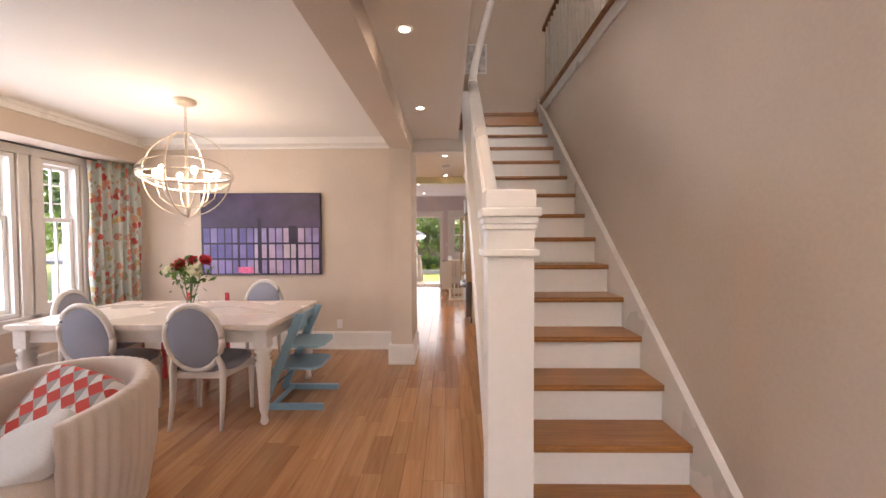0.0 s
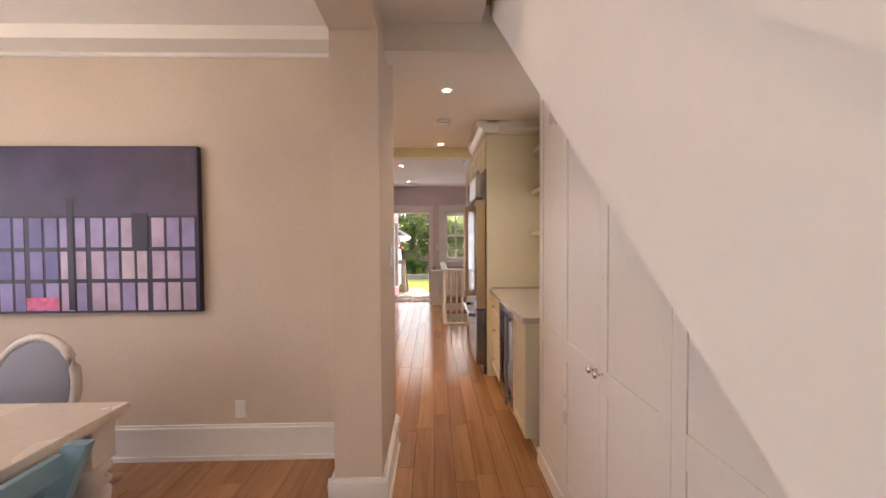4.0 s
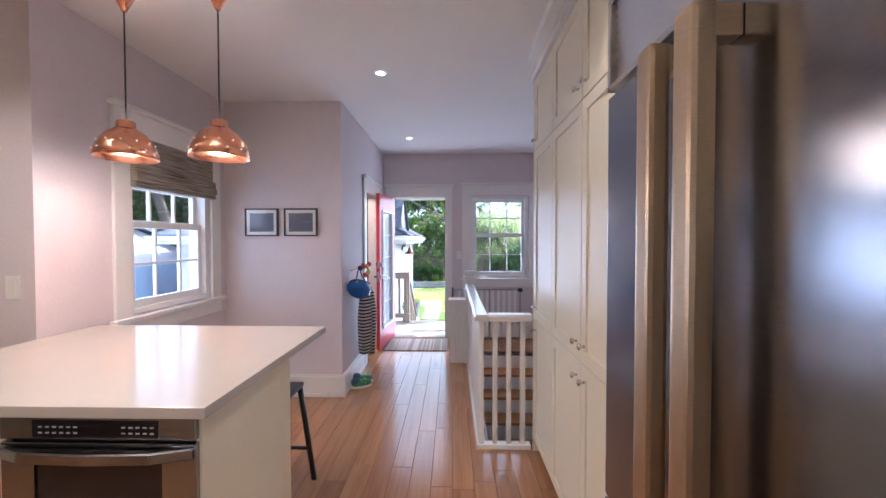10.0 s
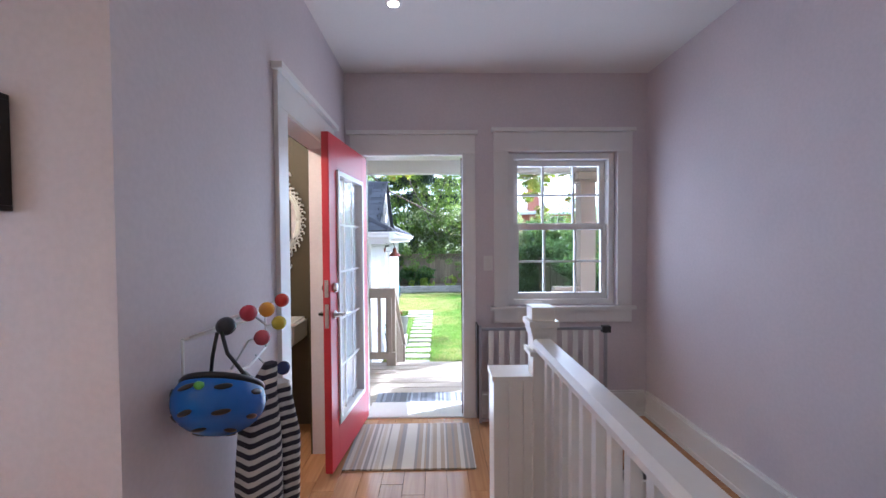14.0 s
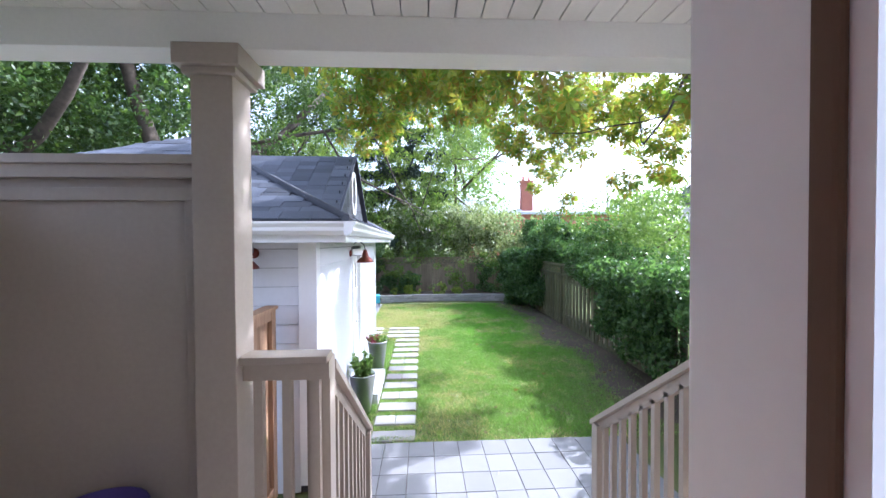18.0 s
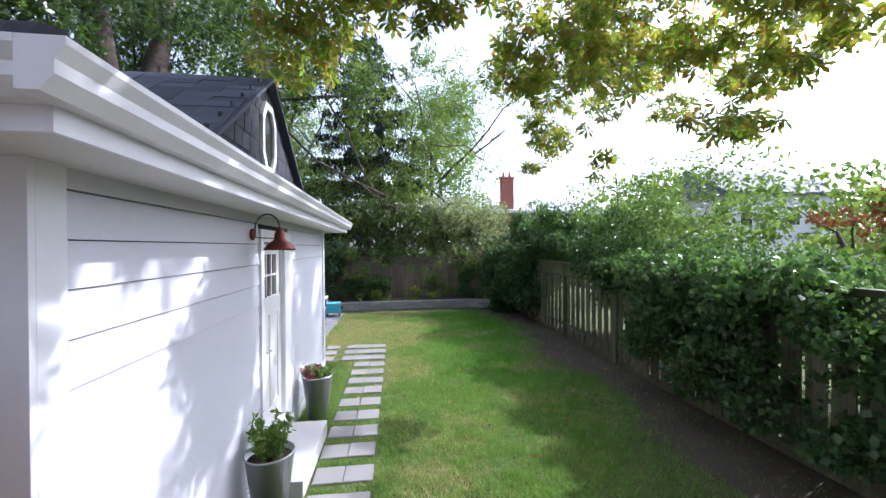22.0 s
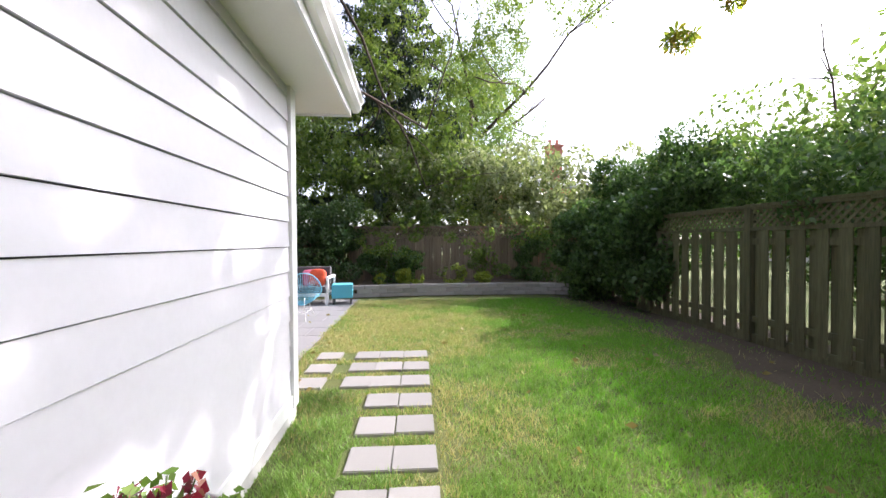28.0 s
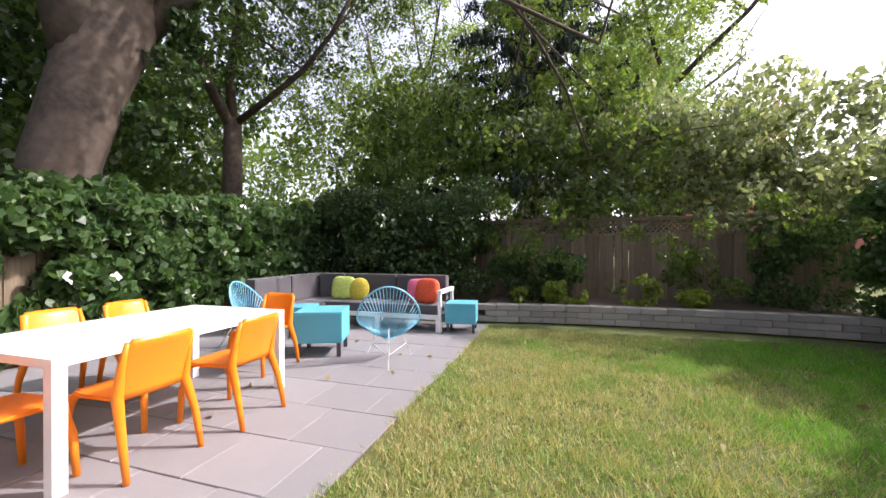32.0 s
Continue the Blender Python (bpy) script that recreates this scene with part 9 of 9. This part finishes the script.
def hook_rack():
    hr = thing("ball_hook_rack", pose(-1.168, 10.2, 1.08), "white wire wall rack with coloured ball hooks", "coat rack")
    for z, o in ((0.06, 0.0), (-0.1, 0.03)):
        part("wire", tube(bmesh.new(), [(0.02, -0.3, z), (0.05, 0.0, z - 0.01), (0.02, 0.2, z)], 0.005, 6), M["white_metal"], hr)
    cols = [(0.02, 0.02, 0.03), (0.55, 0.06, 0.1), (0.75, 0.36, 0.03), (0.6, 0.03, 0.03), (0.75, 0.6, 0.05), (0.02, 0.03, 0.1), (0.6, 0.1, 0.12), (0.02, 0.06, 0.05), (0.02, 0.03, 0.12), (0.6, 0.08, 0.1)]
    for i, c in enumerate(cols):
        row = 0 if i < 5 else 1
        y = -0.26 + 0.13 * (i % 5)
        z = (0.088 if row == 0 else -0.16) + (0.012 if i % 2 else 0)
        if i % 5 == 4:   # the two short hooks between the rows
            y, z = (0.1, 0.02) if row == 0 else (-0.04, 0.0)
        arm = part("hook_wire", tube(bmesh.new(), [(0.02, y - 0.02, 0.06 if row == 0 else -0.1), (0.07, y, z - 0.01), (0.1, y, z)], 0.004, 6), M["white_metal"], hr)
        part("ball", blob(bmesh.new(), 0.115, y, z, 0.026, 0.026, 0.026, 16, 10), paint("ball_%d" % i, c, 0.25), arm)
    part("end_wire", tube(bmesh.new(), [(0.02, -0.3, 0.06), (0.02, -0.3, -0.1)], 0.004, 6), M["white_metal"], hr)
    part("end_wire", tube(bmesh.new(), [(0.02, 0.2, 0.06), (0.02, 0.2, -0.1)], 0.004, 6), M["white_metal"], hr)


hook_rack()


def helmet():
    he = thing("bicycle_helmet", pose(-1.06, 9.92, 0.965, -34, -6, 0) @ pose(0, 0, 0, 0, 0, 70) @ Matrix.Scale(0.88, 4), "blue child's bicycle helmet hanging from a hook", "helmet")
    blue = paint("helmet_blue", (0.02, 0.13, 0.52), 0.25, 0.06, 30, 0.02)
    a, b, c = 0.145, 0.115, 0.1
    bm = bmesh.new()
    blob(bm, 0, 0, 0, a, b, c, 32, 16)
    bmesh.ops.delete(bm, geom=[v for v in bm.verts if v.co.z > 0.055], context="VERTS")
    part("shell", bm, blue, he)
    part("rim", tube(bmesh.new(), [(0.124 * math.cos(t), 0.097 * math.sin(t), 0.05) for t in [2 * math.pi * i / 30 for i in range(31)]], 0.01, 6), M["black"], he)
    for lat, n, off in ((8, 8, 0.2), (-32, 7, 0.6), (-64, 4, 0.2)):
        for i in range(n):
            lon = 2 * math.pi * i / n + off
            cl, sl = math.cos(radians(lat)), math.sin(radians(lat))
            p0 = Vector((a * cl * math.cos(lon), b * cl * math.sin(lon), c * sl))
            nn = Vector((p0.x / a ** 2, p0.y / b ** 2, p0.z / c ** 2)).normalized()
            side = Vector((-math.sin(lon), math.cos(lon), 0.25)).normalized()
            up = nn.cross(side).normalized()
            side = up.cross(nn)
            m = Matrix((side, up, nn)).transposed().to_4x4()
            m.translation = p0
            part("vent", bend(blob(bmesh.new(), 0, 0, 0, 0.026, 0.009, 0.004, 12, 6), m), M["black"], he)
    high = he.matrix_basis.to_3x3().inverted() @ Vector((0, 0, 0.16))
    for s in (-1, 1):
        part("strap", tube(bmesh.new(), [(0.02, 0.085 * s, 0.05), high * 0.8 + Vector((0.0, 0.03 * s, 0.0)), high * 1.2 + Vector((0.0, 0.008 * s, 0.0))], 0.006, 5), M["black"], he)
    part("sticker", blob(bmesh.new(), -0.125, -0.055, 0.015, 0.018, 0.012, 0.012, 8, 6), paint("green_sticker", (0.15, 0.5, 0.1), 0.4), he)


helmet()


def striped_top():
    sh = thing("striped_shirt", pose(-1.06, 10.14, 0.72), "navy and white striped hooded shirt on a hook", "shirt")
    m, nd, ln, bs = _nodes("navy_stripe")
    tc, sep = nd.new("ShaderNodeTexCoord"), nd.new("ShaderNodeSeparateXYZ")
    ln.new(tc.outputs["Object"], sep.inputs[0])
    mul, fr = nd.new("ShaderNodeMath"), nd.new("ShaderNodeMath")
    mul.operation, fr.operation = "MULTIPLY", "FRACT"
    mul.inputs[1].default_value = 30.0
    ln.new(sep.outputs["Z"], mul.inputs[0])
    ln.new(mul.outputs[0], fr.inputs[0])
    ln.new(_ramp(nd, ln, fr.outputs[0], [(0.48, (0.03, 0.03, 0.05)), (0.54, (0.6, 0.58, 0.56))]), bs.inputs["Base Color"])
    bs.inputs["Roughness"].default_value = 0.95
    def drape(rows, seed):
        bm = bmesh.new()
        n, rings = 22, []
        for j, (x, y, z, rx, ry) in enumerate(rows):
            rings.append([bm.verts.new((x + rx * math.cos(a) * (1 + 0.16 * math.sin(3 * a + seed + j * 0.5)), y + ry * math.sin(a) * (1 + 0.12 * math.sin(4 * a + seed)), z)) for a in [2 * math.pi * i / n for i in range(n)]])
        for p, q in zip(rings, rings[1:]):
            for i in range(n):
                bm.faces.new((p[i], p[(i + 1) % n], q[(i + 1) % n], q[i])).smooth = True
        bm.faces.new(rings[0]), bm.faces.new(rings[-1])
        bmesh.ops.recalc_face_normals(bm, faces=bm.faces)
        return bm
    part("body", drape([(0.04, 0, 0.28, 0.02, 0.025), (0.0, 0, 0.18, 0.05, 0.055), (0.0, 0.0, 0.05, 0.06, 0.075), (0.0, 0.0, -0.1, 0.065, 0.09), (0.0, 0.02, -0.36, 0.06, 0.1), (0.0, 0.02, -0.44, 0.05, 0.09)], 0.4), m, sh)
    part("sleeve", drape([(0.05, 0.05, 0.2, 0.03, 0.03), (0.06, 0.09, 0.0, 0.04, 0.04), (0.06, 0.1, -0.22, 0.035, 0.04), (0.05, 0.1, -0.48, 0.03, 0.035)], 1.7), m, sh)


striped_top()


def shoe(m, label):
    so = thing("shoe", m, label, "shoe", "shoes by the wall")
    part("upper", bend(blob(bmesh.new(), 0, 0, 0.04, 0.042, 0.1, 0.035, 16, 8, 0.8), pose(0, 0, 0)), paint("green_canvas", (0.05, 0.2, 0.1), 0.6, 0.3, 40), so)
    part("heel", blob(bmesh.new(), 0, -0.055, 0.06, 0.036, 0.045, 0.035, 14, 8, 0.8), paint("navy_canvas", (0.03, 0.07, 0.12), 0.7), so)
    part("sole", prism(bmesh.new(), [(0.044 * math.cos(t), 0.105 * math.sin(t)) for t in [2 * math.pi * i / 20 for i in range(20)]], 0.0, 0.02), M["white"], so)
    part("strap", tube(bmesh.new(), [(-0.042, 0.03, 0.04), (0, 0.03, 0.082), (0.042, 0.03, 0.04)], 0.009, 6), paint("lime_strap", (0.3, 0.5, 0.05), 0.6), so)


shoe(pose(-1.05, 9.95, 0.0, 0, 0, -60), "small green child's sandal on the floor")
shoe(pose(-1.07, 10.07, 0.0, 0, 0, -75), "small green child's sandal on the floor")


def mat_(name, m, w, d, label, cols, n):
    mt = thing(name, m, label, "mat")
    mats = [fabric(name + "_stripe_%d" % i, c) for i, c in enumerate(cols)]
    rng = random.Random(n)
    rows = [[] for _ in cols]
    x = -w
    while x < w - 0.001:
        k = rng.randrange(len(cols))
        s = min(rng.choice((0.012, 0.018, 0.026)), w - x)
        rows[k].append((x, x + s, -d, d, 0.0, 0.008 + 0.001 * k))
        x += s
    for r, mm in zip(rows, mats):
        for k in r:
            part("woven_stripe", boxes([k]), mm, mt)


mat_("door_mat", pose(-0.64, 11.47, 0.001), 0.41, 0.29, "tan and grey striped mat inside the back door", [(0.42, 0.34, 0.26), (0.25, 0.21, 0.18), (0.5, 0.44, 0.36), (0.33, 0.24, 0.16)], 4)
mat_("outdoor_mat", pose(-0.6, 12.42, -0.119), 0.45, 0.24, "dark blue-grey striped mat on the deck", [(0.1, 0.11, 0.14), (0.2, 0.22, 0.26), (0.06, 0.065, 0.08)], 7)


def baby_gate():
    bg = thing("baby_gate", pose(0, 11.74, 0), "grey metal safety gate folded against the back wall", "gate")
    grey = metal("gate_grey", (0.42, 0.42, 0.45), 0.4)
    part("frame", boxes([(-0.15, -0.13, -0.012, 0.012, 0.02, 0.76), (0.36, 0.38, -0.012, 0.012, 0.02, 0.74), (0.8, 0.82, -0.012, 0.012, 0.02, 0.74), (-0.13, 0.82, -0.012, 0.012, 0.72, 0.74), (-0.13, 0.82, -0.012, 0.012, 0.03, 0.05)], 0.003), grey, bg)
    for i in range(11):
        x = -0.06 + 0.08 * i
        part("bar", boxes([(x - 0.02, x + 0.02, -0.004, 0.004, 0.05, 0.72)], 0.002), M["white_metal"], bg)
    part("hinge_post", boxes([(-0.165, -0.15, 0.0, 0.12, 0.05, 0.76)], 0.003), M["black"], bg)
    part("latch", boxes([(0.78, 0.84, -0.03, 0.02, 0.7, 0.75)], 0.004), M["black"], bg)


baby_gate()
bn = thing("storage_bin", pose(-1.88, 13.26, -0.12), "purple-blue plastic bin on the deck", "bin")
part("tub", lathe(bmesh.new(), [(0.16, 0.0), (0.17, 0.01), (0.2, 0.36), (0.21, 0.37), (0.2, 0.37), (0.165, 0.02), (0.0, 0.015)], 26, 0, 0, False), paint("violet_plastic", (0.09, 0.06, 0.28), 0.4), bn)

# ---- pots ----
def pot(m, seed, flowers):
    pp = thing("galvanised_planter", m, "tall galvanised metal planter with " + ("red-leaved flowers" if flowers else "a green bushy herb"), "planter", "planters by the garage door")
    part("bucket", lathe(bmesh.new(), [(0.125, 0.0), (0.13, 0.01), (0.205, 0.6), (0.213, 0.6), (0.215, 0.612), (0.207, 0.618), (0.2, 0.61), (0.19, 0.54), (0.0, 0.53)], 36, 0, 0, False), M["galv"], pp)
    part("soil", lathe(bmesh.new(), [(0.0, 0.55), (0.195, 0.55), (0.195, 0.545), (0.0, 0.54)], 24), M["soil"], pp)
    rng = np.random.default_rng(seed)
    stems = bmesh.new()
    pts = []
    for i in range(26):
        a, r = rng.uniform(0, 6.28), rng.uniform(0.02, 0.15)
        h = rng.uniform(0.08, 0.18) if flowers else rng.uniform(0.12, 0.36)
        p0 = (r * 0.5 * math.cos(a), r * 0.5 * math.sin(a), 0.55)
        p1 = (r * 1.5 * math.cos(a), r * 1.5 * math.sin(a), 0.55 + h)
        tube(stems, [p0, ((p0[0] + p1[0]) / 2, (p0[1] + p1[1]) / 2, 0.55 + h * 0.6), p1], 0.003, 4)
        k = 30 if flowers else 46
        t = rng.uniform(0.2, 1.05, (k, 1))
        pts.append(np.array(p0) * (1 - t) + np.array(p1) * t + rng.normal(0, 0.02, (k, 3)))
    part("stems", stems, paint("stem_%d" % seed, (0.08, 0.12, 0.03), 0.6), pp)
    pts = np.concatenate(pts)
    cut = len(pts) // 2 if flowers else 0
    green = leafy("herb_leaf_%d" % seed, [(0.10, 0.19, 0.035), (0.16, 0.27, 0.05), (0.22, 0.32, 0.08)], 0.42)
    quads("foliage", leaf_quads(rng, pts[cut:], 0.055 if flowers else 0.06, 0.4 if not flowers else 0.6, -0.6), green, pp, "")
    if flowers:
        red = leafy("coleus_leaf", [(0.22, 0.02, 0.05), (0.35, 0.03, 0.08), (0.12, 0.02, 0.03), (0.4, 0.2, 0.14)], 0.3)
        quads("blossom", leaf_quads(rng, pts[:cut], 0.05, 0.7, -0.3), red, pp, "")


pot(pose(-1.5, 17.87, G), 51, False)
pot(pose(-1.5, 19.92, G), 52, True)


# ---- patio furniture ----
def patio_table():
    tb = thing("patio_table", pose(-4.15, 24.38, G), "long white slatted aluminium patio table", "table")
    hx, hy, h = 0.57, 0.88, 0.74
    part("frame", boxes([(-hx, hx, -hy, -hy + 0.07, h - 0.05, h), (-hx, hx, hy - 0.07, hy, h - 0.05, h), (-hx, -hx + 0.07, -hy + 0.07, hy - 0.07, h - 0.05, h), (hx - 0.07, hx, -hy + 0.07, hy - 0.07, h - 0.05, h)], 0.003), M["white_metal"], tb)
    n = 18
    for i in range(n):
        y = -hy + 0.07 + (2 * hy - 0.14) * i / n
        part("slat", boxes([(-hx + 0.07, hx - 0.07, y + 0.004, y + (2 * hy - 0.14) / n - 0.004, h - 0.02, h - 0.002)]), M["white_metal"], tb)
    for sx in (-1, 1):
        for sy in (-1, 1):
            part("leg", boxes([(sx * hx - (0.07 if sx > 0 else 0), sx * hx + (0.07 if sx < 0 else 0), sy * hy - (0.07 if sy > 0 else 0), sy * hy + (0.07 if sy < 0 else 0), 0, h - 0.05)], 0.003), M["white_metal"], tb)


patio_table()


def plastic_chair():
    """Moulded one-piece chair; it faces +y."""
    ch = thing("orange_chair", pose(0, 0, 0), "moulded orange plastic stacking chair at the patio table", "chair", "chairs round the patio table")
    bm = bmesh.new()
    prism(bm, [(-0.2, -0.2), (0.2, -0.2), (0.225, 0.1), (0.21, 0.2), (0.17, 0.235), (-0.17, 0.235), (-0.21, 0.2), (-0.225, 0.1)], 0.43, 0.455)
    bmesh.ops.bevel(bm, geom=bm.edges, offset=0.01, segments=2, affect="EDGES")
    part("seat", bm, M["orange"], ch)
    bm = bmesh.new()
    rows = []
    for j in range(9):
        t = j / 8
        z, y = 0.44 + 0.36 * t, -0.2 - 0.05 * t - 0.05 * t * t
        w = 0.2 + 0.02 * math.sin(math.pi * t) - (0.03 * max(0, t - 0.85) / 0.15)
        rows.append([[bm.verts.new((w * (-1 + 2 * i / 8), y + 0.03 * (1 - (2 * i / 8 - 1) ** 2) * -1 + d, z)) for i in range(9)] for d in (0.0, 0.016)])
    for a, b in zip(rows, rows[1:]):
        for i in range(8):
            bm.faces.new((a[1][i], a[1][i + 1], b[1][i + 1], b[1][i])).smooth = True
            bm.faces.new((a[0][i + 1], a[0][i], b[0][i], b[0][i + 1])).smooth = True
        for i in (0, 8):
            bm.faces.new((a[0][i], a[1][i], b[1][i], b[0][i]))
    for r in (rows[0], rows[-1]):
        for i in range(8):
            bm.faces.new((r[0][i], r[0][i + 1], r[1][i + 1], r[1][i]))
    bmesh.ops.recalc_face_normals(bm, faces=bm.faces)
    part("backrest", bm, M["orange"], ch)
    for sx in (-1, 1):
        part("front_leg", tube(bmesh.new(), [(sx * 0.235, 0.25, 0.0), (sx * 0.225, 0.235, 0.25), (sx * 0.205, 0.2, 0.42), (sx * 0.18, 0.14, 0.44)], [0.018, 0.024, 0.03, 0.02], 8), M["orange"], ch)
        part("back_leg", tube(bmesh.new(), [(sx * 0.225, -0.32, 0.0), (sx * 0.22, -0.27, 0.25), (sx * 0.2, -0.2, 0.46), (sx * 0.2, -0.23, 0.62), (sx * 0.195, -0.28, 0.78)], [0.018, 0.024, 0.032, 0.022, 0.014], 8), M["orange"], ch)
    return ch


_oc = plastic_chair()
_oc.matrix_basis = pose(-3.66, 23.945, G + 0.004, 0, 0, 88)
for x, y, r in ((-3.56, 24.62, 92), (-3.95, 23.43, 2), (-4.95, 24.35, -90), (-4.95, 24.95, -86), (-4.2, 25.65, 180)):
    copy_thing(_oc, pose(x, y, G + 0.004, 0, 0, r))


def cube(m, label):
    cb = thing("teal_ottoman", m, label, "ottoman", "teal cube ottomans")
    part("cushion", boxes([(-0.24, 0.24, -0.24, 0.24, 0.14, 0.46)], 0.015), M["teal"], cb)
    part("piping", boxes([(-0.244, 0.244, -0.244, 0.244, 0.425, 0.432)], 0.002), M["teal"], cb)
    for sx in (-1, 1):
        for sy in (-1, 1):
            part("leg", boxes([(sx * 0.2 - 0.02, sx * 0.2 + 0.02, sy * 0.2 - 0.02, sy * 0.2 + 0.02, 0.0, 0.14)]), M["steel_dark"], cb)


cube(pose(-3.97, 26.45, G + 0.004, 0, 0, 22) @ Matrix.Scale(1.2, 4), "teal square outdoor ottoman on dark legs")
cube(pose(-4.9, 27.15, G + 0.004, 0, 0, 15), "teal square outdoor ottoman beside the sofa")
cube(pose(-2.59, 28.21, G + 0.004, 0, 0, 8), "teal square outdoor ottoman at the lawn's edge")


def acapulco(m):
    """Pear-shaped string chair; it faces +y."""
    ac = thing("string_chair", m, "blue cord string chair on a white wire frame", "chair", "string chairs")
    def rim(t):
        # egg outline, leaning back
        a = 2 * math.pi * t
        r = 0.40 * (1 + 0.10 * math.sin(a))
        u, v = 0.37 * math.cos(a) * (1 - 0.14 * math.sin(a)), r * math.sin(a)
        y = -v * 0.5 + 0.02
        z = 0.54 + v * 0.78 + (0.10 if v < 0 else 0.0) * (abs(v) / 0.4) * 0.4
        return Vector((u, y, z))
    part("rim", tube(bmesh.new(), [rim(i / 40) for i in range(41)], 0.011, 6), M["teal_cord"], ac)
    hub = Vector((0, -0.02, 0.27))
    part("seat_ring", tube(bmesh.new(), [hub + Vector((0.07 * math.cos(2 * math.pi * i / 16), 0.07 * math.sin(2 * math.pi * i / 16), 0)) for i in range(17)], 0.008, 5), M["teal_cord"], ac)
    for i in range(48):
        p = rim((i + 0.5) / 48)
        q = hub + (Vector((p.x, p.y, 0)) * 0.16)
        mid = (p + q) / 2 + Vector((0, 0, -0.03))
        part("cord", tube(bmesh.new(), [p, mid, q], 0.0045, 4), M["teal_cord"], ac)
    legs = [(-0.27, 0.3), (0.27, 0.3), (0.0, -0.42)]
    for x, y in legs:
        part("leg", tube(bmesh.new(), [(x, y, 0.006), (x * 0.6, y * 0.6, 0.25), (x * 0.95, y * 0.7, 0.42)], 0.007, 6), M["white_metal"], ac)
    part("floor_ring", tube(bmesh.new(), [(x * 0.8, y * 0.8, 0.14) for x, y in legs + legs[:1]], 0.006, 6), M["white_metal"], ac)
    return ac


acapulco(pose(-3.0, 26.35, G + 0.004, 0, 0, 25))
acapulco(pose(-5.05, 26.35, G + 0.004, 0, 0, -75))


def outdoor_sofa():
    so = thing("outdoor_sofa", pose(0.04, 0.01, G + 0.004), "charcoal L-shaped outdoor sofa with a white metal frame", "sofa")
    part("base_frame", boxes([(-5.75, -2.92, 27.9, 27.95, 0.2, 0.27), (-5.75, -2.92, 28.62, 28.67, 0.2, 0.27), (-5.75, -5.7, 26.9, 28.67, 0.2, 0.27), (-5.02, -4.97, 26.9, 27.9, 0.2, 0.27), (-2.97, -2.92, 27.95, 28.62, 0.2, 0.27)], 0.004), M["white_metal"], so)
    for x, y in ((-5.72, 26.93), (-5.0, 26.93), (-5.72, 28.64), (-4.0, 27.93), (-2.95, 27.93), (-2.95, 28.64), (-4.3, 28.64)):
        part("leg", boxes([(x - 0.03, x + 0.03, y - 0.03, y + 0.03, 0, 0.2)], 0.003), M["white_metal"], so)
    for x0, x1, y0, y1 in ((-3.9, -2.98, 27.92, 28.5), (-4.95, -3.92, 27.92, 28.5), (-5.68, -4.97, 27.92, 28.5), (-5.55, -4.97, 26.92, 27.9)):
        part("seat_cushion", boxes([(x0, x1, y0, y1, 0.275, 0.42)], 0.03), M["charcoal"], so)
    for x0, x1, y0, y1 in ((-3.9, -2.98, 28.48, 28.66), (-4.95, -3.92, 28.48, 28.66), (-5.5, -4.97, 28.48, 28.66), (-5.74, -5.55, 26.92, 27.75), (-5.74, -5.55, 27.77, 28.66)):
        part("back_cushion", boxes([(x0, x1, y0, y1, 0.42, 0.86)], 0.04), M["charcoal"], so)
    part("arm", boxes([(-2.96, -2.89, 27.92, 28.66, 0.6, 0.66), (-2.95, -2.9, 27.92, 27.98, 0.0, 0.6), (-2.95, -2.9, 28.6, 28.66, 0.0, 0.6)], 0.006), M["white_metal"], so)
    for name, x, y, z, rx, rz, col, lab, rnd in (("pillow", -4.82, 28.3, 0.62, 74, 8, (0.45, 0.55, 0.12), "green and white striped outdoor pillow", 0.5), ("pillow", -4.5, 28.28, 0.6, 76, -4, (0.62, 0.5, 0.05), "round yellow outdoor pillow", 1.0), ("pillow", -3.35, 28.3, 0.6, 74, 14, (0.62, 0.12, 0.2), "pink outdoor pillow", 0.5), ("pillow", -3.18, 28.2, 0.62, 74, -12, (0.72, 0.09, 0.03), "red-orange outdoor pillow", 0.6)):
        pl = thing(name, pose(x, y, G + z, rx, 0, rz), lab + " on the sofa", "pillow", "sofa pillows")
        part("cover", blob(bmesh.new(), 0, 0, 0, 0.215, 0.215, 0.08, 22, 10, rnd), fabric("pillow_%d" % int(x * -100), col, 0.25, 30), pl)
        if "striped" in lab:
            part("stripe", boxes([(-0.1, -0.06, -0.15, 0.15, 0.05, 0.074), (0.06, 0.1, -0.15, 0.15, 0.05, 0.074)], 0.004), fabric("cream_stripe", (0.7, 0.7, 0.6)), pl)


outdoor_sofa()


def fallen_leaves():
    rng = np.random.default_rng(77)
    n = 130
    pts = np.stack([rng.uniform(-6.5, 3.6, n), rng.uniform(14.9, 28.4, n), np.full(n, G + 0.03)], 1)
    pts = pts[(pts[:, 0] > -1.6) | (pts[:, 1] > 22.6)]
    lq = leaf_quads(rng, pts, 0.085, 0.55, 0.0, 0.08, 0.9)
    quads("fallen_leaves", lq, leafy("dry_leaf", [(0.3, 0.2, 0.06), (0.42, 0.36, 0.14), (0.2, 0.13, 0.05), (0.5, 0.46, 0.3)], 0.2), None, "stuff", "scattered dry leaves on lawn and patio", "leaves")


fallen_leaves()
